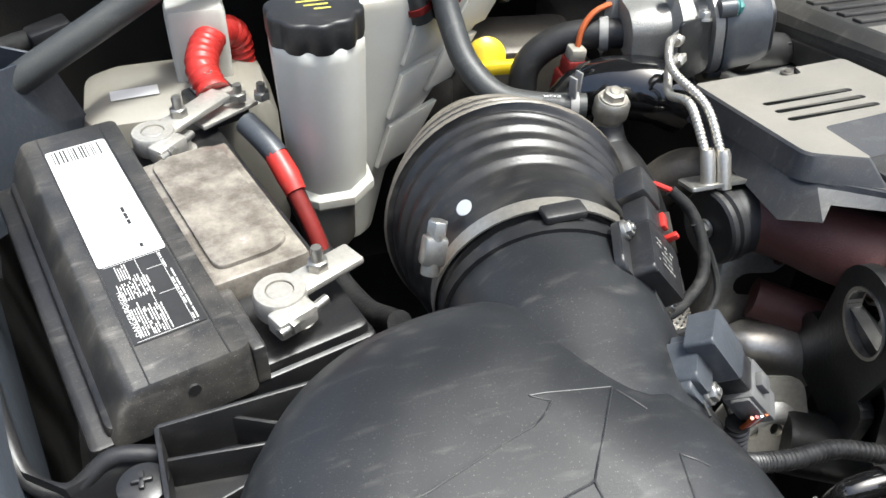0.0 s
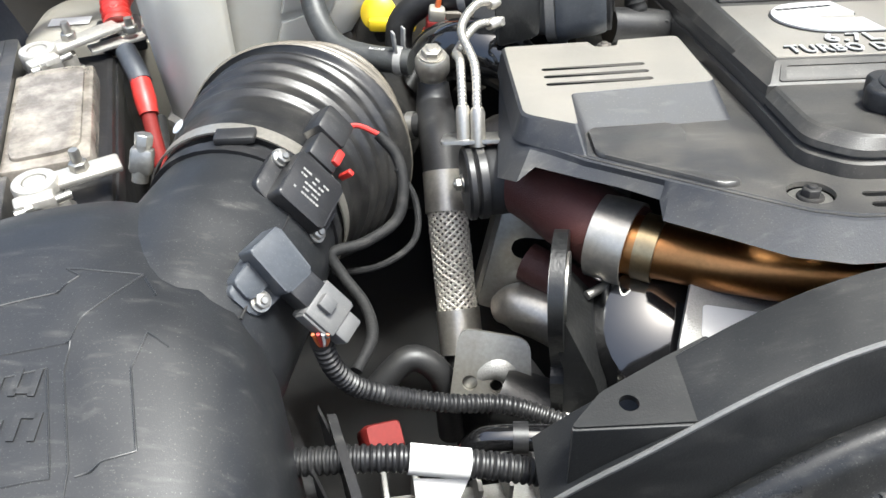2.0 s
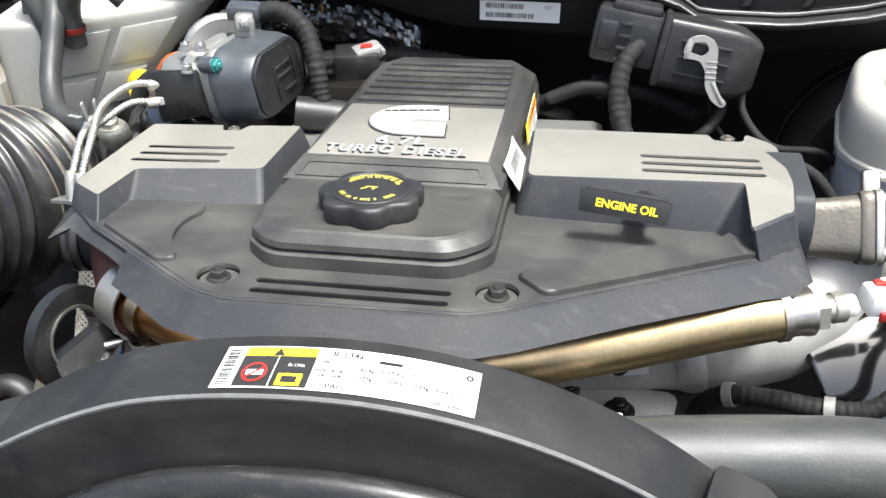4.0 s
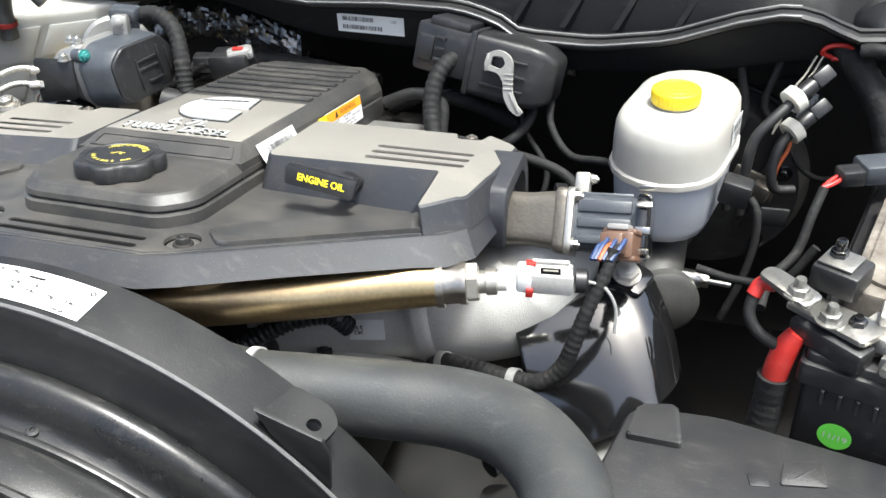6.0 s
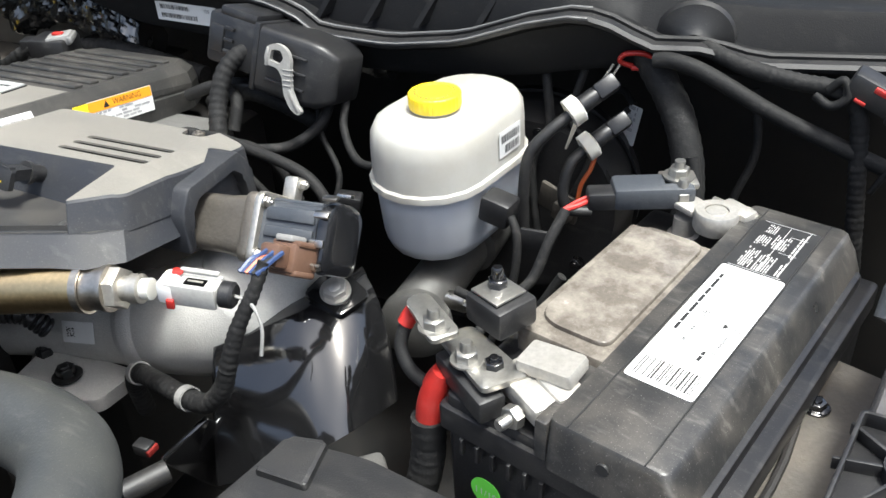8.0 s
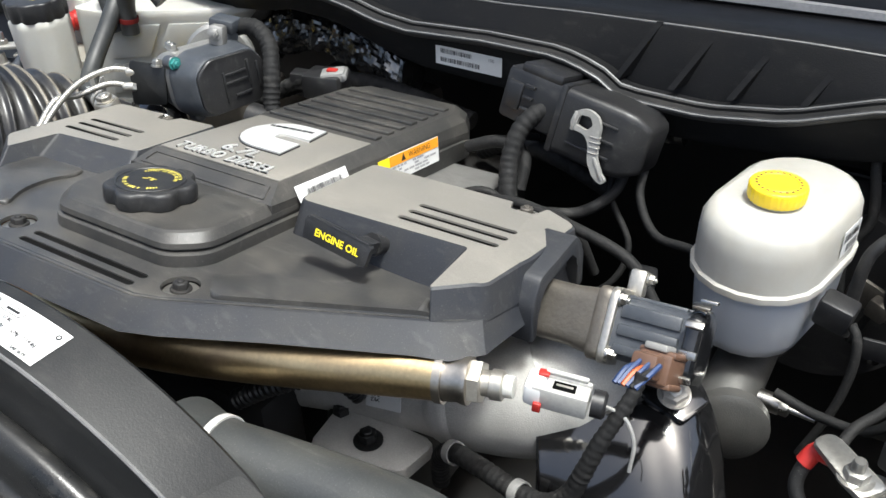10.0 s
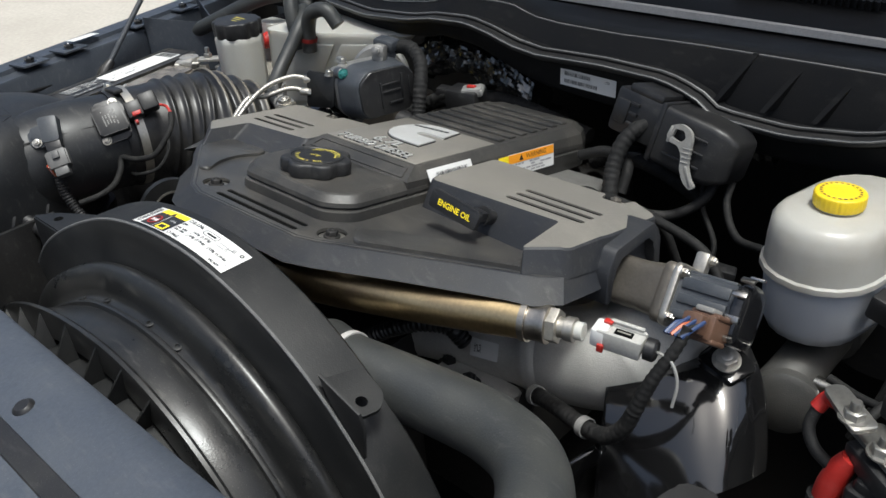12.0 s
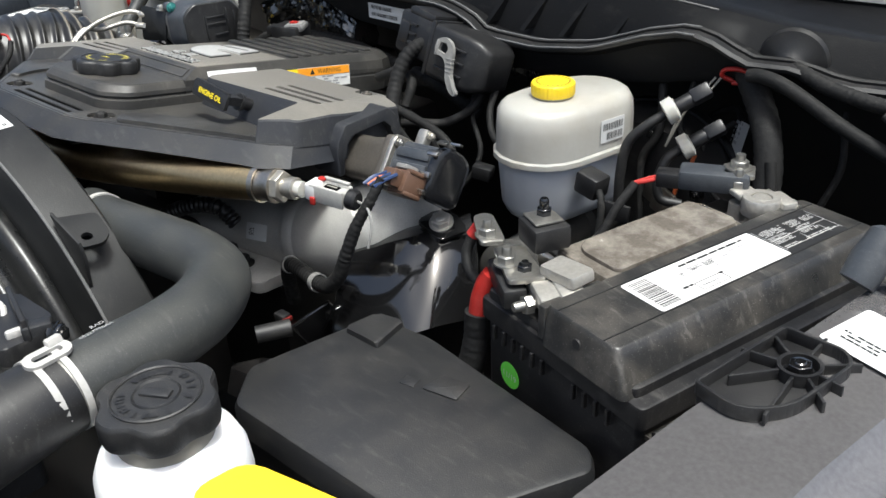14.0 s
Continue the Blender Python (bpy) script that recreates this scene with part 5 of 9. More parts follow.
def post_clamp(name, label, m, length=0.06):
    """A battery clamp: ring round the post, arm and clamp bolt. The arm runs along +x."""
    c = thing(name, label, "battery clamp", m, "battery clamps")
    part("ring", lathe([(0.0095, -0.006), (0.0165, -0.006), (0.0175, -0.004), (0.0175, 0.009), (0.0165, 0.011), (0.0095, 0.011), (0.0095, -0.006)], 28, False), LEAD, c)
    part("post_top", lathe([(0.0094, -0.01), (0.009, 0.0095), (0.008, 0.0105)], 24), LEAD, c)
    part("jaw", at(box(0.03, 0.016, 0.015, 0.003), -0.004, -0.019, 0.002), LEAD, c)
    part("arm", at(box(length, 0.022, 0.006, 0.002), 0.014 + length / 2, 0.002, 0.004), LEAD, c)
    part("clamp_bolt", along(join(lathe([(0.0035, -0.03), (0.0035, 0.012)], 14), at(hexagon(0.0062, 0.006), z=-0.022)), (0.01, -0.022, 0.003), (1, 0.15, 0)), ZINC, c)
    part("stud", at(join(hexagon(0.0075, 0.007), lathe([(0.0042, 0), (0.0042, 0.016), (0.0035, 0.018)], 14)), 0.034, 0.004, 0.007), ZINC, c)
    return c


post_clamp("post_clamp", "silvery battery clamp bolted on the front post", B1 @ pose(0.112, 0.034, -0.007, 0, 0, 12), 0.05)
post_clamp("post_clamp", "silvery battery clamp on the rear post", B1 @ pose(0.1, 0.262, -0.006, 0, 0, 28), 0.07)
post_clamp("post_clamp", "silvery battery clamp on the rear post", B2 @ pose(-0.095, 0.268, -0.004, 0, 0, 160), 0.04)

# The fused clamp on the driver's battery.
fc = thing("fused_battery_clamp", "silvery battery clamp with bus bar, fuse block and bolts", "battery clamp", pose(0.56, 0.1, 1.2))
part("clamp_body", at(join(box(0.05, 0.03, 0.014, 0.003), at(box(0.03, 0.022, 0.012, 0.004), 0.012, 0.012, 0.004)), 0.583, 0.097, 1.196, 0, 0, -38), LEAD, fc, world=True)
part("folded_cap", at(loft([[(x * s, y * s, z) for x, y in rounded(rect(-0.02, -0.012, 0.02, 0.012), 0.003)] for s, z in ((1.0, 0), (1.02, 0.006), (0.96, 0.009))]), 0.592, 0.108, 1.206, 4, -6, -14), LEAD, fc, "bright folded lead cap", world=True)
part("jaw", at(box(0.036, 0.016, 0.014, 0.004), 0.596, 0.088, 1.19, 0, 0, -30), LEAD, fc, world=True)
part("clamp_bolt", along(join(lathe([(0.0042, -0.03), (0.0042, 0.02), (0.0035, 0.022)], 14), at(hexagon(0.008, 0.007), z=0.006)), (0.582, 0.082, 1.191), (-0.4, -0.85, 0.05)), ZINC, fc, world=True)
part("bus_bar", at(prism(rounded([(-0.038, -0.014), (0.03, -0.018), (0.034, 0.014), (-0.034, 0.012)], 0.005), 0, 0.004, 0.001), 0.545, 0.108, 1.199, 0, -4, -38), ZINC, fc, world=True)
part("upper_bar", at(prism(rounded([(-0.034, -0.009), (0.012, -0.011), (0.012, 0.011), (-0.034, 0.008)], 0.006), 0, 0.0035, 0.001), 0.515, 0.106, 1.218, 0, 6, -40), ZINC, fc, world=True)
part("insulator", at(box(0.06, 0.02, 0.018, 0.003), 0.54, 0.096, 1.188, 0, 0, -38), BLACK, fc, world=True)
for x, y, z in ((0.5125, 0.1055, 1.2195), (0.537, 0.1, 1.2035)):
    part("stud_nut", at(join(lathe([(0.011, 0), (0.011, 0.0015)], 24), at(hexagon(0.0078, 0.007), z=0.001), lathe([(0.0042, 0.006), (0.0042, 0.014), (0.0035, 0.0155)], 14)), x, y, z), ZINC, fc, world=True)
part("small_nut", at(join(hexagon(0.0065, 0.006), lathe([(0.003, 0), (0.003, 0.009)], 10)), 0.556, 0.1, 1.203), BLACK_STEEL, fc, world=True)
fz = part("fuse_block", at(box(0.036, 0.034, 0.022, 0.003), 0.545, 0.142, 1.218, 0, 0, -28), BLACK, fc, "black fuse block", world=True)
part("fuse_plate", at(box(0.026, 0.026, 0.002, 0.0005), 0.543, 0.143, 1.231, 0, 0, -28), ZINC, fz, world=True)
part("fuse_stud", at(join(hexagon(0.0068, 0.006), lathe([(0.0042, 0.005), (0.0042, 0.013), (0.003, 0.015)], 14)), 0.541, 0.147, 1.232), BLACK_STEEL, fz, world=True)
rc3 = thing("battery_cable", "black taped battery cable with a red boot", "cable", pose(0.51, 0.1, 1.15), "battery cables")
part("red_boot", tube([(0.518, 0.103, 1.186), (0.513, 0.102, 1.174), (0.509, 0.1, 1.157), (0.507, 0.098, 1.14)], [0.0075, 0.0095, 0.0102, 0.0098], 16, 6), RED, rc3, "red rubber boot", world=True)
part("cable", tube([(0.507, 0.098, 1.145), (0.506, 0.094, 1.11), (0.5, 0.086, 1.08), (0.48, 0.078, 1.06), (0.44, 0.08, 1.04)], 0.012, 14, 6, rib=0.0008, pitch=0.008), TAPE, rc3, world=True)
rc4 = thing("battery_cable", "short red-sleeved cable from the bus bar", "cable", pose(0.48, 0.12, 1.2), "battery cables")
part("red_sleeve", tube([(0.497, 0.12, 1.216), (0.488, 0.124, 1.213), (0.483, 0.12, 1.204)], 0.006, 12, 5), RED, rc4, "red sleeve", world=True)
part("cable", tube([(0.484, 0.121, 1.206), (0.482, 0.113, 1.19), (0.492, 0.105, 1.178), (0.512, 0.1, 1.17)], 0.0048, 12, 6), TAPE, rc4, world=True)
part("lug", at(box(0.03, 0.014, 0.003, 0.001), 0.502, 0.114, 1.219, 0, 8, -42), ZINC, rc4, world=True)
rc5 = thing("battery_cable", "black battery cable with brown and red sleeves beside the tank", "cable", pose(-0.61, 0.3, 1.1), "battery cables")
part("cable", tube([(-0.642, 0.32, 1.15), (-0.628, 0.26, 1.12), (-0.612, 0.2, 1.12), (-0.6, 0.16, 1.14), (-0.6, 0.13, 1.165)], 0.009, 14, 6), TAPE, rc5, world=True)


# ---- driver's side: brake fluid, valve, panels ----
bf = thing("brake_fluid_reservoir", "translucent white brake fluid reservoir with a yellow cap", "fluid reservoir", pose(0.403, 0.382, 1.105, 0, 0, -12))


def stack(rows):
    return loft([[(x, y + (o if len(r) > 3 else 0), z) for x, y in stadium(w, l)] for r in rows for w, l, z, o in [(r + (0,))[:4]]])


part("lower_tank", stack([(0.074, 0.13, 0.01), (0.09, 0.148, 0.015), (0.1, 0.16, 0.028), (0.106, 0.17, 0.083)]), FLUID, bf, "fluid-filled lower half")
part("seam", stack([(0.106, 0.17, 0.081), (0.116, 0.18, 0.083), (0.116, 0.18, 0.089), (0.108, 0.172, 0.091)]), BRAKE_TANK, bf)
part("upper_tank", stack([(0.11, 0.174, 0.09), (0.109, 0.173, 0.118), (0.106, 0.17, 0.134), (0.098, 0.16, 0.142), (0.082, 0.146, 0.146)]), BRAKE_TANK, bf)
part("neck", at(lathe([(0.021, 0.0), (0.021, 0.012)], 28), 0.0, -0.02, 0.138), BRAKE_TANK, bf)
part("cap", at(join(fluted_cap(0.0245, 30, 0.0008, 0.014, 0.002), lathe([(0.015, 0.014), (0.0165, 0.0148), (0.018, 0.014)], 32, False)), 0.0, -0.02, 0.149), YELLOW, bf, "yellow screw cap")
pr = bmesh.new()
for i in range(22):
    a0, a1 = 2 * math.pi * i / 22, 2 * math.pi * (i + 0.55) / 22
    pr.faces.new([pr.verts.new((r * math.cos(a), -0.02 + r * math.sin(a), 0.1635)) for r, a in ((0.0165, a0), (0.0195, a0), (0.0195, a1), (0.0165, a1))])
part("cap_print", pr, BROWN_PLASTIC, bf)
lb = part("label", at(sheet(rounded(rect(0, 0, 0.036, 0.026), 0.001)), 0.0556, 0.0, 0.1, 90, 0, 90), WHITE, bf, "white bar-coded label")
part("label_bars", at(join(barcode(0.03, 0.008, 17), at(barcode(0.024, 0.008, 18), 0.006, -0.011)), 0.0561, 0.003, 0.114, 90, 0, 90), INK, lb)
mc = thing("brake_master_cylinder", "grey cast brake master cylinder below the reservoir", "master cylinder", pose(0.4, 0.36, 1.06))
part("body", along(lathe([(0.02, -0.09), (0.027, -0.08), (0.027, 0.05), (0.034, 0.055), (0.034, 0.12)], 28), (0, 0, 0.012), (0, 1, 0)), CAST_GREY, mc)
part("end_disc", along(lathe([(0.03, 0), (0.034, 0.004), (0.034, 0.016), (0.028, 0.02)], 32), (0.01, -0.085, 0.018), (0.25, -0.95, 0.1)), CAST_GREY, mc)
part("port", along(join(lathe([(0.009, 0), (0.009, 0.02)], 16), at(hexagon(0.008, 0.008), z=0.02), lathe([(0.003, 0.02), (0.003, 0.05)], 12)), (0.026, -0.05, 0.02), (1, -0.1, 0)), STEEL, mc)
part("sensor_plug", at(box(0.03, 0.026, 0.026, 0.004), 0.068, -0.02, 0.112, 0, 10, -8), BLACK, mc, "black sensor plug")

# Grey valve body standing out of the cover's right end.
EV = Matrix.Translation((0.325, 0.19, 1.206)) @ Matrix(((0.992, 0.0, -0.05), (0.03, 0.605, -0.79), (0.08, 0.79, 0.605))).to_4x4()   # x along the valve, y up, z out of its front face
ev = thing("egr_valve", "cast valve with dark grey motor housing beside the engine cover", "valve", EV)


def section(w, h, r, rows):
    """A rounded oblong section (w along y, h along z) carried along x through rows of (x, scale)."""
    return loft([[(x, a * k, b * k) for a, b in rounded(rect(-w / 2, -h / 2, w / 2, h / 2), r, 4)] for x, k in rows])


part("throat", section(0.05, 0.05, 0.012, ((-0.1, 0.96), (-0.03, 0.96), (-0.022, 1.0), (-0.006, 1.06))), BROWN_CAST, ev, "stained cast throat")
part("flange", section(0.058, 0.056, 0.009, ((-0.008, 0.96), (-0.006, 1.0), (0.001, 1.0), (0.002, 0.98))), BROWN_CAST, ev)
part("flange_plate", section(0.06, 0.058, 0.01, ((0.0025, 0.99), (0.003, 1.0), (0.0075, 1.0), (0.0085, 0.98))), NICKEL, ev, "bright steel flange plate")
part("motor_housing", section(0.05, 0.046, 0.01, ((0.0085, 1.0), (0.012, 0.97), (0.058, 0.97), (0.0605, 1.0), (0.063, 1.0))), BLUEGREY, ev, "dark grey motor housing")
for y, w in ((0.0135, 0.011), (-0.001, 0.009), (-0.0155, 0.008)):
    part("fin", at(box(0.046, w, 0.005, 0.0018), 0.035, y, 0.0225), BLUEGREY, ev)
for z in (0.012, -0.004):
    part("fin", at(box(0.046, 0.004, 0.009, 0.0015), 0.035, 0.0245, z), BLUEGREY, ev)
part("end_cap", loft([[(x, a * k, b * k) for a, b in rounded([(-0.033, -0.03), (0.026, -0.03), (0.034, -0.012), (0.034, 0.014), (0.024, 0.031), (-0.033, 0.031)], 0.016, 6)] for x, k in ((0.062, 0.84), (0.064, 0.88), (0.0675, 0.88), (0.071, 0.84), (0.0728, 0.74), (0.0732, 0.5))]), GLOSS_GREY, ev, "glossy black end cap")
for y, z in ((0.03, 0.024), (0.035, 0.004), (0.016, 0.0325), (-0.006, 0.0335), (-0.024, 0.0325)):
    part("crimp_tab", at(box(0.013, 0.006, 0.003, 0.0008), 0.069, y, z, math.degrees(math.atan2(z, y)) - 90, 0, 0), STEEL, ev, "bright crimped tab")
for y, z in ((0.0213, 0.0225), (-0.0213, 0.0225), (0.0213, -0.0225), (-0.0213, -0.0225)):
    part("screw", along(bolt_bm(0.0046, 0.0045, 1.3), (0.0085, y, z), (1, 0, 0)), STEEL, ev)
part("lug", at(join(box(0.014, 0.022, 0.012, 0.003), along(bolt_bm(0.004, 0.004, 1.2), (0.007, 0.005, 0), (1, 0, 0))), 0.008, 0.037, -0.012), NICKEL, ev)
pg = part("plug", at(join(box(0.026, 0.023, 0.026, 0.003), at(box(0.029, 0.005, 0.022, 0.002), 0, 0.011, 0), at(box(0.029, 0.005, 0.022, 0.002), 0, -0.011, 0), at(box(0.02, 0.018, 0.014, 0.003), -0.002, 0, 0.018)), 0.054, -0.02, 0.037, 0, -10, 0), BROWN_PLASTIC, ev, "brown connector")
part("plug_latch", at(box(0.018, 0.005, 0.016, 0.0015), 0.052, -0.0055, 0.042, 0, -10, 0), GREY_PLASTIC, pg, "pale dusty latch")
for i, mt in enumerate((BLUE, BLUE, ORANGE, BLUE, TAPE, BLUE)):
    part("wire", tube([(0.042 + 0.0035 * i, -0.021 + 0.004 * (i % 2), 0.06), (0.039 + 0.0035 * i, -0.025, 0.068), (0.036 + 0.003 * i, -0.036, 0.075)], 0.0019, 6, 4), mt, ev)
hn = thing("wiring_loom", "black taped wiring loom bending down from the valve plug", "wiring", pose(0.3, 0.08, 1.12))
part("loom", tube([(0.374, 0.118, 1.232), (0.37, 0.106, 1.214), (0.359, 0.093, 1.186), (0.35, 0.084, 1.155), (0.342, 0.08, 1.132), (0.325, 0.078, 1.114), (0.298, 0.084, 1.106), (0.262, 0.094, 1.102), (0.228, 0.104, 1.094), (0.21, 0.112, 1.07), (0.204, 0.12, 1.03)], [0.0042, 0.005, 0.0058, 0.0066, 0.0074, 0.0078, 0.0078, 0.0078, 0.0078, 0.0078, 0.0078], 14, 6, rib=0.0006, pitch=0.006), TAPE, hn, world=True)
for p, d in (((0.3, 0.0835, 1.1065), (-1, 0.25, -0.2)), ((0.229, 0.1035, 1.0945), (-0.9, 0.3, -0.4))):
    part("tape_collar", ring_band(p, d, 0.009, 0.008, 0.0012), GREY_PLASTIC, hn, world=True)

# Heat-tinted cross-over pipe under the cover's front, its sensor fitting and plug.
gp = thing("crossover_pipe", "heat-tinted golden steel pipe under the engine cover", "pipe", pose(0, 0.0, 1.2))
part("pipe", tube([(-0.1, -0.006, 1.2012), (-0.07, -0.01, 1.202), (-0.02, -0.01, 1.204), (0.035, 0.0, 1.205), (0.11, 0.026, 1.205), (0.17, 0.049, 1.206), (0.21, 0.064, 1.207), (0.244, 0.0722, 1.2085)], [0.0203, 0.0207, 0.0207, 0.0207, 0.0207, 0.0207, 0.0205, 0.018], 28, 8), GOLD, gp, world=True)
part("copper_end", tube([(-0.242, 0.058, 1.189), (-0.212, 0.041, 1.191), (-0.17, 0.018, 1.196), (-0.12, 0.0, 1.2), (-0.085, -0.008, 1.2015)], [0.0225, 0.02, 0.0195, 0.02, 0.0207], 28, 8), COPPER, gp, "copper-coloured heat tint", world=True)
part("brass_collar", ring_band((-0.2245, 0.0485, 1.19), (0.86, -0.5, 0.02), 0.0205, 0.014, 0.0035), GOLD, gp, world=True)
FA = (0.243, 0.0718, 1.2084)
FD = (0.094, 0.0235, 0.0045)
part("weld", ring_band(FA, FD, 0.0178, 0.006, 0.0018), TARNISHED, gp, world=True)
part("fitting", along(lathe([(0.0172, 0.0), (0.0166, 0.014), (0.0178, 0.017), (0.0178, 0.021), (0.014, 0.022)], 32), FA, FD), TARNISHED, gp, "plain steel fitting", world=True)
part("nut", along(at(hexagon(0.0165, 0.009), z=0.0215), FA, FD), NICKEL, gp, world=True)
part("sensor_body", along(at(lathe([(0.0095, 0.0), (0.0095, 0.006), (0.0112, 0.007), (0.0112, 0.015), (0.009, 0.016)], 28), z=0.03), FA, FD), NICKEL, gp, world=True)
part("sleeve", along(at(lathe([(0.0082, 0.0), (0.0082, 0.008)], 20), z=0.045), FA, FD), TANK, gp, "cream plastic sleeve", world=True)
tc = thing("temperature_plug", "white and grey sensor plug with red latch on the pipe end", "connector", pose(0.326, 0.0935, 1.212, 0, 4, 12))
part("housing", join(box(0.04, 0.019, 0.013, 0.002), at(box(0.04, 0.004, 0.018, 0.0015), 0, 0.008, 0), at(box(0.04, 0.004, 0.018, 0.0015), 0, -0.008, 0)), TEMP_PLUG, tc)
# A flat black patch paints the shade inside the plug's opening.
part("slot", at(box(0.016, 0.0075, 0.001, 0.0003), 0.002, 0.0, 0.0072), HOLLOW_SHADE, tc, "black patch painted for the plug's shaded window")
part("terminal", at(box(0.012, 0.002, 0.0012, 0.0004), 0.002, 0.0, 0.0076), TANK_TAN, tc)
part("white_collar", at(box(0.014, 0.021, 0.018, 0.003), -0.018, 0, 0.0), WHITE, tc, "white collar")
part("latch", at(box(0.03, 0.004, 0.003, 0.001), 0.002, 0.0085, 0.0105), TEMP_PLUG, tc)
part("red_lock", at(join(at(box(0.006, 0.003, 0.008, 0.001), -0.014, -0.0115, -0.007), at(box(0.008, 0.006, 0.003, 0.001), -0.014, 0.006, 0.01)), 0, 0, 0), RED, tc, "red lock")
part("boot", at(lathe([(0.01, 0), (0.01, 0.008), (0.008, 0.01)], 20), 0.022, 0, 0, 0, 90, 0), BLACK, tc)
part("wire", tube([(0.03, 0, 0), (0.045, -0.004, -0.002), (0.055, -0.012, -0.015), (0.056, -0.02, -0.035)], 0.0014, 8, 6), GREY_PLASTIC, tc)

# Cast intake horn below.
ih = thing("intake_horn", "cast aluminium intake pipe below the engine cover", "intake pipe", pose(0.2, 0.12, 1.1))
part("horn", tube([(0.02, 0.128, 1.078), (0.1, 0.15, 1.084), (0.165, 0.161, 1.09), (0.215, 0.17, 1.1), (0.258, 0.182, 1.112), (0.292, 0.198, 1.132), (0.308, 0.208, 1.165), (0.312, 0.212, 1.195)], [0.033, 0.0355, 0.039, 0.05, 0.057, 0.057, 0.046, 0.036], 36, 8), HORN, ih, world=True)
part("bead", tube([(0.182, 0.1635, 1.0925), (0.19, 0.165, 1.0945), (0.198, 0.1665, 1.0965), (0.205, 0.168, 1.098)], [0.0435, 0.0475, 0.0485, 0.047], 36, 4), HORN, ih, world=True)
part("post", at(prism(rounded(rect(-0.007, -0.006, 0.007, 0.006), 0.002), -0.02, 0.022, 0.0015), 0.299, 0.186, 1.158, 14, 8, 0), HORN, ih, world=True)
part("foot", at(prism(rounded([(-0.045, -0.03), (0.045, -0.022), (0.06, 0.02), (-0.04, 0.03)], 0.01), -0.012, 0.004, 0.003), 0.137, 0.103, 1.062, 6, 4, 8), HORN, ih, world=True)
part("foot_bolt", at(bolt_bm(0.0085, 0.009), 0.142, 0.099, 1.068), EYE_STEEL, ih, world=True)
part("foot_bolt", at(bolt_bm(0.0085, 0.009), 0.1, 0.115, 1.066), EYE_STEEL, ih, world=True)
HL = frame_of((0.1458, 0.1215, 1.1021), (0.04, -0.93, 0.36), (1, 0.2, 0.08))
tag, code = sheet(rounded(rect(-0.018, -0.01, 0.018, 0.01), 0.001)), dots(0.009, 9, 3, 0.0006)
code.transform(Matrix.Translation((-0.013, -0.0045, 0.0)))
for bm in (tag, code):
    bm.transform(HL)
part("label", tag, WHITE, ih, "small white coded label", world=True)
part("label_code", code, INK, ih, world=True)

# Glossy black bracket plate beside the fuse box.
gb = thing("shield_bracket", "glossy black painted steel shield with a bolt", "bracket", pose(0.37, 0.15, 1.08))
rows = []
tops = smooth_line([(0.288, 0.138, 1.12), (0.315, 0.154, 1.133), (0.34, 0.168, 1.143), (0.366, 0.18, 1.1495), (0.382, 0.2, 1.151), (0.386, 0.232, 1.148)], 10)
lows = smooth_line([(0.322, 0.068, 1.03), (0.36, 0.074, 1.05), (0.397, 0.09, 1.07), (0.421, 0.108, 1.082), (0.434, 0.136, 1.082), (0.438, 0.175, 1.07)], 10)
for i, (top, low) in enumerate(zip(tops, lows)):
    t = i / (len(tops) - 1)
    press = 0.0014 * math.exp(-((t - 0.42) / 0.09) ** 2) - 0.001 * math.exp(-((t - 0.56) / 0.06) ** 2) + 0.0008 * math.exp(-((t - 0.68) / 0.07) ** 2)
    out = Vector((0.35, -0.72, 0.6)).lerp(Vector((0.85, -0.1, 0.5)), t).normalized()
    face = [top.lerp(low, k / 9) + out * (0.009 * math.sin(math.pi * (k / 9) ** 0.8) + press * math.sin(math.pi * k / 9)) for k in range(10)]
    rows.append([tuple(top + Vector((-0.013, 0.016, -0.003))), tuple(top + Vector((-0.004, 0.005, 0.0005))), *map(tuple, face), *[tuple(p - out * 0.003) for p in face[:0:-1]], tuple(top + Vector((-0.013, 0.016, -0.006)))])
part("shield", loft(rows), BLACK_STEEL, gb, world=True, smooth=75)
part("bolt_tab", at(prism(rounded([(-0.024, -0.014), (0.016, -0.02), (0.026, 0.012), (0.0, 0.022), (-0.02, 0.014)], 0.006), -0.004, 0.0, 0.0015), 0.379, 0.194, 1.1545, 10, 12, 0), BLACK_STEEL, gb, world=True)
part("side_plate", at(box(0.006, 0.05, 0.09, 0.002), 0.304, 0.092, 1.035, 30, 8, -30), BLACK_STEEL, gb, world=True)
part("bolt", at(bolt_bm(0.0105, 0.007, 1.25), 0.379, 0.193, 1.156, 22, 10, 0), LEAD, gb, world=True)
part("lower_bracket", at(box(0.1, 0.05, 0.03, 0.006), 0.41, 0.1, 1.02, 0, 0, 40), ALU, gb, world=True)

# Connector module on the firewall.
md = thing("connector_module", "black bulkhead connector block with a pale grey lever", "connector", pose(0.208, 0.44, 1.247, -14, 9, -6))
part("left_shell", at(join(box(0.07, 0.06, 0.056, 0.006), at(box(0.05, 0.05, 0.012, 0.004), 0.004, -0.004, 0.03), at(box(0.02, 0.066, 0.03, 0.004), -0.02, 0, 0)), -0.072, 0, 0.004), BLACK, md)
part("right_shell", loft([[(x, y * s, z * s) for y, z in rounded(rect(-0.036, -0.036, 0.034, 0.034), 0.009, 3)] for x, s in ((-0.034, 0.92), (-0.032, 1.0), (0.03, 1.0), (0.044, 0.94), (0.058, 0.72), (0.061, 0.6))]), BLACK, md)
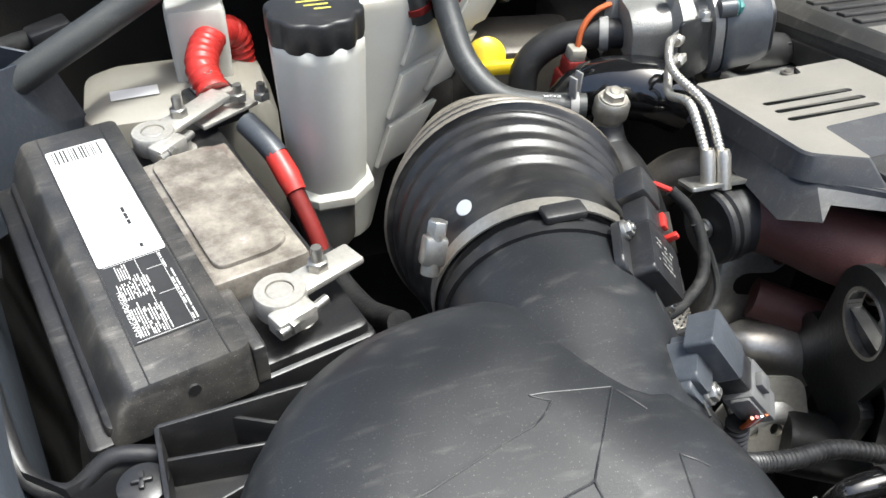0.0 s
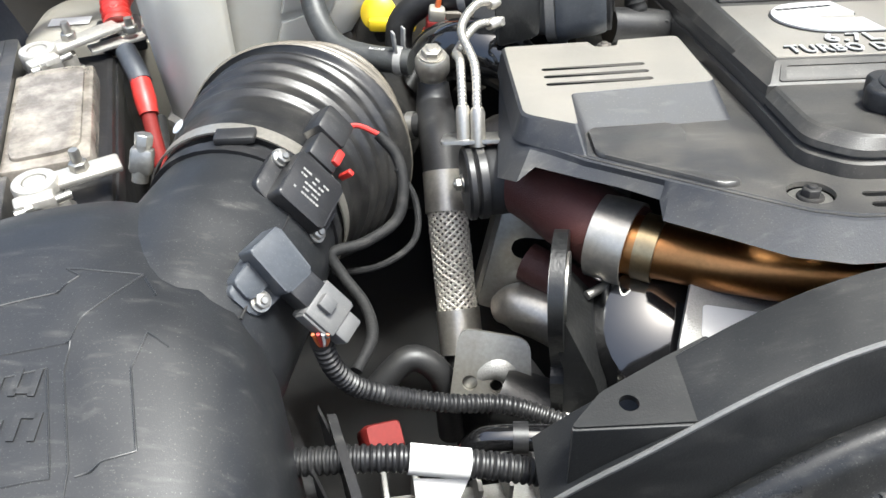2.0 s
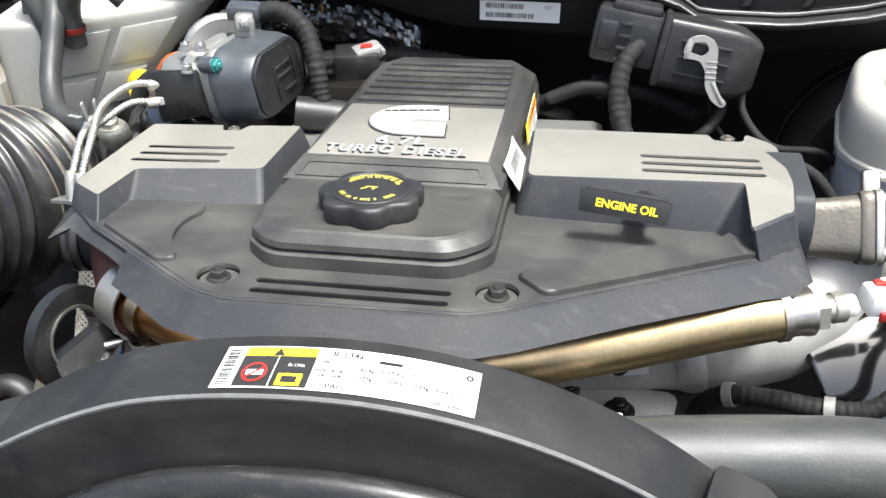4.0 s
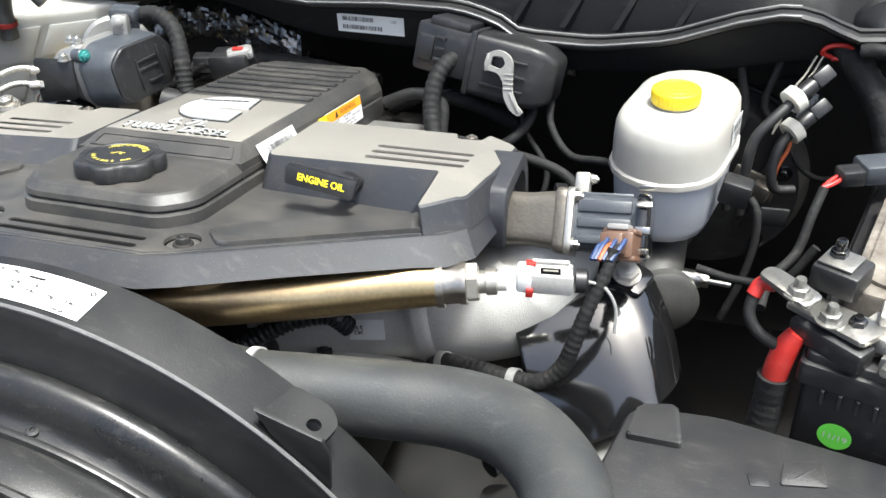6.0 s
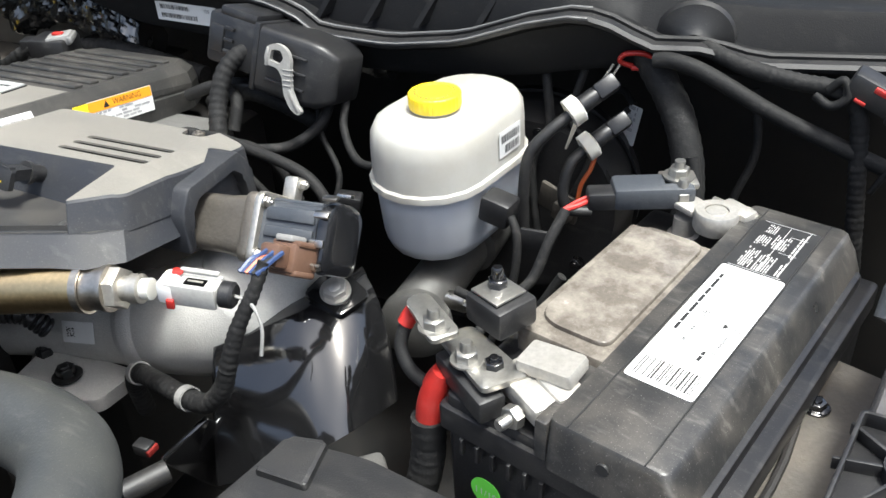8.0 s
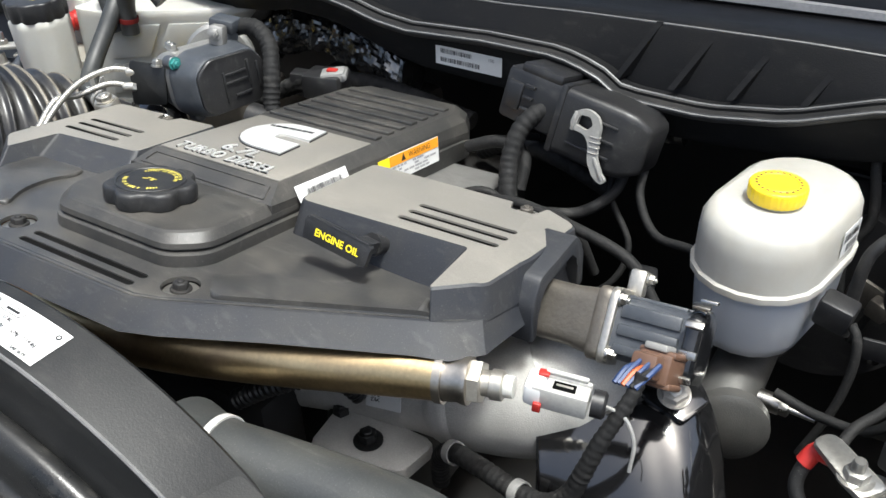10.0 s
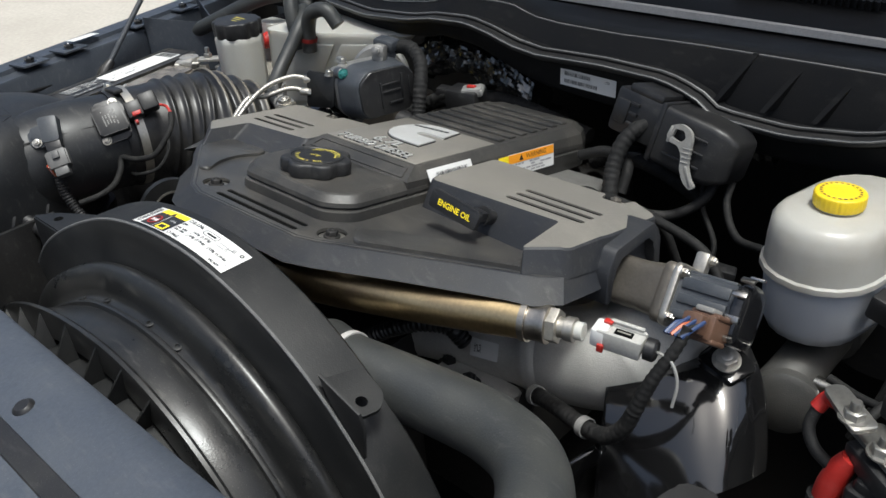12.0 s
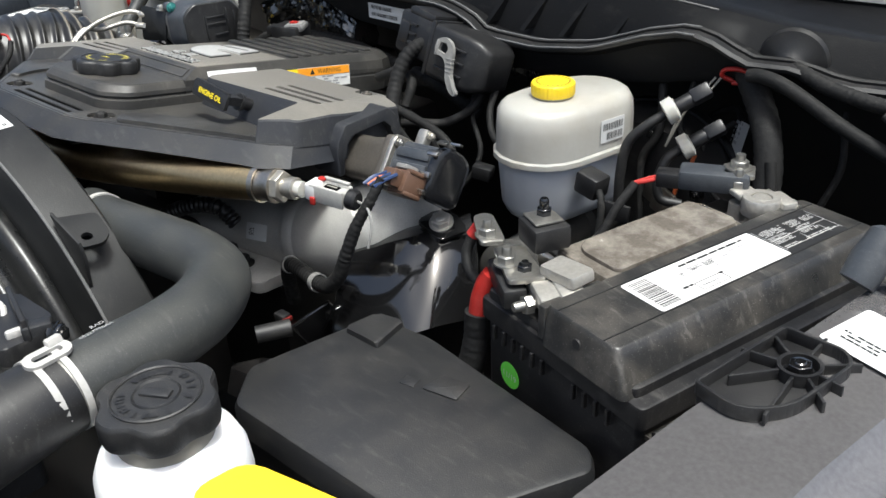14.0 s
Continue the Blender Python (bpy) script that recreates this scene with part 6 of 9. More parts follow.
part("collar", at(box(0.008, 0.074, 0.072, 0.003), -0.036, 0, 0), BLACK, md)
LEVER_OUT = rounded([(-0.017, 0.01), (-0.015, 0.028), (-0.002, 0.036), (0.012, 0.032), (0.0185, 0.02), (0.0205, 0.0), (0.024, -0.02), (0.032, -0.036), (0.043, -0.046), (0.038, -0.053), (0.026, -0.047), (0.015, -0.03), (0.0105, -0.008), (0.002, 0.003), (-0.012, 0.002)], 0.006, 3)
lever_plate = plate_with_holes(LEVER_OUT, [rounded([(-0.0095, 0.01), (-0.008, 0.025), (0.004, 0.0275), (0.0095, 0.018), (0.004, 0.008)], 0.003, 3)], -0.0025, 0.0025)
lever_bm = join(lever_plate, *[at(box(0.011, 0.0016, 0.0065, 0.0005), 0.0155 + 0.001 * k, 0.004 - 0.007 * k, 0, 0, 0, 12) for k in range(4)], at(box(0.004, 0.026, 0.007, 0.001), -0.013, 0.014, 0), at(box(0.004, 0.03, 0.007, 0.001), 0.0295, -0.034, 0, 0, 0, 32))
lever_bm.transform(Matrix.Diagonal((0.92, 0.74, 1.0, 1.0)))
part("lever", at(lever_bm, 0, -0.044, -0.002, 90, 0, 0), LEVER, md, "pale grey locking lever")
for i in range(4):
    part("rib", at(box(0.012, 0.004, 0.004, 0.001), -0.075, -0.032, 0.018 - 0.012 * i), BLACK, md)
for i in range(3):
    part("rib", at(box(0.05, 0.003, 0.003, 0.001), 0.006, -0.037, 0.014 - 0.016 * i), BLACK, md)
wc = thing("corrugated_conduit", "black taped wiring conduit beside the bulkhead connector", "conduit", pose(0.14, 0.4, 1.2), "conduits")
part("conduit", tube([(0.178, 0.44, 1.262), (0.152, 0.425, 1.262), (0.134, 0.405, 1.245), (0.131, 0.385, 1.215), (0.14, 0.365, 1.185), (0.152, 0.35, 1.15)], [0.008, 0.009, 0.0095, 0.0095, 0.0095, 0.0095], 14, 8, rib=0.0007, pitch=0.008), TAPE, wc, world=True)

# Driver's fender edge and the ribbed bracket on it.
fe = thing("fender_edge", "dark metallic painted fender edge", "fender", pose(0.85, 0.0, 1.2), kind="structure")
rows = []
for y, xi, zi in ((-0.46, 0.7, 1.19), (-0.2, 0.715, 1.212), (0.0, 0.745, 1.218), (0.25, 0.795, 1.224), (0.5, 0.85, 1.235), (0.75, 0.9, 1.25)):
    rows.append([(xi + dx, y, zi + dz) for dx, dz in ((0.0, -0.12), (0.0, -0.006), (0.004, 0.0), (0.05, 0.004), (0.085, 0.003), (0.095, -0.006), (0.12, -0.008), (0.16, 0.004), (0.24, 0.012), (0.3, -0.02), (0.3, -0.12))])
part("panel", loft(rows), FENDER, fe, world=True)
rb = thing("ribbed_bracket", "black plastic ribbed bracket with a hexagon bolt on the fender", "bracket", pose(0.7795, 0.058, 1.222, 0, -2, -12) @ Matrix.Diagonal((0.8, 0.84, 0.72, 1)))
OUT = rounded([(-0.03, -0.055), (0.012, -0.06), (0.034, -0.03), (0.034, 0.045), (0.02, 0.058), (-0.03, 0.054)], [0.003, 0.02, 0.016, 0.016, 0.016, 0.003], 5)
part("base", prism(OUT, -0.012, 0.0, 0.002), BLACK, rb)
part("rim", join(*[at(box((Vector(a) - Vector(b)).length + 0.002, 0.003, 0.014, 0.0008), (a[0] + b[0]) / 2, (a[1] + b[1]) / 2, 0.006, 0, 0, math.degrees(math.atan2(b[1] - a[1], b[0] - a[0]))) for a, b in zip(OUT, OUT[1:] + OUT[:1])]), BLACK, rb)
HB = (0.008, 0.018)
part("hub", at(lathe([(0.017, 0), (0.017, 0.012), (0.014, 0.012), (0.014, 0.002), (0.0, 0.002)], 28, False), *HB, 0), BLACK, rb)
for a, l in ((0, 0.02), (50, 0.03), (100, 0.032), (150, 0.032), (195, 0.03), (240, 0.04), (285, 0.055), (325, 0.03)):
    part("rib", at(box(l, 0.0026, 0.011, 0.0006), HB[0] + (0.016 + l / 2) * math.cos(radians(a)), HB[1] + (0.016 + l / 2) * math.sin(radians(a)), 0.005, 0, 0, a), BLACK, rb)
part("bolt", at(bolt_bm(0.0095, 0.009, 1.25), *HB, 0.003), BLACK_STEEL, rb)


# ---- passenger's side: air box, duct, reservoir ----
ab = thing("air_box", "large domed dark grey plastic air filter box", "air box", pose(-0.6, -0.12, 1.1))


def dome_ring(t, z):
    """An outline of the air box at inset t (metres); the top slopes down towards the front."""
    p = [(-0.497, 0.0), (-0.468, -0.07), (-0.455, -0.16), (-0.455, -0.32), (-0.765, -0.32), (-0.757, -0.13), (-0.722, -0.012), (-0.693, 0.028), (-0.652, 0.056), (-0.6, 0.068), (-0.556, 0.068)]
    c = Vector((-0.6, -0.1))
    q = [tuple(Vector(a) + (c - Vector(a)).normalized() * t) for a in p]
    return [(x, y, z - 0.2 * max(0.0, -0.085 - y) * max(0.0, (z - 1.1) / 0.17)) for x, y in rounded(q, 0.03, 4)]


dome = part("dome", loft([dome_ring(0.0, 1.1), dome_ring(0.0, 1.2), dome_ring(0.004, 1.225), dome_ring(0.014, 1.247), dome_ring(0.03, 1.261), dome_ring(0.055, 1.2695), dome_ring(0.09, 1.2735)]), AIRBOX, ab, world=True, smooth=60)
bpy.context.view_layer.update()


def on_dome(x, y, lift=0.0):
    """The point of the dome's skin above (x, y)."""
    o = FRAMES[dome.name].inverted() @ Vector((x, y, 1.5))
    ok, p, n, _ = dome.ray_cast(o, Vector((0, 0, -1)))
    w = FRAMES[dome.name] @ p if ok else Vector((x, y, 1.26))
    return w + (n * lift if ok else Vector())


def dome_line(pts, r=0.0016):
    fine = []
    for a, b in zip(pts, pts[1:]):
        fine += [on_dome(a[0] + (b[0] - a[0]) * i / 10, a[1] + (b[1] - a[1]) * i / 10) for i in range(10)]
    fine.append(on_dome(*pts[-1]))
    return tube(fine, r, 8, 1)


for line in ([(-0.5375, -0.0435), (-0.5665, -0.0875), (-0.599, -0.096), (-0.66, -0.115)], [(-0.5665, -0.0875), (-0.5655, -0.105), (-0.549, -0.16), (-0.545, -0.2)],
             [(-0.5375, -0.0435), (-0.58, -0.04), (-0.571, -0.046), (-0.576, -0.052), (-0.6, -0.06), (-0.64, -0.076), (-0.69, -0.085)], [(-0.545, -0.164), (-0.518, -0.154), (-0.529, -0.11), (-0.525, -0.088), (-0.513, -0.096)],
             [(-0.536, -0.046), (-0.527, -0.06)], [(-0.574, -0.104), (-0.64, -0.124), (-0.648, -0.18), (-0.556, -0.165), (-0.574, -0.104)]):
    part("ridge", dome_line(line, 0.00065), AIRBOX, ab, world=True)
for row, (x0, y0) in enumerate(((-0.577, -0.113), (-0.57, -0.138))):
    for k in range(4):
        x, y = x0 - 0.0175 * k, y0 - 0.0045 * k
        blk = bmesh.new()
        for dx, dy, w, h in ((0, 0, 0.0035, 0.016), (-0.0095, 0, 0.0035, 0.016), (-0.0048, 0.006 if (k + row) % 2 else -0.005, 0.009, 0.0034)):
            q = [on_dome(x + dx + a * w / 2, y + dy + b * h / 2, e) for e in (-0.001, 0.0011) for a, b in ((-1, -1), (1, -1), (1, 1), (-1, 1))]
            vs = [blk.verts.new(p) for p in q]
            for f in ((0, 1, 2, 3), (4, 5, 6, 7), (0, 1, 5, 4), (1, 2, 6, 5), (2, 3, 7, 6), (3, 0, 4, 7)):
                blk.faces.new([vs[m] for m in f])
        part("moulded_mark", blk, AIRBOX, ab, "worn raised moulded mark", world=True)
part("side_wall", loft([[(-0.448, -0.06, 1.16), (-0.442, -0.06, 1.16), (-0.438, -0.06, 0.95), (-0.444, -0.06, 0.95)], [(-0.418, -0.16, 1.17), (-0.412, -0.16, 1.17), (-0.41, -0.16, 0.95), (-0.416, -0.16, 0.95)], [(-0.4, -0.3, 1.16), (-0.394, -0.3, 1.16), (-0.394, -0.3, 0.95), (-0.4, -0.3, 0.95)]]), BLACK, ab, world=True)
for i in range(5):
    y = -0.06 - 0.045 * i
    part("fin", loft([[(-0.452, y, 1.13), (-0.452, y - 0.004, 1.13), (-0.452, y - 0.004, 1.17), (-0.452, y, 1.17)], [(-0.43, y - 0.03, 1.11), (-0.43, y - 0.034, 1.11), (-0.43, y - 0.034, 1.125), (-0.43, y - 0.03, 1.125)]]), BLACK, ab, world=True)
part("lower_box", loft([dome_ring(-0.008, 0.85), dome_ring(-0.008, 1.1)]), BLACK, ab, world=True)
part("outlet_tube", tube([(-0.545, -0.09, 1.195), (-0.537, -0.04, 1.198), (-0.525, 0.02, 1.2), (-0.514, 0.07, 1.2), (-0.509, 0.1, 1.2)], [0.066, 0.07, 0.071, 0.068, 0.066], 44, 6), AIRBOX, ab, world=True, smooth=60)
part("seam", tube([(x + 0.0525, y - 0.008, 1.2 + 0.0455) for x, y in ((-0.515, 0.066), (-0.525, 0.02), (-0.533, -0.02), (-0.538, -0.05))], 0.0009, 6, 6), BLACK_SOFT, ab, "dark moulding seam", world=True)
part("tube_collar", ring_band((-0.5125, 0.082, 1.2), (0.17, 0.98, 0), 0.0665, 0.01, 0.004), BLACK, ab, world=True)

# Ribbed duct from the air box to the turbocharger.
AX = [(-0.512, 0.088, 1.2), (-0.507, 0.12, 1.196), (-0.502, 0.15, 1.19), (-0.496, 0.18, 1.182), (-0.49, 0.205, 1.174), (-0.486, 0.235, 1.168), (-0.481, 0.265, 1.162), (-0.475, 0.295, 1.153), (-0.46, 0.33, 1.135), (-0.42, 0.36, 1.11)]
AR = [0.07, 0.072, 0.079, 0.0865, 0.091, 0.084, 0.074, 0.065, 0.054, 0.051]
duct = thing("ribbed_air_duct", "ribbed black rubber air duct with worn edges", "air duct", pose(-0.5, 0.18, 1.18))
pts = smooth_line(AX, 24)
rad = [AR[min(i // 24, 8)] * (1 - (i % 24) / 24) + AR[min(i // 24 + 1, 9)] * ((i % 24) / 24) for i in range(len(pts))]
run, rows, crests = 0.0, [], []
up = Vector((0, 0, 1))
for i, p in enumerate(pts):
    if i:
        run += (p - pts[i - 1]).length
    t = (pts[min(i + 1, len(pts) - 1)] - pts[max(0, i - 1)]).normalized()
    side = t.cross(up).normalized()
    uu = side.cross(t).normalized()
    w = 0.0
    if 0.045 < run < 0.115:
        ph = ((run - 0.045) / 0.0175) % 1.0
        w = 0.004 * (0.5 + 0.5 * math.cos(2 * math.pi * (ph - 0.5))) ** 3
    elif 0.115 <= run < 0.235:
        ph = ((run - 0.115) / 0.024) % 1.0
        w = 0.0085 * (0.5 + 0.5 * math.cos(2 * math.pi * (ph - 0.5))) ** 1.5
        if abs(ph - 0.5) < 0.04 and (not crests or run - crests[-1][3] > 0.012):
            crests.append((p.copy(), t, rad[i] + 0.0085, run))
    rr = rad[i] + w
    rows.append([p + rr * (math.cos(2 * math.pi * k / 56) * side + math.sin(2 * math.pi * k / 56) * uu) for k in range(56)])
part("duct", loft(rows), BELLOWS, duct, world=True, smooth=60)
WORN_RUBBER = material("worn_dusty_rubber", (0.13, 0.115, 0.092), 0.42, second=(0.05, 0.046, 0.04), blotch=30, grain=90, dust=0.3)
for p, t, r, _ in crests:
    part("worn_crest", along(lathe([(r - 0.0012, -0.0026), (r + 0.0003, -0.0012), (r + 0.0006, 0.0), (r + 0.0003, 0.0012), (r - 0.0012, 0.0026)], 56, False), p, t), WORN_RUBBER, duct, "worn tan crest", world=True)
part("band_clamp", ring_band((-0.5105, 0.098, 1.2), (0.17, 0.98, -0.02), 0.072, 0.012, 0.0013, 64), NICKEL, duct, "steel worm-drive clamp", world=True)
part("clamp_screw", along(join(lathe([(0.006, -0.016), (0.006, 0.012)], 16), at(hexagon(0.0065, 0.008), z=0.012), at(box(0.016, 0.012, 0.02, 0.003))), (-0.582, 0.11, 1.243), (0.25, 0.3, 0.9)), ZINC, duct, "clamp screw", world=True)
part("clamp_clip", along(box(0.028, 0.014, 0.006, 0.002), (-0.506, 0.089, 1.273), (0, 0, 1)), BLACK, duct, world=True)


def sensor(name, label, m, body_mat, plug_mat):
    """A small sensor on a bolted plate with its plug."""
    s = thing(name, label, "sensor", m, "air duct sensors")
    part("plate", prism(rounded([(-0.03, -0.018), (0.012, -0.026), (0.03, -0.02), (0.03, 0.018), (-0.01, 0.026), (-0.03, 0.018)], 0.007), 0, 0.006, 0.002), body_mat, s)
    part("body", prism(rounded(rect(-0.019, -0.02, 0.021, 0.02), 0.004), 0.005, 0.02, 0.002), body_mat, s)
    for x, y in ((-0.024, 0.012), (0.024, -0.015)):
        part("bolt", at(bolt_bm(0.005, 0.004, 1.3), x, y, 0.006), ZINC, s)
    part("print", at(bar_group(0.024, 0.02, 5, 77, 0.6), -0.012, -0.01, 0.0203), GREY_PLASTIC, s)
    return s


s1 = sensor("pressure_sensor", "black pressure sensor bolted on the air tube", frame_of((-0.468, 0.057, 1.243), (0.72, -0.36, 0.6), (0.2, -0.2, -0.75)) @ pose(0, 0, 0, 0, 0, 18), BLACK, BLACK)
part("stem", prism(rounded(rect(-0.02, -0.014, 0.016, 0.014), 0.005), -0.03, 0.001, 0), BLACK, s1)
part("plug", at(join(box(0.024, 0.022, 0.018, 0.003), at(box(0.026, 0.024, 0.022, 0.004), -0.004, 0.022, 0)), -0.002, 0.034, 0.01), BLACK, s1)
part("red_lock", at(join(box(0.006, 0.012, 0.004, 0.001), at(box(0.005, 0.004, 0.012, 0.001), 0.012, -0.004, -0.002)), 0.006, 0.035, 0.02), RED, s1, "red lock")
PLUG_GREY = material("dark_grey_plug", (0.085, 0.085, 0.085), 0.45, second=(0.14, 0.137, 0.13), blotch=20, bump=0.1, dust=0.3)
s2 = thing("temperature_sensor", "blue-grey temperature sensor with a grey plug on the air tube", "sensor", frame_of((-0.468, -0.03, 1.25), (0.62, -0.5, 0.6), (0.5, -0.1, -0.75)), "air duct sensors")
part("flange", prism(rounded([(-0.018, -0.026), (0.006, -0.026), (0.01, -0.004), (0.006, 0.01), (-0.018, 0.012)], 0.006), -0.016, -0.003, 0.002), BLUEGREY, s2)
part("base", prism(rounded([(-0.02, -0.02), (-0.004, -0.022), (0.0, 0.004), (-0.02, 0.006)], 0.004), -0.02, 0.001, 0.0015), BLUEGREY, s2)
part("body", prism(rounded([(-0.026, -0.004), (0.008, -0.008), (0.012, 0.014), (-0.022, 0.02)], 0.003), -0.004, 0.012, 0.0015), BLUEGREY, s2)
part("bolt", at(bolt_bm(0.0052, 0.004, 1.3), 0.001, -0.0165, -0.003), ZINC, s2)
part("socket", at(box(0.018, 0.02, 0.016, 0.002), 0.016, 0.004, 0.003), BLACK, s2)
pgr = part("plug", at(join(box(0.024, 0.025, 0.018, 0.002), at(box(0.01, 0.009, 0.005, 0.001), -0.004, 0.0, 0.0105), at(box(0.012, 0.018, 0.014, 0.002), 0.017, 0, 0)), 0.034, 0.003, 0.003), PLUG_GREY, s2, "grey plug")
for y in (-0.011, 0.013):
    part("plug_rib", at(box(0.022, 0.004, 0.011, 0.001), 0.034, y + 0.002, 0.004), PLUG_GREY, s2)

# Coolant reservoir: a tall white neck with a wide tank behind.
cr = thing("coolant_reservoir", "translucent white coolant tank with a tall neck and black cap", "coolant tank", pose(-0.605, 0.372, 1.08))
def octo(r, z, dx=0, dy=0):
    return [(dx + r * math.cos(radians(22.5 + 45 * i)) , dy + r * math.sin(radians(22.5 + 45 * i)), z) for i in range(8)]
part("neck", loft([octo(0.036, 0.046, 0, 0), octo(0.0385, 0.1), octo(0.041, 0.18), octo(0.041, 0.19), octo(0.034, 0.196)]), TANK, cr, smooth=50)
part("flange", loft([octo(0.04, 0.036), octo(0.043, 0.04), octo(0.043, 0.048), octo(0.038, 0.052)]), TANK, cr, smooth=20)
part("stem", lathe([(0.016, -0.03), (0.022, -0.02), (0.024, 0.042)], 20), TANK, cr)
part("cap", at(fluted_cap(0.041, 10, 0.003, 0.026), z=0.19), BLACK, cr, "black screw cap")
part("cap_print", at(join(at(box(0.026, 0.0025, 0.0003, 0), 0, 0.008), at(box(0.02, 0.0025, 0.0003, 0), 0.002, 0.0), at(box(0.014, 0.0025, 0.0003, 0), 0.006, -0.008)), z=0.2163), FADED_INK, cr)
tank_hi = [(0.03, 0.03), (0.1, 0.04), (0.235, 0.125), (0.262, 0.17), (0.2, 0.22), (0.02, 0.2)]
tank_lo = [(0.018, 0.035), (0.03, 0.035), (0.05, 0.05), (0.058, 0.09), (0.05, 0.16), (0.01, 0.16)]
part("tank", loft([[(x * (1 - i) + u * i, y * (1 - i) + v * i, z) for (x, y), (u, v) in zip(rounded(tank_lo, 0.02, 4), rounded(tank_hi, 0.02, 4))] for i, z in ((0.0, -0.06), (0.1, 0.0), (0.34, 0.06), (0.64, 0.12), (0.95, 0.178), (1.0, 0.188), (0.99, 0.194), (0.95, 0.197))]), TANK, cr)
def tank_face(u, z, lift):
    """A point of the tank's front face: u runs along its upper front edge, z is the height over the tank's origin."""
    k = (z + 0.06) / 0.25
    top, low = Vector((0.1, 0.04)).lerp(Vector((0.235, 0.125)), u), Vector((0.03, 0.035)).lerp(Vector((0.05, 0.05)), u)
    p = low.lerp(top, k ** 1.1)
    return (p.x + 0.5 * lift, p.y - 0.86 * lift, z)


for u0, u1, z0, z1 in ((0.02, 0.46, 0.13, 0.178), (0.54, 0.96, 0.135, 0.178), (0.04, 0.46, 0.075, 0.12), (0.54, 0.94, 0.085, 0.125), (0.1, 0.9, 0.02, 0.065)):
    panel = [[tank_face(u0 + (u1 - u0) * a, z0 + (z1 - z0) * b, l) for a, b in ((0.0, 0.0), (1.0, 0.0), (1.0, 1.0), (0.0, 1.0))] for l in (-0.004, 0.002)]
    panel.append([tank_face(u0 + (u1 - u0) * a, z0 + (z1 - z0) * b, 0.0032) for a, b in ((0.07, 0.1), (0.93, 0.1), (0.93, 0.9), (0.07, 0.9))])
    part("moulded_panel", loft(panel), TANK, cr, smooth=50)

# Coolant hoses behind the cap.
for pts, rr in (([(-0.54, 0.47, 1.345), (-0.533, 0.44, 1.335), (-0.52, 0.425, 1.31), (-0.508, 0.42, 1.275), (-0.5, 0.42, 1.25)], 0.012),
                ([(-0.41, 0.43, 1.3), (-0.43, 0.425, 1.322), (-0.46, 0.42, 1.315), (-0.474, 0.42, 1.29), (-0.478, 0.42, 1.25)], 0.012)):
    ch = thing("coolant_hose", "matte black coolant hose with a spring clamp", "hose", pose(*pts[2]), "coolant hoses")
    part("hose", tube(pts, rr, 16, 7), HOSE, ch, world=True)
    a, b = Vector(pts[-2]), Vector(pts[-1])
    part("spring_clamp", ring_band(tuple(a.lerp(b, 0.5)), tuple((b - a).normalized()), rr + 0.0002, 0.006, 0.0014), RED_DARK, ch, "dark red spring clamp", world=True)
dd = thing("paint_mark", "pale blue round paint mark on the ribbed duct", "sticker", frame_of((-0.556, 0.128, 1.258), (-0.6, -0.2, 0.75), (1, 0, 0)))
part("disc", prism(circle(0, 0, 0.0055, 20), 0, 0.0006, 0), FLUID, dd)


# ---- between the air box and the engine cover ----
BRAID = material("woven_steel_braid", (0.7, 0.67, 0.6), 0.4, metal=0.6, spread=0.5, second=(0.36, 0.33, 0.28), blotch=40, grain=260, bump=0.8, bump_scale=700)
banjo = thing("egr_hose", "black rubber hose with braided steel section and banjo bolt", "hose", pose(-0.37, 0.2, 1.1))
part("union", along(join(lathe([(0.013, 0), (0.0155, 0.004), (0.0155, 0.016), (0.013, 0.02)], 24), lathe([(0.012, -0.02), (0.012, 0.0)], 20)), (-0.371, 0.283, 1.205), (0, -0.15, 1)), NICKEL, banjo, "round steel union", world=True)
part("union_bolt", along(bolt_bm(0.0095, 0.006, 1.2), (-0.371, 0.28, 1.2245), (0, -0.15, 1)), NICKEL, banjo, world=True)
part("rubber_elbow", tube([(-0.371, 0.285, 1.195), (-0.371, 0.272, 1.178), (-0.369, 0.25, 1.172), (-0.367, 0.228, 1.165), (-0.365, 0.205, 1.148)], [0.014, 0.017, 0.0185, 0.0185, 0.0185], 24, 6), RUBBER, banjo, world=True)
part("steel_collar", tube([(-0.365, 0.207, 1.151), (-0.3642, 0.183, 1.1245)], 0.0192, 24, 1), NICKEL, banjo, world=True)
part("braid_core", tube([(-0.3645, 0.187, 1.129), (-0.359, 0.12, 1.056)], 0.0158, 24, 8), BROWN_CAST, banjo, world=True)
b0, b1 = Vector((-0.3645, 0.187, 1.129)), Vector((-0.359, 0.12, 1.056))
bz = (b1 - b0).normalized()
bx = bz.cross(Vector((1, 0, 0))).normalized()
by = bz.cross(bx)
strands = []
for way in (-1, 1):
    for k in range(15):
        strand = []
        for j in range(41):
            a = 2 * math.pi * k / 15 + way * 2.35 * math.pi * j / 40
            r = 0.0164 + 0.0005 * math.cos(15 * way * 2.35 * math.pi * j / 40 + math.pi * k)
            strand.append(b0.lerp(b1, j / 40) + r * (math.cos(a) * bx + math.sin(a) * by))
        strands.append(tube(strand, 0.0013, 5, 1))
braid = part("braided_sleeve", join(*strands), BRAID, banjo, "woven steel braid", world=True)
braid["kind"] = "stuff"
part("steel_collar", tube([(-0.3594, 0.126, 1.062), (-0.357, 0.1, 1.034)], 0.0192, 24, 1), NICKEL, banjo, world=True)
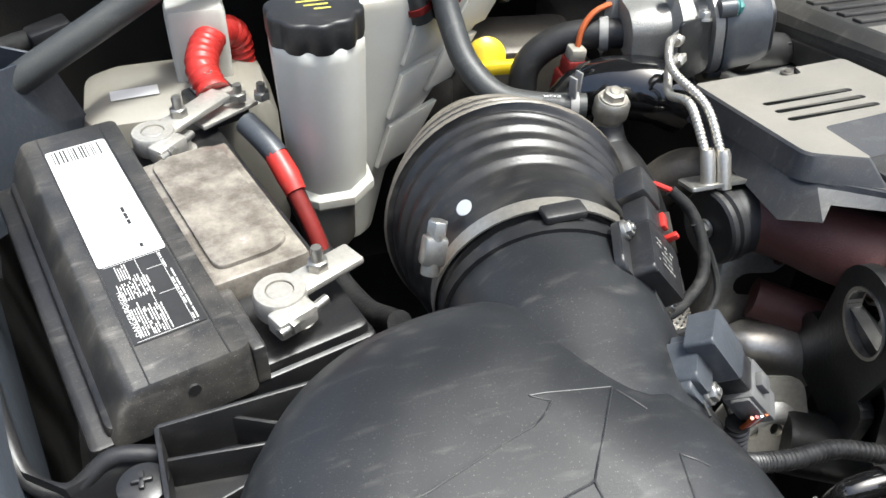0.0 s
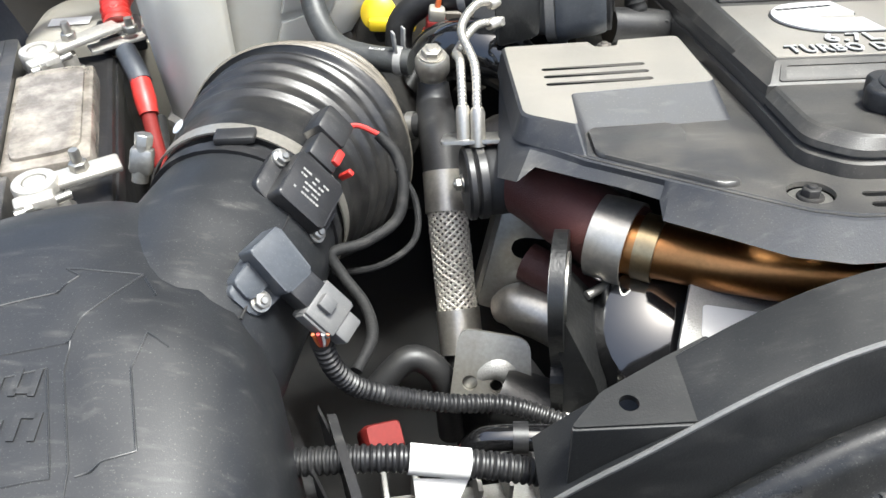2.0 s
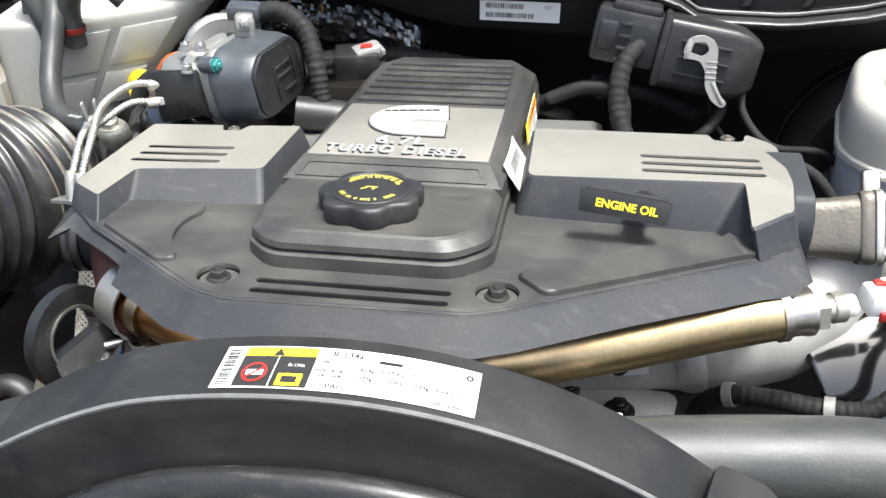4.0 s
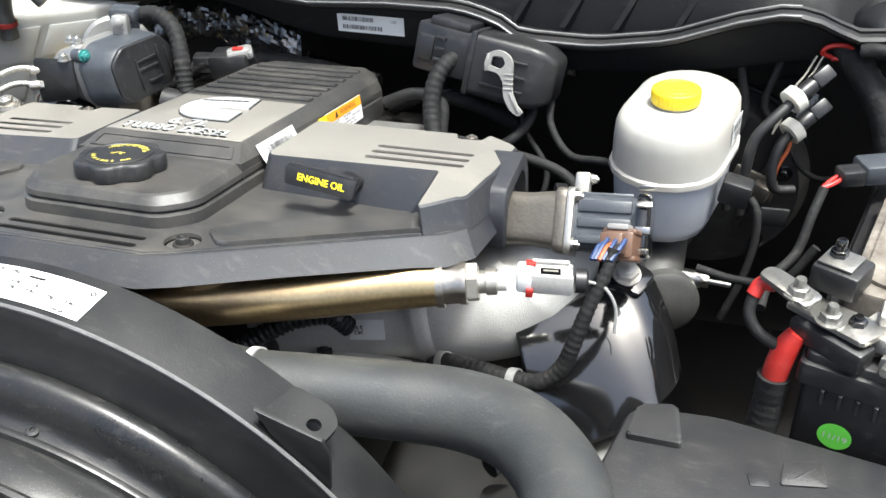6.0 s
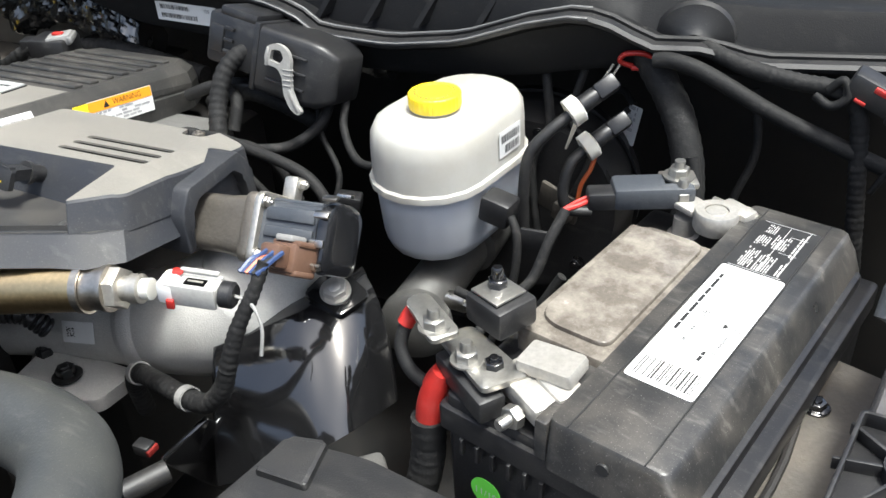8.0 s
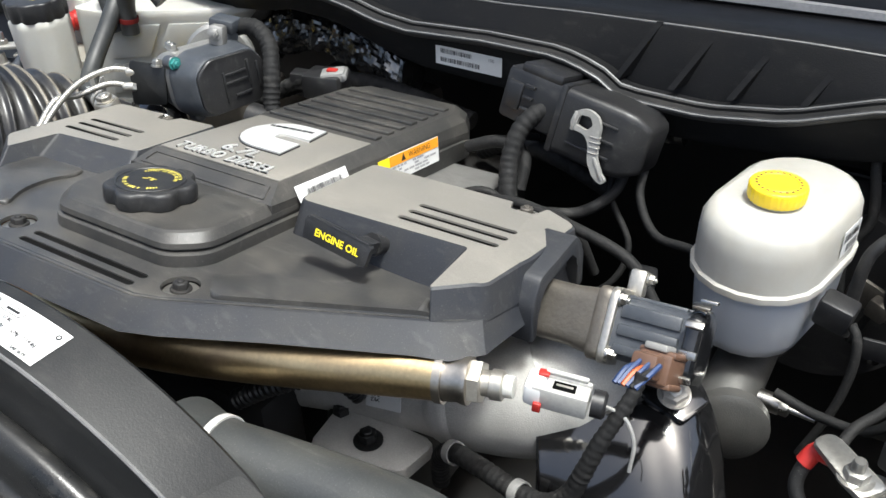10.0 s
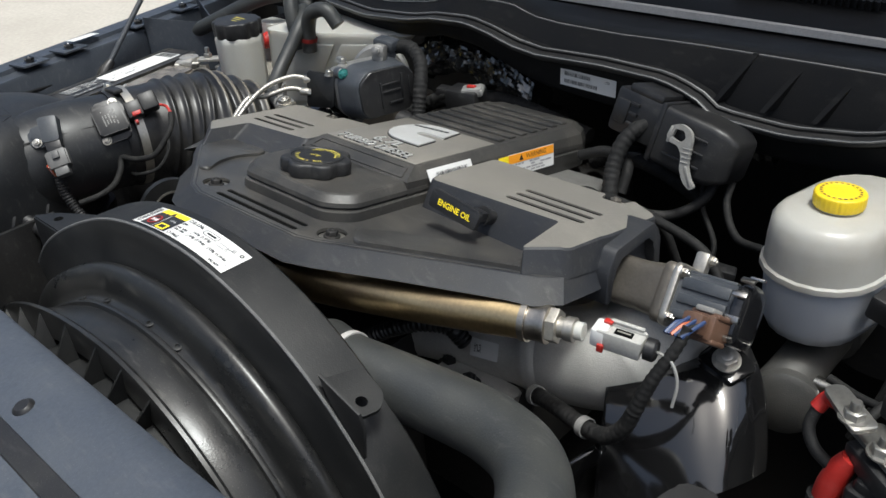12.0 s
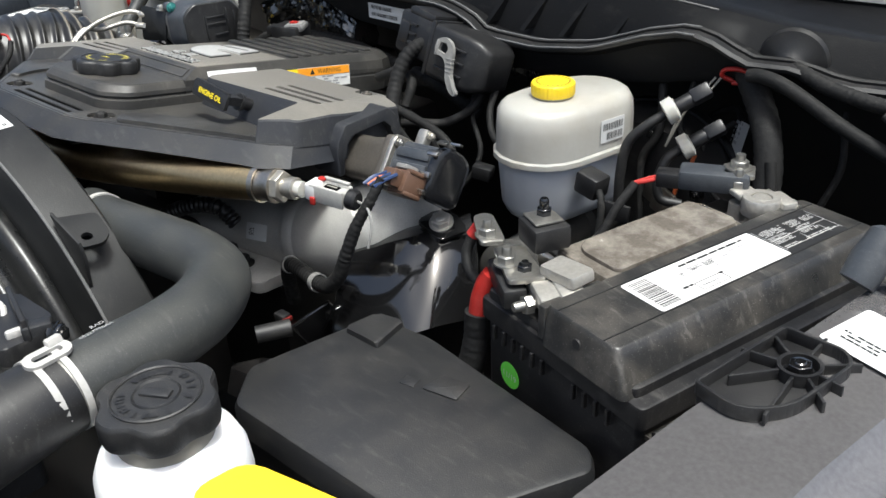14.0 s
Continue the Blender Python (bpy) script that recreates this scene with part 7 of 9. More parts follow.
part("lower_hose", tube([(-0.357, 0.104, 1.038), (-0.354, 0.08, 1.0), (-0.35, 0.07, 0.95)], 0.016, 20, 4), RUBBER, banjo, world=True)
part("side_branch", tube([(-0.371, 0.25, 1.172), (-0.4, 0.262, 1.165), (-0.43, 0.28, 1.15)], 0.011, 16, 4), RUBBER, banjo, world=True)
part("branch_clamp", ring_band((-0.392, 0.259, 1.167), (-1, 0.3, -0.2), 0.0112, 0.007, 0.0013), ZINC, banjo, world=True)

vh = thing("vapour_hose", "matte black rubber hose curving up to the coolant tank", "hose", pose(-0.45, 0.35, 1.22))
part("hose", tube([(-0.39, 0.292, 1.213), (-0.43, 0.306, 1.213), (-0.46, 0.325, 1.217), (-0.478, 0.355, 1.235), (-0.484, 0.385, 1.262), (-0.487, 0.41, 1.288), (-0.5, 0.435, 1.302), (-0.523, 0.452, 1.304), (-0.54, 0.455, 1.29), (-0.545, 0.45, 1.26)], 0.0115, 18, 8), HOSE, vh, world=True)
part("lettering", at(words("EGR", 0.0085), -0.412, 0.297, 1.2248, 12, 0, 162), WHITE, vh, "white EGR print", world=True)
part("spring_clamp", ring_band((-0.4, 0.2955, 1.213), (-0.95, 0.3, 0), 0.0117, 0.007, 0.0014), GREY_PLASTIC, vh, "grey spring clamp", world=True)
for d in (-0.004, 0.004):
    part("clamp_ear", at(box(0.0022, 0.008, 0.02, 0.0006), -0.4 + d, 0.296 + d, 1.233, 0, d * 900, 20), GREY_PLASTIC, vh, world=True)

# Throttle body with actuator.
th = thing("throttle_body", "cast aluminium throttle body with a dark actuator cover", "throttle body", pose(-0.26, 0.35, 1.2))
TB = frame_of((-0.208, 0.338, 1.258), (0.97, -0.2, 0.1), (0.2, 1, 0))     # x along the actuator's length, y up, z out of its face
FACE = [(-0.05, -0.022), (-0.036, -0.036), (0.034, -0.036), (0.052, -0.018), (0.052, 0.014), (0.036, 0.034), (-0.03, 0.036), (-0.05, 0.02)]
part("casting", loft([[tuple(TB @ Vector((x * s, y * s, z))) for x, y in rounded(FACE, 0.012, 4)] for s, z in ((0.66, -0.12), (0.74, -0.108), (0.74, -0.086), (0.98, -0.08), (0.98, -0.068), (0.9, -0.064), (0.92, -0.056), (1.06, -0.053), (1.06, -0.045), (1.03, -0.0435))]), ALU, th, world=True)
part("actuator_cover", loft([[tuple(TB @ Vector((x * s, y * s, z))) for x, y in rounded(FACE, 0.01, 4)] for s, z in ((1.07, -0.0435), (1.07, -0.036), (1.03, -0.033), (0.99, -0.012), (0.93, -0.002), (0.9, 0.0))]), BLUEGREY, th, "dark grey actuator cover", world=True)
part("cover_plate", loft([[tuple(TB @ Vector((x * s, y * s, z))) for x, y in rounded(FACE, 0.006, 3)] for s, z in ((0.88, -0.001), (0.88, 0.003), (0.85, 0.0042))]), BLACK, th, "black moulded end plate", world=True)
for x, y, w, h in ((0.004, 0.0, 0.03, 0.003), (0.004, 0.01, 0.03, 0.003), (0.022, 0.004, 0.003, 0.034), (0.034, 0.0, 0.003, 0.03), (-0.012, -0.004, 0.003, 0.036), (0.01, -0.016, 0.022, 0.003)):
    plate_rib = at(box(w, h, 0.003, 0.0008), x, y, 0.005)
    plate_rib.transform(TB)
    part("plate_rib", plate_rib, BLACK, th, world=True)
for x, y in ((-0.046, 0.0295), (0.036, 0.038), (0.054, -0.022), (-0.03, -0.0375)):
    part("corner_lug", along(lathe([(0.008, -0.0), (0.008, 0.013), (0.007, 0.014)], 18), tuple(TB @ Vector((x, y, -0.05))), tuple(TB.to_3x3() @ Vector((0, 0, 1)))), BLUEGREY, th, world=True)
TEAL = material("teal_plug_plastic", (0.03, 0.16, 0.15), 0.4, bump=0.05)
part("teal_plug", along(bolt_bm(0.0062, 0.004, 1.15), tuple(TB @ Vector((-0.046, 0.0295, -0.036))), tuple(TB.to_3x3() @ Vector((0, 0, 1)))), TEAL, th, "small teal plug", world=True)
part("top_lug", at(join(box(0.02, 0.016, 0.034, 0.005), along(bolt_bm(0.0055, 0.005), (0, -0.008, 0.008), (0.2, -1, 0.1))), -0.2445, 0.362, 1.295, -10, 4, 20), ALU, th, world=True)
part("inlet_flange", along(lathe([(0.04, 0), (0.044, 0.004), (0.044, 0.012), (0.036, 0.014)], 32), (-0.29, 0.4, 1.25), (-0.55, 0.8, -0.1)), ALU, th, world=True)
for dx, dy, dz in ((-0.275, 0.318, 1.291), (-0.285, 0.3, 1.276), (-0.3, 0.335, 1.284)):
    part("bolt", at(bolt_bm(0.0055, 0.006, 1.3), dx, dy, dz, -10, 4, 0), ZINC, th, world=True)
part("cable_plate", at(prism(rounded([(-0.022, -0.026), (0.02, -0.026), (0.024, 0.02), (-0.02, 0.026)], 0.005), 0, 0.003, 0.001), -0.296, 0.292, 1.257, 80, 0, 24), EYE_STEEL, th, world=True)
part("boost_pipe", tube([(-0.2, 0.35, 1.21), (-0.15, 0.36, 1.2), (-0.1, 0.38, 1.18)], 0.018, 18, 5), BLACK, th, world=True)
lm = thing("actuator_loom", "black taped loom arching over the actuator", "wiring", pose(-0.2, 0.37, 1.25))
part("loom", tube([(-0.245, 0.395, 1.3), (-0.22, 0.4, 1.301), (-0.194, 0.392, 1.287), (-0.18, 0.375, 1.258), (-0.174, 0.362, 1.225), (-0.163, 0.352, 1.2)], 0.0095, 14, 8, rib=0.0009, pitch=0.007), TAPE, lm, world=True)
part("head_plug", at(box(0.034, 0.024, 0.016, 0.004), -0.252, 0.385, 1.306, 0, 6, 10), BLUEGREY, lm, world=True)
part("clip", at(join(box(0.03, 0.014, 0.008, 0.002), at(box(0.006, 0.01, 0.02, 0.002), 0.012, 0, 0.008), at(lathe([(0.003, 0), (0.003, 0.02)], 10), -0.006, 0, 0)), -0.158, 0.352, 1.196), BLACK, lm, world=True)

# Two armoured cables down to a bracket beside the cover.
cb = thing("armoured_cables", "pair of ribbed steel control cables on a bracket", "cable", pose(-0.335, 0.2, 1.22))
for dx, dy, top in ((0.0, 0.0, (-0.312, 0.29, 1.268)), (-0.011, 0.004, (-0.313, 0.282, 1.2525))):
    part("cable", tube([top, (top[0] - 0.02, top[1] - 0.018, top[2] + 0.006), (top[0] - 0.034 + dx * 0.3, top[1] - 0.05, top[2] + 0.0), (-0.338 + dx, 0.2 + dy, 1.258), (-0.338 + dx, 0.172 + dy, 1.238), (-0.338 + dx, 0.16 + dy, 1.226)], 0.0033, 12, 8, rib=0.0004, pitch=0.0034), NICKEL, cb, world=True)
    part("end_fitting", along(join(lathe([(0.0055, 0), (0.0055, 0.01), (0.004, 0.012)], 16), at(hexagon(0.006, 0.005), z=-0.004)), top, (-0.7, -0.7, 0.1)), NICKEL, cb, world=True)
    part("end_fitting", along(lathe([(0.0058, -0.014), (0.0058, 0.012), (0.0045, 0.016)], 16), (-0.338 + dx, 0.16 + dy, 1.224), (0, 0.4, 0.9)), NICKEL, cb, world=True)
part("bracket", at(prism(rounded([(-0.03, -0.012), (0.03, -0.014), (0.032, 0.012), (-0.026, 0.016)], 0.004), 0, 0.003, 0.001), -0.338, 0.163, 1.211, -20, 0, 0), ZINC, cb, world=True)
part("inner_wire", tube([(-0.338, 0.157, 1.21), (-0.339, 0.15, 1.18), (-0.34, 0.146, 1.165)], 0.0013, 8, 4), STEEL, cb, world=True)
ac = thing("brake_actuator_wheel", "black cable wheel on the exhaust brake housing", "pulley", pose(-0.335, 0.15, 1.18))
part("wheel", along(lathe([(0.0, 0.0), (0.028, 0.0), (0.03, 0.002), (0.03, 0.006), (0.027, 0.008), (0.03, 0.01), (0.03, 0.016), (0.0, 0.016)], 36, False), (-0.35, 0.146, 1.182), (1, 0.12, 0)), BLACK, ac, world=True)
part("housing", along(lathe([(0.026, 0.016), (0.028, 0.02), (0.028, 0.05), (0.022, 0.052)], 32), (-0.35, 0.146, 1.182), (1, 0.12, 0)), BLACK_SOFT, ac, world=True)
part("hub_nut", along(bolt_bm(0.0055, 0.005, 1.4), (-0.351, 0.146, 1.182), (-1, -0.12, 0)), ZINC, ac, world=True)

# Exhaust manifold pipe, band clamp, brackets.
mf = thing("exhaust_elbow", "brown oxidised exhaust elbow with a bright band clamp", "exhaust pipe", pose(-0.27, 0.1, 1.17))
part("elbow", tube([(-0.32, 0.172, 1.17), (-0.309, 0.156, 1.18), (-0.291, 0.13, 1.186), (-0.27, 0.098, 1.186), (-0.253, 0.074, 1.187), (-0.236, 0.056, 1.188)], [0.027, 0.0285, 0.0295, 0.03, 0.0295, 0.0285], 32, 8), RUST, mf, world=True)
vb = part("band_clamp", ring_band((-0.2455, 0.062, 1.1875), (0.84, -0.54, 0.02), 0.0292, 0.027, 0.0018), NICKEL, mf, "bright steel band clamp", world=True)
part("clamp_bolt", along(join(lathe([(0.0035, -0.02), (0.0035, 0.022)], 12), at(hexagon(0.007, 0.006), z=0.014)), (-0.252, 0.045, 1.16), (0.8, 0.5, 0)), ZINC, vb, world=True)
part("clamp_seam", along(join(at(box(0.004, 0.003, 0.026, 0.001), 0.026, -0.016, 0), at(lathe([(0.0042, 0), (0.0042, 0.0008)], 16), 0.018, -0.0245, 0.004, 90, 0, 36), at(lathe([(0.0042, 0), (0.0042, 0.0008)], 16), 0.003, -0.031, -0.002, 90, 0, 6)), (-0.2455, 0.062, 1.1875), (0.84, -0.54, 0.02)), TARNISHED, vb, world=True)
part("lower_pipe", tube([(-0.3, 0.13, 1.11), (-0.25, 0.095, 1.1), (-0.2, 0.07, 1.095)], 0.017, 20, 5), RUST, mf, world=True)
hs = thing("heat_shield", "pressed bare metal heat shield with a slot", "heat shield", pose(-0.31, 0.12, 1.1))
HP = frame_of((-0.3146, 0.1426, 1.1167), (-0.17, -0.94, 0.33), (0.96, -0.25, -0.2))
SHIELD = rounded([(-0.014, 0.029), (0.016, 0.034), (0.026, 0.044), (0.046, 0.046), (0.044, 0.026), (0.034, 0.0155), (0.007, 0.011), (0.001, 0.001), (0.007, -0.0085), (0.033, -0.006), (0.035, -0.06), (-0.012, -0.06)], [0.006, 0.01, 0.01, 0.006, 0.008, 0.003, 0.006, 0.006, 0.006, 0.004, 0.003, 0.003], 4)
plate = join(prism(SHIELD, -0.0018, 0.0, 0.0004), at(loft([[(-0.012, y, 0.0), (-0.0145, y, -0.0012), (-0.019, y, -0.016), (-0.021, y, -0.016), (-0.0165, y, -0.0005), (-0.0125, y, 0.0015)] for y in (-0.06, -0.03, 0.0, 0.027)])))
plate.transform(HP)
part("plate", plate, BARE_STEEL, hs, "pressed bare steel plate with an open slot", world=True)
for x, y, mt, k in ((0.035, 0.034, RUST, 0.0085), (0.035, 0.034, ZINC, 0.005)):
    part("bolt", along(bolt_bm(k, 0.003 if mt == RUST else 0.012, 1.3), tuple(HP @ Vector((x, y, 0.0))), (0.35, -0.9, 0.2)), mt, hs, world=True)
part("dome", tube([(-0.325, 0.118, 1.068), (-0.31, 0.112, 1.075), (-0.285, 0.102, 1.074), (-0.258, 0.09, 1.064)], [0.012, 0.021, 0.024, 0.0245], 24, 6), NICKEL, hs, "shiny pressed dome", world=True)
part("lug", along(join(prism(rounded([(-0.014, -0.012), (0.014, -0.012), (0.012, 0.014), (-0.01, 0.014)], 0.004), 0, 0.004, 0.001), at(bolt_bm(0.0065, 0.006, 1.3), 0.0, 0.0, 0.004)), (-0.262, 0.1, 1.1), (0.2, -0.8, 0.5)), EYE_STEEL, hs, world=True)
le = thing("lifting_eye", "dark cast steel lifting eye bracket", "bracket", pose(-0.285, 0.02, 1.15))
EYE_OUT = [(0.041 * math.cos(radians(a)), 0.041 * math.sin(radians(a))) for a in range(-10, 191, 12)] + rounded([(-0.046, -0.05), (-0.05, -0.105), (0.062, -0.115), (0.05, -0.055)], 0.012, 3)
part("eye", along(at(plate_with_holes(EYE_OUT, [[(0.0235 * math.cos(radians(a)), 0.0245 * math.sin(radians(a))) for a in range(0, 360, 12)]], -0.005, 0.005), 0, 0, 0, 0, 0, 90), (-0.29, 0.028, 1.175), (0.975, -0.21, 0.06)), EYE_STEEL, le, world=True, smooth=30)
part("rim", along(lathe([(0.0235, -0.006), (0.026, -0.0065), (0.026, 0.0065), (0.0235, 0.006), (0.0235, -0.006)], 36, False), (-0.29, 0.028, 1.175), (0.975, -0.21, 0.06)), ZINC, le, "worn bright edge of the eye", world=True)
part("leg", loft([[(-0.3, 0.006, 1.17), (-0.291, 0.002, 1.17), (-0.277, 0.052, 1.168), (-0.286, 0.056, 1.168)], [(-0.29, -0.01, 1.13), (-0.27, -0.018, 1.13), (-0.24, 0.034, 1.13), (-0.262, 0.044, 1.13)], [(-0.29, -0.02, 1.08), (-0.255, -0.028, 1.08), (-0.21, 0.02, 1.085), (-0.25, 0.036, 1.085)]]), EYE_STEEL, le, world=True)
bb = thing("fan_hub_cover", "rounded black painted casting behind the fan shroud", "casting", pose(-0.22, 0.0, 1.1))
part("casting", along(lathe([(0.0, 0.035), (0.03, 0.034), (0.052, 0.022), (0.06, 0.0), (0.06, -0.06)], 32, False), (-0.212, 0.02, 1.13), (0.1, -0.5, 0.85)), BLACK_STEEL, bb, world=True)
tp = thing("tagged_bracket", "grey metal plate with a white coded tag", "bracket", pose(-0.17, -0.01, 1.16))
part("plate", along(prism(rounded([(-0.06, -0.03), (0.05, -0.045), (0.07, 0.03), (-0.04, 0.04)], 0.012), 0, 0.004, 0.001), (-0.16, 0.0, 1.165), (0.1, -0.55, 0.83)), ALU, tp, world=True)
part("tag", along(at(sheet(rounded(rect(-0.024, -0.011, 0.024, 0.011), 0.003)), -0.016, -0.006, 0.0044, 0, 0, -8), (-0.16, 0.0, 1.165), (0.1, -0.55, 0.83)), WHITE, tp, "white coded tag", world=True)
part("tag_code", along(at(dots(0.012, 9, 6), -0.008, -0.013, 0.005, 0, 0, -8), (-0.16, 0.0, 1.165), (0.1, -0.55, 0.83)), INK, tp, world=True)
al = thing("alternator_bracket", "bare aluminium bracket with drilled holes", "bracket", pose(-0.34, 0.03, 1.05))
part("rounded_arm", tube([(-0.37, 0.05, 1.04), (-0.348, 0.05, 1.072), (-0.325, 0.047, 1.08), (-0.3, 0.03, 1.06)], [0.014, 0.018, 0.018, 0.014], 16, 6, flat=0.6), ALU, al, world=True)
part("face", along(plate_with_holes(rounded([(-0.035, -0.03), (0.03, -0.035), (0.034, 0.02), (-0.02, 0.034)], 0.012), [circle(-0.016, -0.01, 0.006), circle(0.004, -0.014, 0.005), circle(0.02, -0.016, 0.004)], 0, 0.006), (-0.338, 0.042, 1.08), (-0.1, -0.8, 0.6)), BARE_STEEL, al, world=True)
part("dark_tube", tube([(-0.33, 0.03, 1.06), (-0.28, 0.01, 1.05), (-0.22, -0.01, 1.04)], 0.026, 20, 4), EYE_STEEL, al, world=True)
part("hex_nut", along(bolt_bm(0.006, 0.006), (-0.288, -0.025, 1.09), (0, -0.4, 0.9)), ZINC, al, world=True)

# Looms and hoses low in the gap.
lo = thing("corrugated_loom", "black corrugated loom running to the sensor plug", "wiring", pose(-0.4, -0.03, 1.13), "looms")
part("conduit", tube([(-0.447, -0.04, 1.205), (-0.442, -0.04, 1.18), (-0.43, -0.035, 1.155), (-0.405, -0.028, 1.135), (-0.37, -0.024, 1.12), (-0.33, -0.02, 1.11), (-0.29, -0.03, 1.1)], 0.0058, 14, 8, rib=0.0012, pitch=0.0042), BLACK, lo, world=True)
for i, mt in enumerate((ORANGE, RED, WHITE, ORANGE)):
    part("wire", tube([(-0.449 + 0.003 * i, -0.05, 1.222), (-0.448 + 0.002 * i, -0.046, 1.21), (-0.446, -0.041, 1.2)], 0.0012, 6, 4), mt, lo, world=True)
l2 = thing("corrugated_loom", "black corrugated loom with a white wrapped label", "wiring", pose(-0.37, -0.09, 1.145), "looms")
part("conduit", tube([(-0.47, -0.088, 1.15), (-0.425, -0.089, 1.152), (-0.38, -0.089, 1.147), (-0.315, -0.092, 1.132), (-0.27, -0.1, 1.12)], 0.0078, 16, 8, rib=0.0013, pitch=0.0045), BLACK, l2, world=True)
part("paper_label", tube([(-0.397, -0.089, 1.1498), (-0.36, -0.0902, 1.143)], 0.0096, 20, 2), WHITE, l2, "white paper label", world=True)
part("label_flap", at(prism([(-0.014, -0.02), (0.012, -0.016), (0.017, 0.0), (-0.017, 0.0)], 0, 0.0006, 0), -0.378, -0.097, 1.139, 70, 6, 0), WHITE, l2, "loose end of the paper label", world=True)
bk = thing("black_pipe", "shiny black pipe bending down beside the fan shroud", "pipe", pose(-0.33, -0.06, 1.11))
part("pipe", tube([(-0.27, -0.064, 1.122), (-0.31, -0.06, 1.124), (-0.342, -0.057, 1.122), (-0.356, -0.056, 1.112), (-0.362, -0.055, 1.085)], 0.009, 18, 7), BLACK_STEEL, bk, world=True)
part("collar", ring_band((-0.325, -0.0585, 1.1235), (-1, 0.08, 0), 0.0092, 0.01, 0.0016), BLACK, bk, world=True)
wl2 = thing("sensor_wires", "black taped wires looping from the sensor plugs", "wiring", pose(-0.42, 0.06, 1.2))
part("pink_wire", tube([(-0.44, 0.112, 1.258), (-0.427, 0.12, 1.257), (-0.412, 0.118, 1.25)], 0.002, 8, 6), RED, wl2, world=True)
part("loop", tube([(-0.412, 0.118, 1.25), (-0.4, 0.108, 1.238), (-0.396, 0.092, 1.222), (-0.402, 0.075, 1.205), (-0.425, 0.06, 1.198), (-0.447, 0.05, 1.198), (-0.44, 0.04, 1.185), (-0.425, 0.02, 1.175), (-0.42, -0.005, 1.17), (-0.43, -0.03, 1.165)], 0.0042, 10, 8), TAPE, wl2, world=True)
part("thin_loop", tube([(-0.4, 0.1, 1.232), (-0.388, 0.09, 1.21), (-0.39, 0.07, 1.19), (-0.415, 0.055, 1.18), (-0.45, 0.06, 1.17)], 0.0025, 8, 8), TAPE, wl2, world=True)
rp = thing("red_cap", "small red plastic plug deep in the bay", "plug", pose(-0.432, 0.025, 1.012))
part("plug", at(loft([[(x * s, y * s, z) for x, y in rounded(rect(-0.016, -0.012, 0.016, 0.012), 0.005)] for s, z in ((0.8, 0), (1, 0.006), (1, 0.026), (0.85, 0.032))]), 0, 0, 0, 30, 10, 20), RED_DARK, rp)
lh = thing("lower_hose", "black hose bending low in the bay", "hose", pose(-0.4, 0.03, 1.02))
part("hose", tube([(-0.43, 0.04, 1.06), (-0.4, 0.055, 1.08), (-0.375, 0.05, 1.06), (-0.37, 0.04, 1.0)], 0.011, 14, 6), RUBBER, lh, world=True)
bd = thing("belt_cover", "pale metal ribbed guard low beside the fan", "guard", pose(-0.36, -0.04, 1.0))
part("guard", at(box(0.2, 0.03, 0.02, 0.004), -0.34, -0.05, 1.03, 0, 4, 8), ALU, bd, world=True)
for i in range(8):
    part("fin", at(box(0.004, 0.03, 0.03, 0.001), -0.42 + 0.022 * i, -0.05 + 0.003 * i, 1.045, 0, 4, 8), ALU, bd, world=True)

# Back left: yellow dipstick ring, red sender, brown tank, rocker box.
yd = thing("transmission_dipstick", "yellow transmission dipstick handle", "dipstick", pose(-0.425, 0.445, 1.19))
part("handle", join(at(lathe([(0.004, -0.01), (0.017, -0.01), (0.019, -0.006), (0.019, 0.004), (0.012, 0.009), (0.004, 0.009)], 28), 0, 0, 0, 62, 0, 0), at(box(0.05, 0.012, 0.014, 0.004), 0.014, -0.016, -0.006, 0, 0, -8)), YELLOW, yd)
part("tube", tube([(0, 0.005, -0.01), (0.0, 0.03, -0.05), (0, 0.05, -0.12)], 0.009, 14, 4), BLACK, yd)
rs = thing("pressure_sender", "dark red sensor with a cream cap and wires", "sensor", pose(-0.37, 0.376, 1.165, 4, 6, 0))
part("body", join(at(box(0.026, 0.024, 0.034, 0.004), 0, 0, 0.02), at(box(0.02, 0.02, 0.02, 0.004), 0, 0, 0.042), lathe([(0.011, -0.01), (0.011, 0.006)], 16)), RED_DARK, rs)
part("cream_cap", at(box(0.016, 0.016, 0.014, 0.003), 0, 0, 0.056), TANK_TAN, rs, "tan plastic cap")
part("wires", tube([(0, 0, 0.06), (0.004, 0.006, 0.08), (0.02, 0.012, 0.095), (0.06, 0.02, 0.1)], 0.0028, 8, 6), ORANGE, rs)
rc = thing("rocker_housing", "grey-brown cast housing behind the hoses", "casting", pose(-0.38, 0.5, 1.15))
part("housing", at(loft([[(x * s, y * s, z) for x, y in rounded(rect(-0.075, -0.045, 0.075, 0.045), 0.012)] for s, z in ((1, -0.06), (1, 0.02), (0.94, 0.032), (0.8, 0.036))]), 0, 0, 0, 0, 0, -8), BROWN_CAST, rc)
part("step", at(box(0.04, 0.06, 0.05, 0.008), -0.09, -0.01, -0.01, 0, 0, -8), BROWN_CAST, rc)
td = thing("turbo_pipe", "shiny black wrapped pipe elbow beside the throttle", "pipe", pose(-0.33, 0.33, 1.2))
part("elbow", tube([(-0.285, 0.3, 1.19), (-0.31, 0.31, 1.205), (-0.335, 0.325, 1.205), (-0.36, 0.345, 1.19), (-0.375, 0.36, 1.16)], [0.026, 0.03, 0.03, 0.03, 0.028], 22, 8), BLACK_STEEL, td, world=True)
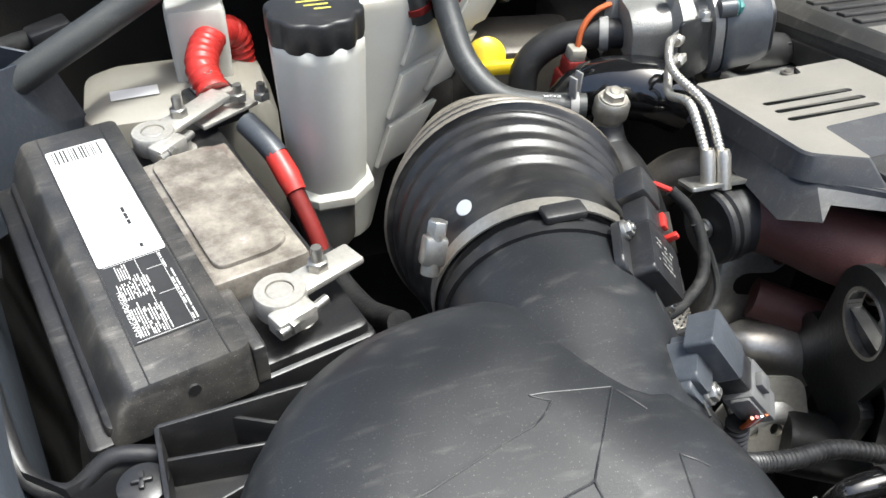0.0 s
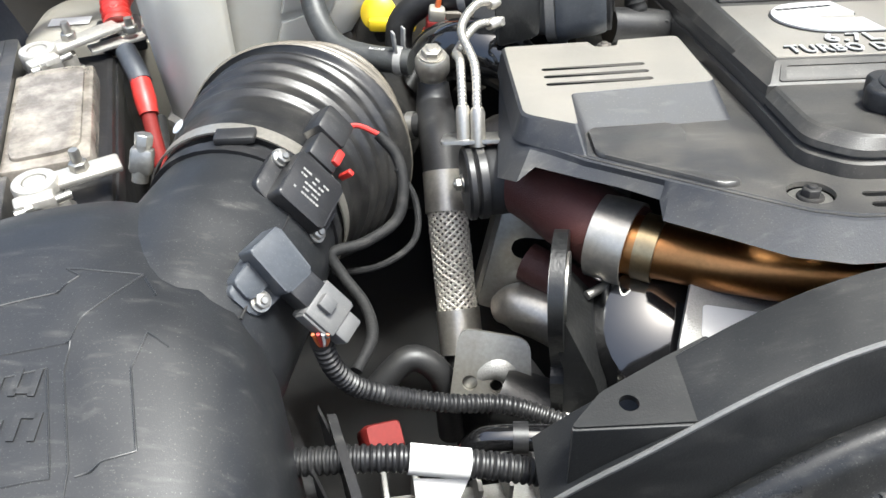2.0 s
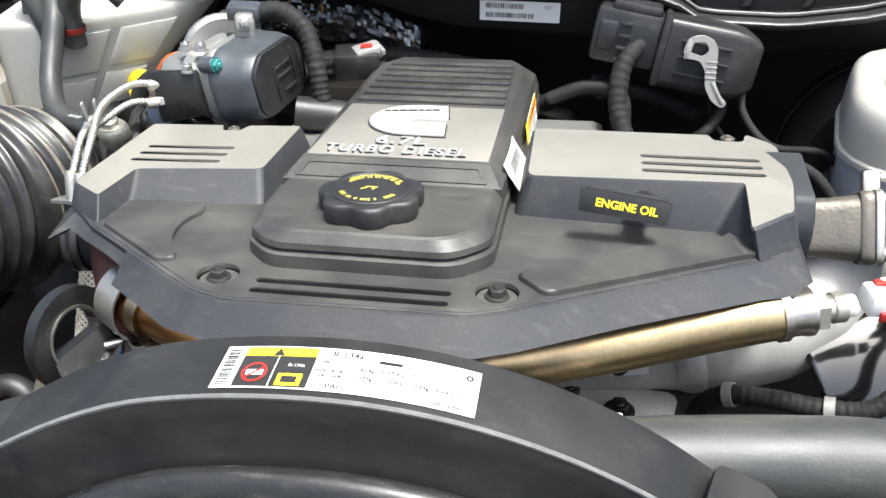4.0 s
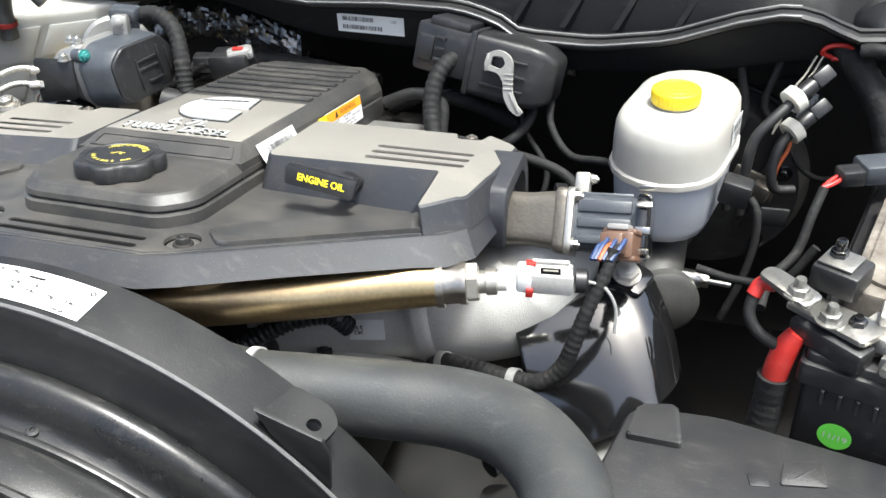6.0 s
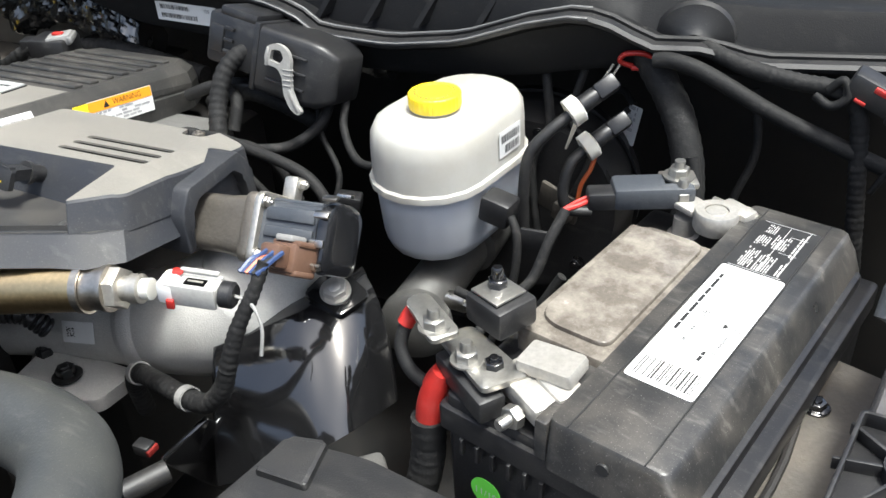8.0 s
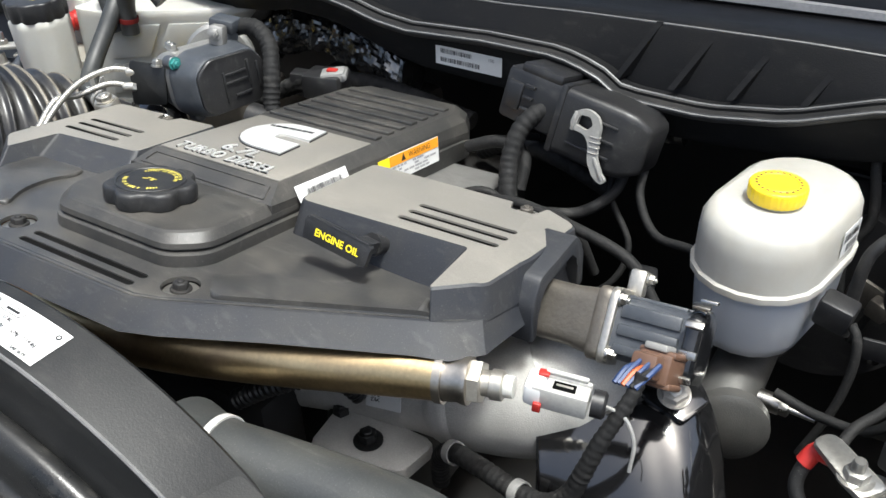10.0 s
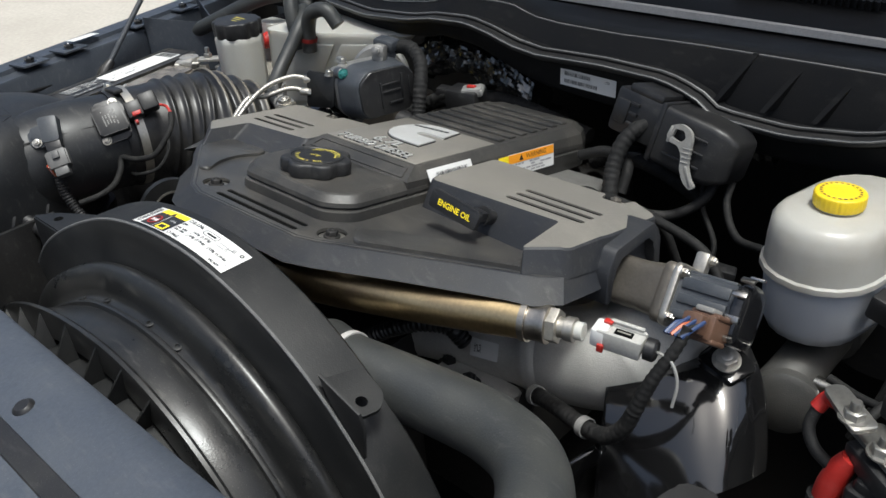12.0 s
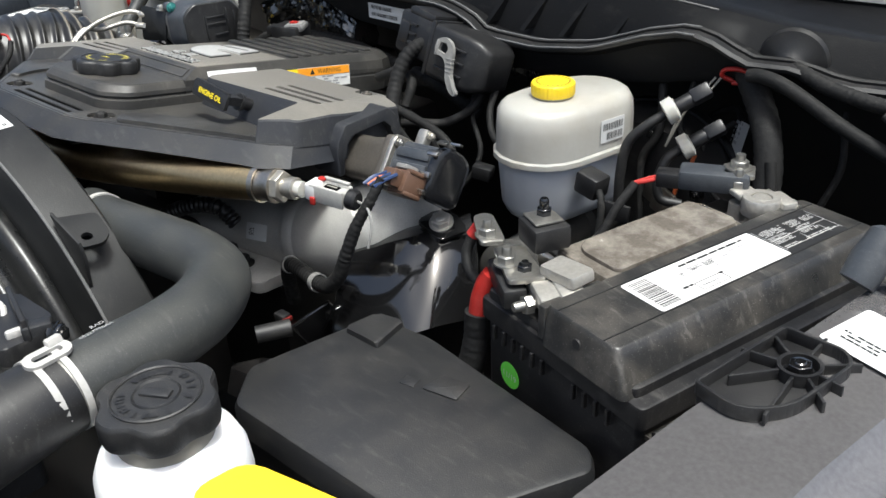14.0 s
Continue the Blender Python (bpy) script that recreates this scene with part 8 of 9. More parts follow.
part("coolant_pipe", tube([(-0.3, 0.36, 1.235), (-0.33, 0.375, 1.235), (-0.37, 0.395, 1.225), (-0.4, 0.4, 1.2), (-0.405, 0.395, 1.16)], 0.014, 18, 6), RUBBER, td, world=True)
part("pipe_clamp", ring_band((-0.335, 0.378, 1.234), (-0.9, 0.4, -0.1), 0.0143, 0.008, 0.0014), GREY_PLASTIC, td, world=True)
part("cream_elbow", tube([(-0.29, 0.24, 1.16), (-0.31, 0.25, 1.155), (-0.33, 0.26, 1.13)], 0.022, 18, 5), BROWN_CAST, td, world=True)
# Engine block mass under the cover.
eb = thing("engine_block", "dark cast iron engine block under the cover", "engine block", pose(-0.04, 0.3, 0.9))
part("block", at(box(0.3, 0.34, 0.38, 0.02), -0.06, 0.35, 0.96), DARK, eb, world=True)
part("head", at(box(0.34, 0.24, 0.05, 0.012), -0.05, 0.3, 1.172, -9, 0, 0), ALU, eb, world=True)
part("front_gear_case", at(box(0.28, 0.06, 0.26, 0.02), -0.08, 0.085, 0.97), DARK, eb, world=True)


# ---- passenger's rear corner: cables, tank, hoses ----
rc1 = thing("battery_cable", "red and black battery cable with a red boot", "cable", pose(-0.66, 0.35, 1.15), "battery cables")
part("cable", tube([(-0.668, 0.365, 1.195), (-0.655, 0.34, 1.185), (-0.645, 0.31, 1.165), (-0.635, 0.28, 1.14), (-0.625, 0.25, 1.1)], 0.0072, 14, 6), RED_DARK, rc1, world=True)
part("grey_sleeve", tube([(-0.672, 0.372, 1.197), (-0.66, 0.35, 1.19), (-0.652, 0.335, 1.182)], 0.0105, 14, 5), BLUEGREY, rc1, world=True)
part("red_boot", tube([(-0.654, 0.338, 1.184), (-0.647, 0.318, 1.172), (-0.643, 0.306, 1.163)], [0.0098, 0.0105, 0.009], 14, 5), RED, rc1, "bright red boot", world=True)
rc2 = thing("battery_cable", "ribbed bright red battery cable to the distribution stud", "cable", pose(-0.68, 0.5, 1.2), "battery cables")
part("cable", tube([(-0.694, 0.43, 1.198), (-0.7, 0.455, 1.212), (-0.69, 0.49, 1.22), (-0.675, 0.52, 1.215), (-0.662, 0.535, 1.2), (-0.66, 0.54, 1.16)], 0.014, 16, 8, rib=0.0016, pitch=0.008), RED, rc2, world=True)
pd = thing("power_stud_block", "metal stud block with fuse links behind the battery", "fuse block", pose(-0.69, 0.42, 1.19, 0, 0, 20))
part("base", at(box(0.045, 0.05, 0.022, 0.004), 0, 0.012, -0.004), BLACK, pd)
part("bus_bar", at(box(0.06, 0.018, 0.004, 0.001), -0.004, -0.02, 0.004, 0, 0, 12), LEAD, pd)
part("bus_bar", at(box(0.03, 0.03, 0.004, 0.001), 0, 0.014, 0.01), LEAD, pd)
for x, y in ((0.0, 0.016), (0.01, -0.02), (0.028, -0.03)):
    part("stud", at(join(hexagon(0.0075, 0.007), lathe([(0.004, 0), (0.004, 0.015)], 12)), x, y, 0.012), ZINC, pd)
tn = thing("washer_tank", "yellowed translucent tank behind the battery", "tank", pose(-0.735, 0.5, 1.085))
part("tank", loft([[(x * s, y * s, z) for x, y in rounded(rect(-0.085, -0.06, 0.1, 0.06), 0.03)] for s, z in ((0.9, -0.1), (1, -0.06), (1, 0.06), (0.92, 0.085), (0.7, 0.095))]), TANK_TAN, tn)
part("label", at(sheet(rounded(rect(-0.022, -0.009, 0.022, 0.009), 0.001)), -0.03, -0.02, 0.0965, 0, 0, 4), WHITE, tn, "small white label")
part("side_panel", at(loft([[(x * s, y * s, z) for x, y in rounded(rect(-0.025, -0.02, 0.03, 0.02), 0.006)] for s, z in ((0.85, -0.08), (1, 0.13), (1.0, 0.16), (0.92, 0.165))]), 0.035, 0.01, 0.0), TANK, tn)
dt = thing("drain_hose", "thick grey-black hose crossing to the fender", "hose", pose(-0.78, 0.46, 1.26))
part("hose", tube([(-0.93, 0.43, 1.17), (-0.89, 0.437, 1.205), (-0.847, 0.446, 1.229), (-0.78, 0.463, 1.259), (-0.712, 0.484, 1.289), (-0.675, 0.505, 1.3), (-0.64, 0.53, 1.3), (-0.61, 0.53, 1.28), (-0.595, 0.52, 1.22)], 0.0135, 18, 8), HOSE, dt, world=True)
pr_ = thing("hood_prop_rod", "slim dark rod rising from the fender to the hood", "prop rod", pose(-0.874, 0.252, 1.195))
part("rod", tube([(-0.874, 0.252, 1.195), (-0.885, 0.38, 1.325), (-0.91, 0.66, 1.6)], 0.0048, 12, 3), BLUEGREY, pr_, world=True)
part("foot", along(lathe([(0.011, -0.018), (0.013, 0.0), (0.007, 0.022)], 16), (-0.874, 0.25, 1.192), (-0.06, 0.72, 0.69)), BLACK, pr_, world=True)
part("hinge_bolt", along(bolt_bm(0.008, 0.02, 1.4), (-0.89, 0.24, 1.182), (1, 0.1, 0)), ZINC, pr_, world=True)
wr = thing("rear_loom", "taped black wiring behind the tank", "wiring", pose(-0.75, 0.58, 1.22))
part("loom", tube([(-0.95, 0.5, 1.2), (-0.86, 0.53, 1.22), (-0.8, 0.55, 1.215), (-0.74, 0.57, 1.235), (-0.66, 0.6, 1.25), (-0.55, 0.62, 1.25)], 0.011, 12, 6), TAPE, wr, world=True)
part("connector", at(box(0.04, 0.028, 0.026, 0.004), -0.83, 0.535, 1.222, 0, -8, 20), BLACK, wr, world=True)

# The ribbed inlet snorkel in front of the battery, and the support rail.
sn = thing("air_inlet_snorkel", "black plastic air inlet with moulded webbing", "air inlet", pose(-0.71, 0.0, 1.2))
SNP = [(-0.758, 0.036), (-0.66, 0.045), (-0.62, 0.02), (-0.66, -0.08), (-0.75, -0.08)]
part("pan", prism(rounded(SNP, 0.01), 1.175, 1.19, 0.002), BLACK, sn, world=True)
for a, b in zip(SNP, SNP[1:] + SNP[:1]):
    d = Vector(b) - Vector(a)
    part("rim", at(box(d.length, 0.003, 0.034, 0.001), (a[0] + b[0]) / 2, (a[1] + b[1]) / 2, 1.205, 0, 0, math.degrees(math.atan2(d.y, d.x))), BLACK, sn, world=True)
for a, b in (((-0.755, 0.02), (-0.69, 0.015)), ((-0.69, 0.015), (-0.67, 0.042)), ((-0.752, -0.02), (-0.7, 0.0)), ((-0.7, 0.0), (-0.65, 0.0)), ((-0.75, -0.045), (-0.66, -0.03)), ((-0.72, 0.04), (-0.64, 0.0))):
    d = Vector(b) - Vector(a)
    part("web", at(box(d.length, 0.0025, 0.026, 0.0008), (a[0] + b[0]) / 2, (a[1] + b[1]) / 2, 1.2, 0, 0, math.degrees(math.atan2(d.y, d.x))), BLACK, sn, world=True)
part("screw_boss", at(join(lathe([(0.011, -0.06), (0.011, -0.004), (0.013, -0.002), (0.013, 0.002), (0.009, 0.004)], 24), at(box(0.011, 0.003, 0.003, 0.0008), 0, 0, 0.005), at(box(0.003, 0.011, 0.003, 0.0008), 0, 0, 0.005)), -0.767, 0.006, 1.214), BLACK, sn, world=True)
tr = thing("battery_tray_edge", "scuffed black plastic tray edge beside the battery", "tray", pose(-0.82, 0.04, 1.15))
part("edge", tube([(-0.86, 0.14, 1.2), (-0.842, 0.075, 1.2), (-0.832, 0.048, 1.19), (-0.81, 0.034, 1.187), (-0.785, 0.04, 1.2), (-0.757, 0.034, 1.2)], 0.0055, 10, 6), BLACK, tr, world=True)
part("wall", loft([[(x, y, 1.2 if i % 2 == 0 else 1.195), (x + 0.002, y - 0.003, 1.19), (x + 0.002, y - 0.005, 1.0), (x, y - 0.001, 1.0)] for i, (x, y) in enumerate([(-0.9, 0.1), (-0.842, 0.07), (-0.832, 0.045), (-0.81, 0.03), (-0.785, 0.036), (-0.75, 0.03)])]), BLACK, tr, world=True)

# Foil heat wrap and parts at the back of the engine.
fo = thing("foil_heat_wrap", "crumpled silver and black foil heat wrap", "heat wrap", pose(-0.24, 0.57, 1.22))
rows = []
pts = smooth_line([(-0.37, 0.58, 1.215), (-0.31, 0.585, 1.232), (-0.24, 0.575, 1.236), (-0.17, 0.565, 1.228), (-0.1, 0.55, 1.205)], 18)
for i, p in enumerate(pts):
    row = []
    for k in range(48):
        a = 2 * math.pi * k / 48
        q = Vector((p.x * 38, math.cos(a) * 1.6, math.sin(a) * 1.6))
        r = 0.029 + 0.011 * noise.noise(q) + 0.007 * abs(noise.noise(q * 2.7))
        row.append((p.x, p.y + r * math.cos(a), p.z + r * math.sin(a)))
    rows.append(row)
part("wrap", loft(rows), FOIL, fo, world=True, smooth=12)
fo2 = thing("foil_heat_wrap", "crumpled silver foil under the cowl", "heat wrap", pose(0.1, 0.53, 1.22))
rows = []
for i in range(30):
    x = 0.1 + 0.006 * i
    rows.append([(x, 0.52 + 0.02 * math.cos(a) + 0.01 * noise.noise(Vector((x * 80, a, 1))), 1.225 + 0.016 * math.sin(a) + 0.01 * noise.noise(Vector((x * 80, a, 5)))) for a in np.linspace(0, 2 * math.pi, 12, endpoint=False)])
part("wrap", loft(rows), FOIL, fo2, world=True, smooth=35)
inj = thing("harness_connector", "grey and black harness connector with a pink tab", "connector", pose(-0.155, 0.442, 1.228, 0, 0, 12))
part("shell", box(0.05, 0.04, 0.03, 0.004), BLACK, inj)
part("grey_half", at(join(box(0.03, 0.026, 0.013, 0.003), at(box(0.006, 0.03, 0.008, 0.002), 0.014, 0, 0)), 0.012, -0.002, 0.012, 0, -6, 20), GREY_PLASTIC, inj, "pale grey half")
part("pink_tab", at(box(0.013, 0.008, 0.004, 0.001), 0.012, -0.004, 0.019), RED, inj)

# Clutter behind the engine: injector wiring and a dark rail.
rr_ = thing("fuel_rail_wiring", "taped injector wiring along the rear of the engine", "wiring", pose(-0.1, 0.5, 1.2))
for pts, rad_ in (([(-0.24, 0.43, 1.2), (-0.2, 0.445, 1.222), (-0.16, 0.455, 1.22), (-0.1, 0.47, 1.2), (-0.04, 0.48, 1.19)], 0.008), ([(-0.3, 0.46, 1.17), (-0.22, 0.5, 1.2), (-0.12, 0.51, 1.205), (0.02, 0.5, 1.19)], 0.011), ([(0.05, 0.47, 1.17), (0.1, 0.45, 1.2), (0.16, 0.44, 1.2), (0.22, 0.45, 1.17)], 0.009)):
    part("loom", tube(pts, rad_, 12, 7, rib=0.0008, pitch=0.009), TAPE, rr_, world=True)
for x, y, z, a in ((-0.2, 0.45, 1.222, 20), (-0.09, 0.475, 1.205, -10), (0.12, 0.445, 1.205, 30)):
    part("plug", at(box(0.03, 0.024, 0.022, 0.004), x, y, z, 0, 6, a), BLACK, rr_, world=True)
part("rocker_cover", at(box(0.2, 0.14, 0.05, 0.012), -0.2, 0.56, 1.15, 0, 0, -6), BROWN_CAST, rr_, world=True)


# ---- driver's rear corner: lines, looms, strut ----
def line_plug(name_label, p, tube_pts):
    c = thing("clutch_line_plug", name_label, "line fitting", pose(*p), "line fittings")
    part("collar", along(lathe([(0.009, -0.006), (0.014, -0.005), (0.014, 0.006), (0.01, 0.008)], 20), p, (0.6, 0.5, 0.45)), TANK, c, "pale collar", world=True)
    part("body", along(join(lathe([(0.0085, 0.006), (0.0085, 0.024), (0.007, 0.028)], 16), at(box(0.016, 0.018, 0.022, 0.003), 0, 0, 0.036)), p, (0.6, 0.5, 0.45)), BLACK, c, world=True)
    part("line", tube(tube_pts, 0.0056, 14, 6), RUBBER, c, world=True)
    return c


line_plug("black fluid line with a pale collar and plug", (0.513, 0.417, 1.241), [(0.51, 0.413, 1.238), (0.495, 0.4, 1.225), (0.48, 0.39, 1.205), (0.476, 0.385, 1.17), (0.476, 0.385, 1.12)])
line_plug("black fluid line with a pale collar and plug", (0.52, 0.448, 1.192), [(0.517, 0.444, 1.189), (0.508, 0.43, 1.18), (0.504, 0.42, 1.155), (0.51, 0.42, 1.135), (0.53, 0.43, 1.13)])
wt = thing("wire_tag", "white paper flag on a black wire", "tag", pose(0.54, 0.549, 1.173))
part("flag", at(sheet(rounded(rect(-0.008, -0.022, 0.008, 0.022), 0.002)), 0, 0, 0.0, 84, 8, -20), WHITE, wt)
part("print", at(bar_group(0.01, 0.03, 5, 3), -0.005, -0.015, 0.0006, 84, 8, -20), GREY_INK, wt)
part("wire", tube([(0.0, 0.004, 0.022), (-0.02, 0.02, 0.03), (-0.06, 0.03, 0.0), (-0.07, 0.02, -0.06)], 0.004, 10, 6), TAPE, wt)
ml = thing("main_loom", "thick taped wiring loom dropping from the cowl", "wiring", pose(0.6, 0.46, 1.22))
part("loom", tube([(0.545, 0.505, 1.285), (0.565, 0.495, 1.265), (0.588, 0.478, 1.24), (0.605, 0.462, 1.215), (0.617, 0.446, 1.18), (0.622, 0.43, 1.14), (0.62, 0.42, 1.08)], 0.0145, 16, 8, rib=0.0008, pitch=0.012), TAPE, ml, world=True)
part("branch", tube([(0.62, 0.44, 1.2), (0.628, 0.43, 1.17), (0.632, 0.42, 1.14)], 0.006, 10, 5), TAPE, ml, world=True)
part("red_loop", tube([(0.548, 0.488, 1.262), (0.538, 0.482, 1.268), (0.543, 0.48, 1.276), (0.558, 0.483, 1.277), (0.567, 0.486, 1.272), (0.56, 0.488, 1.262), (0.548, 0.488, 1.26)], 0.0026, 10, 6), RED, ml, "red wire loop", world=True)
for i, mt in enumerate((TANK_TAN, TANK_TAN)):
    part("thin_wire", tube([(0.533 + 0.006 * i, 0.478, 1.266), (0.524 + 0.006 * i, 0.465, 1.25), (0.512 + 0.005 * i, 0.45, 1.235), (0.5, 0.44, 1.19)], 0.0012, 6, 5), mt, ml, world=True)
fh = thing("firewall_wiring", "tangled thin black wires and an orange lead on the firewall", "wiring", pose(0.5, 0.5, 1.15))
for pts, rad_ in ((((0.5, 0.5, 1.25), (0.49, 0.49, 1.2), (0.515, 0.48, 1.17), (0.5, 0.47, 1.12), (0.48, 0.46, 1.06)), 0.004), (((0.46, 0.5, 1.24), (0.47, 0.48, 1.19), (0.455, 0.47, 1.15), (0.465, 0.46, 1.08)), 0.005),
                  (((0.54, 0.53, 1.2), (0.515, 0.51, 1.175), (0.53, 0.49, 1.14), (0.56, 0.48, 1.12), (0.6, 0.48, 1.13)), 0.0035), (((0.66, 0.52, 1.24), (0.67, 0.51, 1.18), (0.655, 0.5, 1.12), (0.66, 0.49, 1.05)), 0.004)):
    part("wire", tube(list(pts), rad_, 10, 6), TAPE, fh, world=True)
part("orange_lead", tube([(0.523, 0.47, 1.175), (0.52, 0.462, 1.16), (0.513, 0.455, 1.145), (0.51, 0.45, 1.125)], 0.0024, 8, 5), ORANGE, fh, "orange lead", world=True)
part("bracket", at(join(box(0.05, 0.006, 0.03, 0.003), at(box(0.02, 0.016, 0.02, 0.003), 0.012, -0.008, 0.0)), 0.49, 0.455, 1.12, 0, 12, -20), BROWN_CAST, fh, world=True)
gr = thing("firewall_grommet", "dark rubber grommet with cables through the firewall", "grommet", pose(0.6, 0.51, 1.283))
part("disc", along(lathe([(0.0, 0.012), (0.012, 0.012), (0.02, 0.004), (0.036, 0.0), (0.038, -0.006)], 32, False), (0.6, 0.512, 1.283), (0.1, -1, -0.1)), RUBBER, gr, world=True)
part("conduit", tube([(0.6, 0.505, 1.285), (0.62, 0.485, 1.285), (0.655, 0.475, 1.276), (0.695, 0.47, 1.27), (0.728, 0.47, 1.266), (0.748, 0.468, 1.25), (0.756, 0.465, 1.21), (0.765, 0.46, 1.15), (0.772, 0.455, 1.1)], 0.0075, 12, 8, rib=0.0006, pitch=0.007), TAPE, gr, world=True)
part("cable", tube([(0.573, 0.47, 1.277), (0.59, 0.466, 1.279), (0.62, 0.462, 1.272), (0.68, 0.462, 1.242), (0.732, 0.464, 1.22), (0.78, 0.468, 1.2), (0.82, 0.475, 1.185)], 0.0075, 12, 8), TAPE, gr, world=True)
part("loop", tube([(0.712, 0.464, 1.262), (0.726, 0.458, 1.256), (0.738, 0.458, 1.266), (0.732, 0.462, 1.278), (0.722, 0.464, 1.268)], 0.004, 10, 6), TAPE, gr, world=True)
bp = thing("bulkhead_plug", "black plug with red locks on the rear wall", "connector", pose(0.765, 0.465, 1.266, 0, 22, -10))
part("shell", box(0.06, 0.028, 0.024, 0.004), BLACK, bp)
part("shell_step", at(box(0.024, 0.034, 0.03, 0.004), 0.022, 0, 0), BLACK, bp)
part("red_lock", at(box(0.012, 0.004, 0.005, 0.001), -0.004, -0.015, 0.008), RED, bp)
part("red_lock", at(box(0.01, 0.004, 0.003, 0.001), -0.014, -0.014, -0.008), RED, bp)
part("tail", tube([(0.03, 0, -0.008), (0.04, 0, -0.03), (0.04, 0.0, -0.08)], 0.003, 8, 4), TAPE, bp)
gl = thing("battery_sensor", "dark grey sensor block on the rear clamp with a red wire", "sensor", pose(0.603, 0.342, 1.212, 0, 0, 22))
part("block", box(0.066, 0.03, 0.02, 0.004), BLUEGREY, gl)
part("plug", at(box(0.024, 0.02, 0.016, 0.003), -0.042, -0.004, -0.002), BLACK, gl)
part("stud", at(join(lathe([(0.013, 0), (0.013, 0.002)], 20), at(hexagon(0.0085, 0.007), z=0.002), lathe([(0.0045, 0.008), (0.0045, 0.015)], 12)), 0.022, 0.006, 0.01), ZINC, gl)
part("bracket", at(box(0.03, 0.026, 0.006, 0.002), 0.022, 0.006, 0.007), ZINC, gl)
for i in (-1, 1):
    part("red_wire", tube([(-0.05, -0.004 + 0.003 * i, -0.002), (-0.062, -0.01 + 0.003 * i, -0.004), (-0.074, -0.016, -0.006)], 0.0022, 8, 4), RED, gl)
part("taped_wire", tube([(-0.072, -0.016, -0.006), (-0.086, -0.03, -0.026), (-0.102, -0.045, -0.056), (-0.13, -0.06, -0.072), (-0.15, -0.09, -0.08)], 0.0045, 10, 6), TAPE, gl)
bl = thing("brake_sensor_wires", "thin black wires below the brake reservoir", "wiring", pose(0.47, 0.33, 1.15))
part("wire", tube([(0.482, 0.332, 1.17), (0.49, 0.325, 1.158), (0.492, 0.318, 1.13), (0.486, 0.31, 1.09), (0.47, 0.3, 1.04)], 0.004, 10, 6), TAPE, bl, world=True)
part("wire", tube([(0.44, 0.3, 1.1), (0.48, 0.29, 1.098), (0.52, 0.28, 1.11), (0.545, 0.285, 1.15)], 0.0045, 10, 6), TAPE, bl, world=True)
part("clip", at(box(0.028, 0.004, 0.02, 0.001), 0.506, 0.33, 1.152, 0, 5, 10), BLACK, bl, world=True)
hyd = thing("brake_booster", "large black brake booster behind the reservoir", "brake booster", pose(0.43, 0.5, 1.1))
part("shell", along(lathe([(0.03, -0.06), (0.08, -0.05), (0.11, -0.02), (0.115, 0.03), (0.1, 0.06)], 40), (0.44, 0.54, 1.09), (0.05, -1, 0.05)), BLACK, hyd, world=True)
for i in range(6):
    a = radians(60 * i + 15)
    part("rim_bolt", along(at(bolt_bm(0.006, 0.006), 0.09 * math.cos(a), 0.09 * math.sin(a), 0.052), (0.44, 0.54, 1.09), (-0.05, -1, 0.05)), BLACK_STEEL, hyd, world=True)
part("rim", ring_band((0.44, 0.535, 1.09), (0.05, -1, 0.05), 0.115, 0.014, 0.003, 48), BLACK, hyd, world=True)
# Gas strut of the hood.
gst = thing("hood_strut", "slim silver gas strut with a dark socket on the fender", "gas strut", pose(0.785, 0.205, 1.24))
part("rod", tube([(0.785, 0.206, 1.245), (0.84, 0.36, 1.42), (0.88, 0.46, 1.54)], 0.0055, 12, 2), STEEL, gst, world=True)
part("socket", along(lathe([(0.0, -0.02), (0.013, -0.018), (0.015, 0.0), (0.013, 0.022), (0.008, 0.026)], 18, False), (0.785, 0.205, 1.243), (0.2, 0.5, 0.7)), BLUEGREY, gst, world=True)
part("stud", along(join(lathe([(0.006, 0), (0.006, 0.025)], 14), at(hexagon(0.009, 0.006), z=0.016)), (0.785, 0.205, 1.237), (1, 0.05, -0.1)), ZINC, gst, world=True)
tray = thing("battery_tray", "flat dark metal tray beside the battery", "tray", pose(0.73, 0.12, 1.13))
part("tray", at(plate_with_holes(rounded([(-0.03, -0.1), (0.035, -0.1), (0.05, 0.11), (-0.005, 0.12)], 0.008), [circle(-0.004, -0.05, 0.006)], -0.004, 0), 0.74, 0.14, 1.145, 0, 0, -10), BROWN_CAST, tray, world=True)
part("lip", tube([(0.71, 0.045, 1.148), (0.735, 0.14, 1.148), (0.745, 0.26, 1.148)], 0.003, 8, 4), DARK, tray, world=True)
part("screw", at(bolt_bm(0.007, 0.005, 1.4), 0.75, 0.2, 1.145), BLACK_STEEL, tray, world=True)
fs = thing("fender_sticker", "white paper sticker on the fender edge", "label", pose(0.812, 0.135, 1.2275, 0, 2, -16))
part("paper", sheet(rounded(rect(-0.02, -0.03, 0.04, 0.025), 0.004)), WHITE, fs)
part("print", at(bar_group(0.034, 0.012, 3, 22, 0.6), -0.014, -0.02, 0.0006), INK, fs)

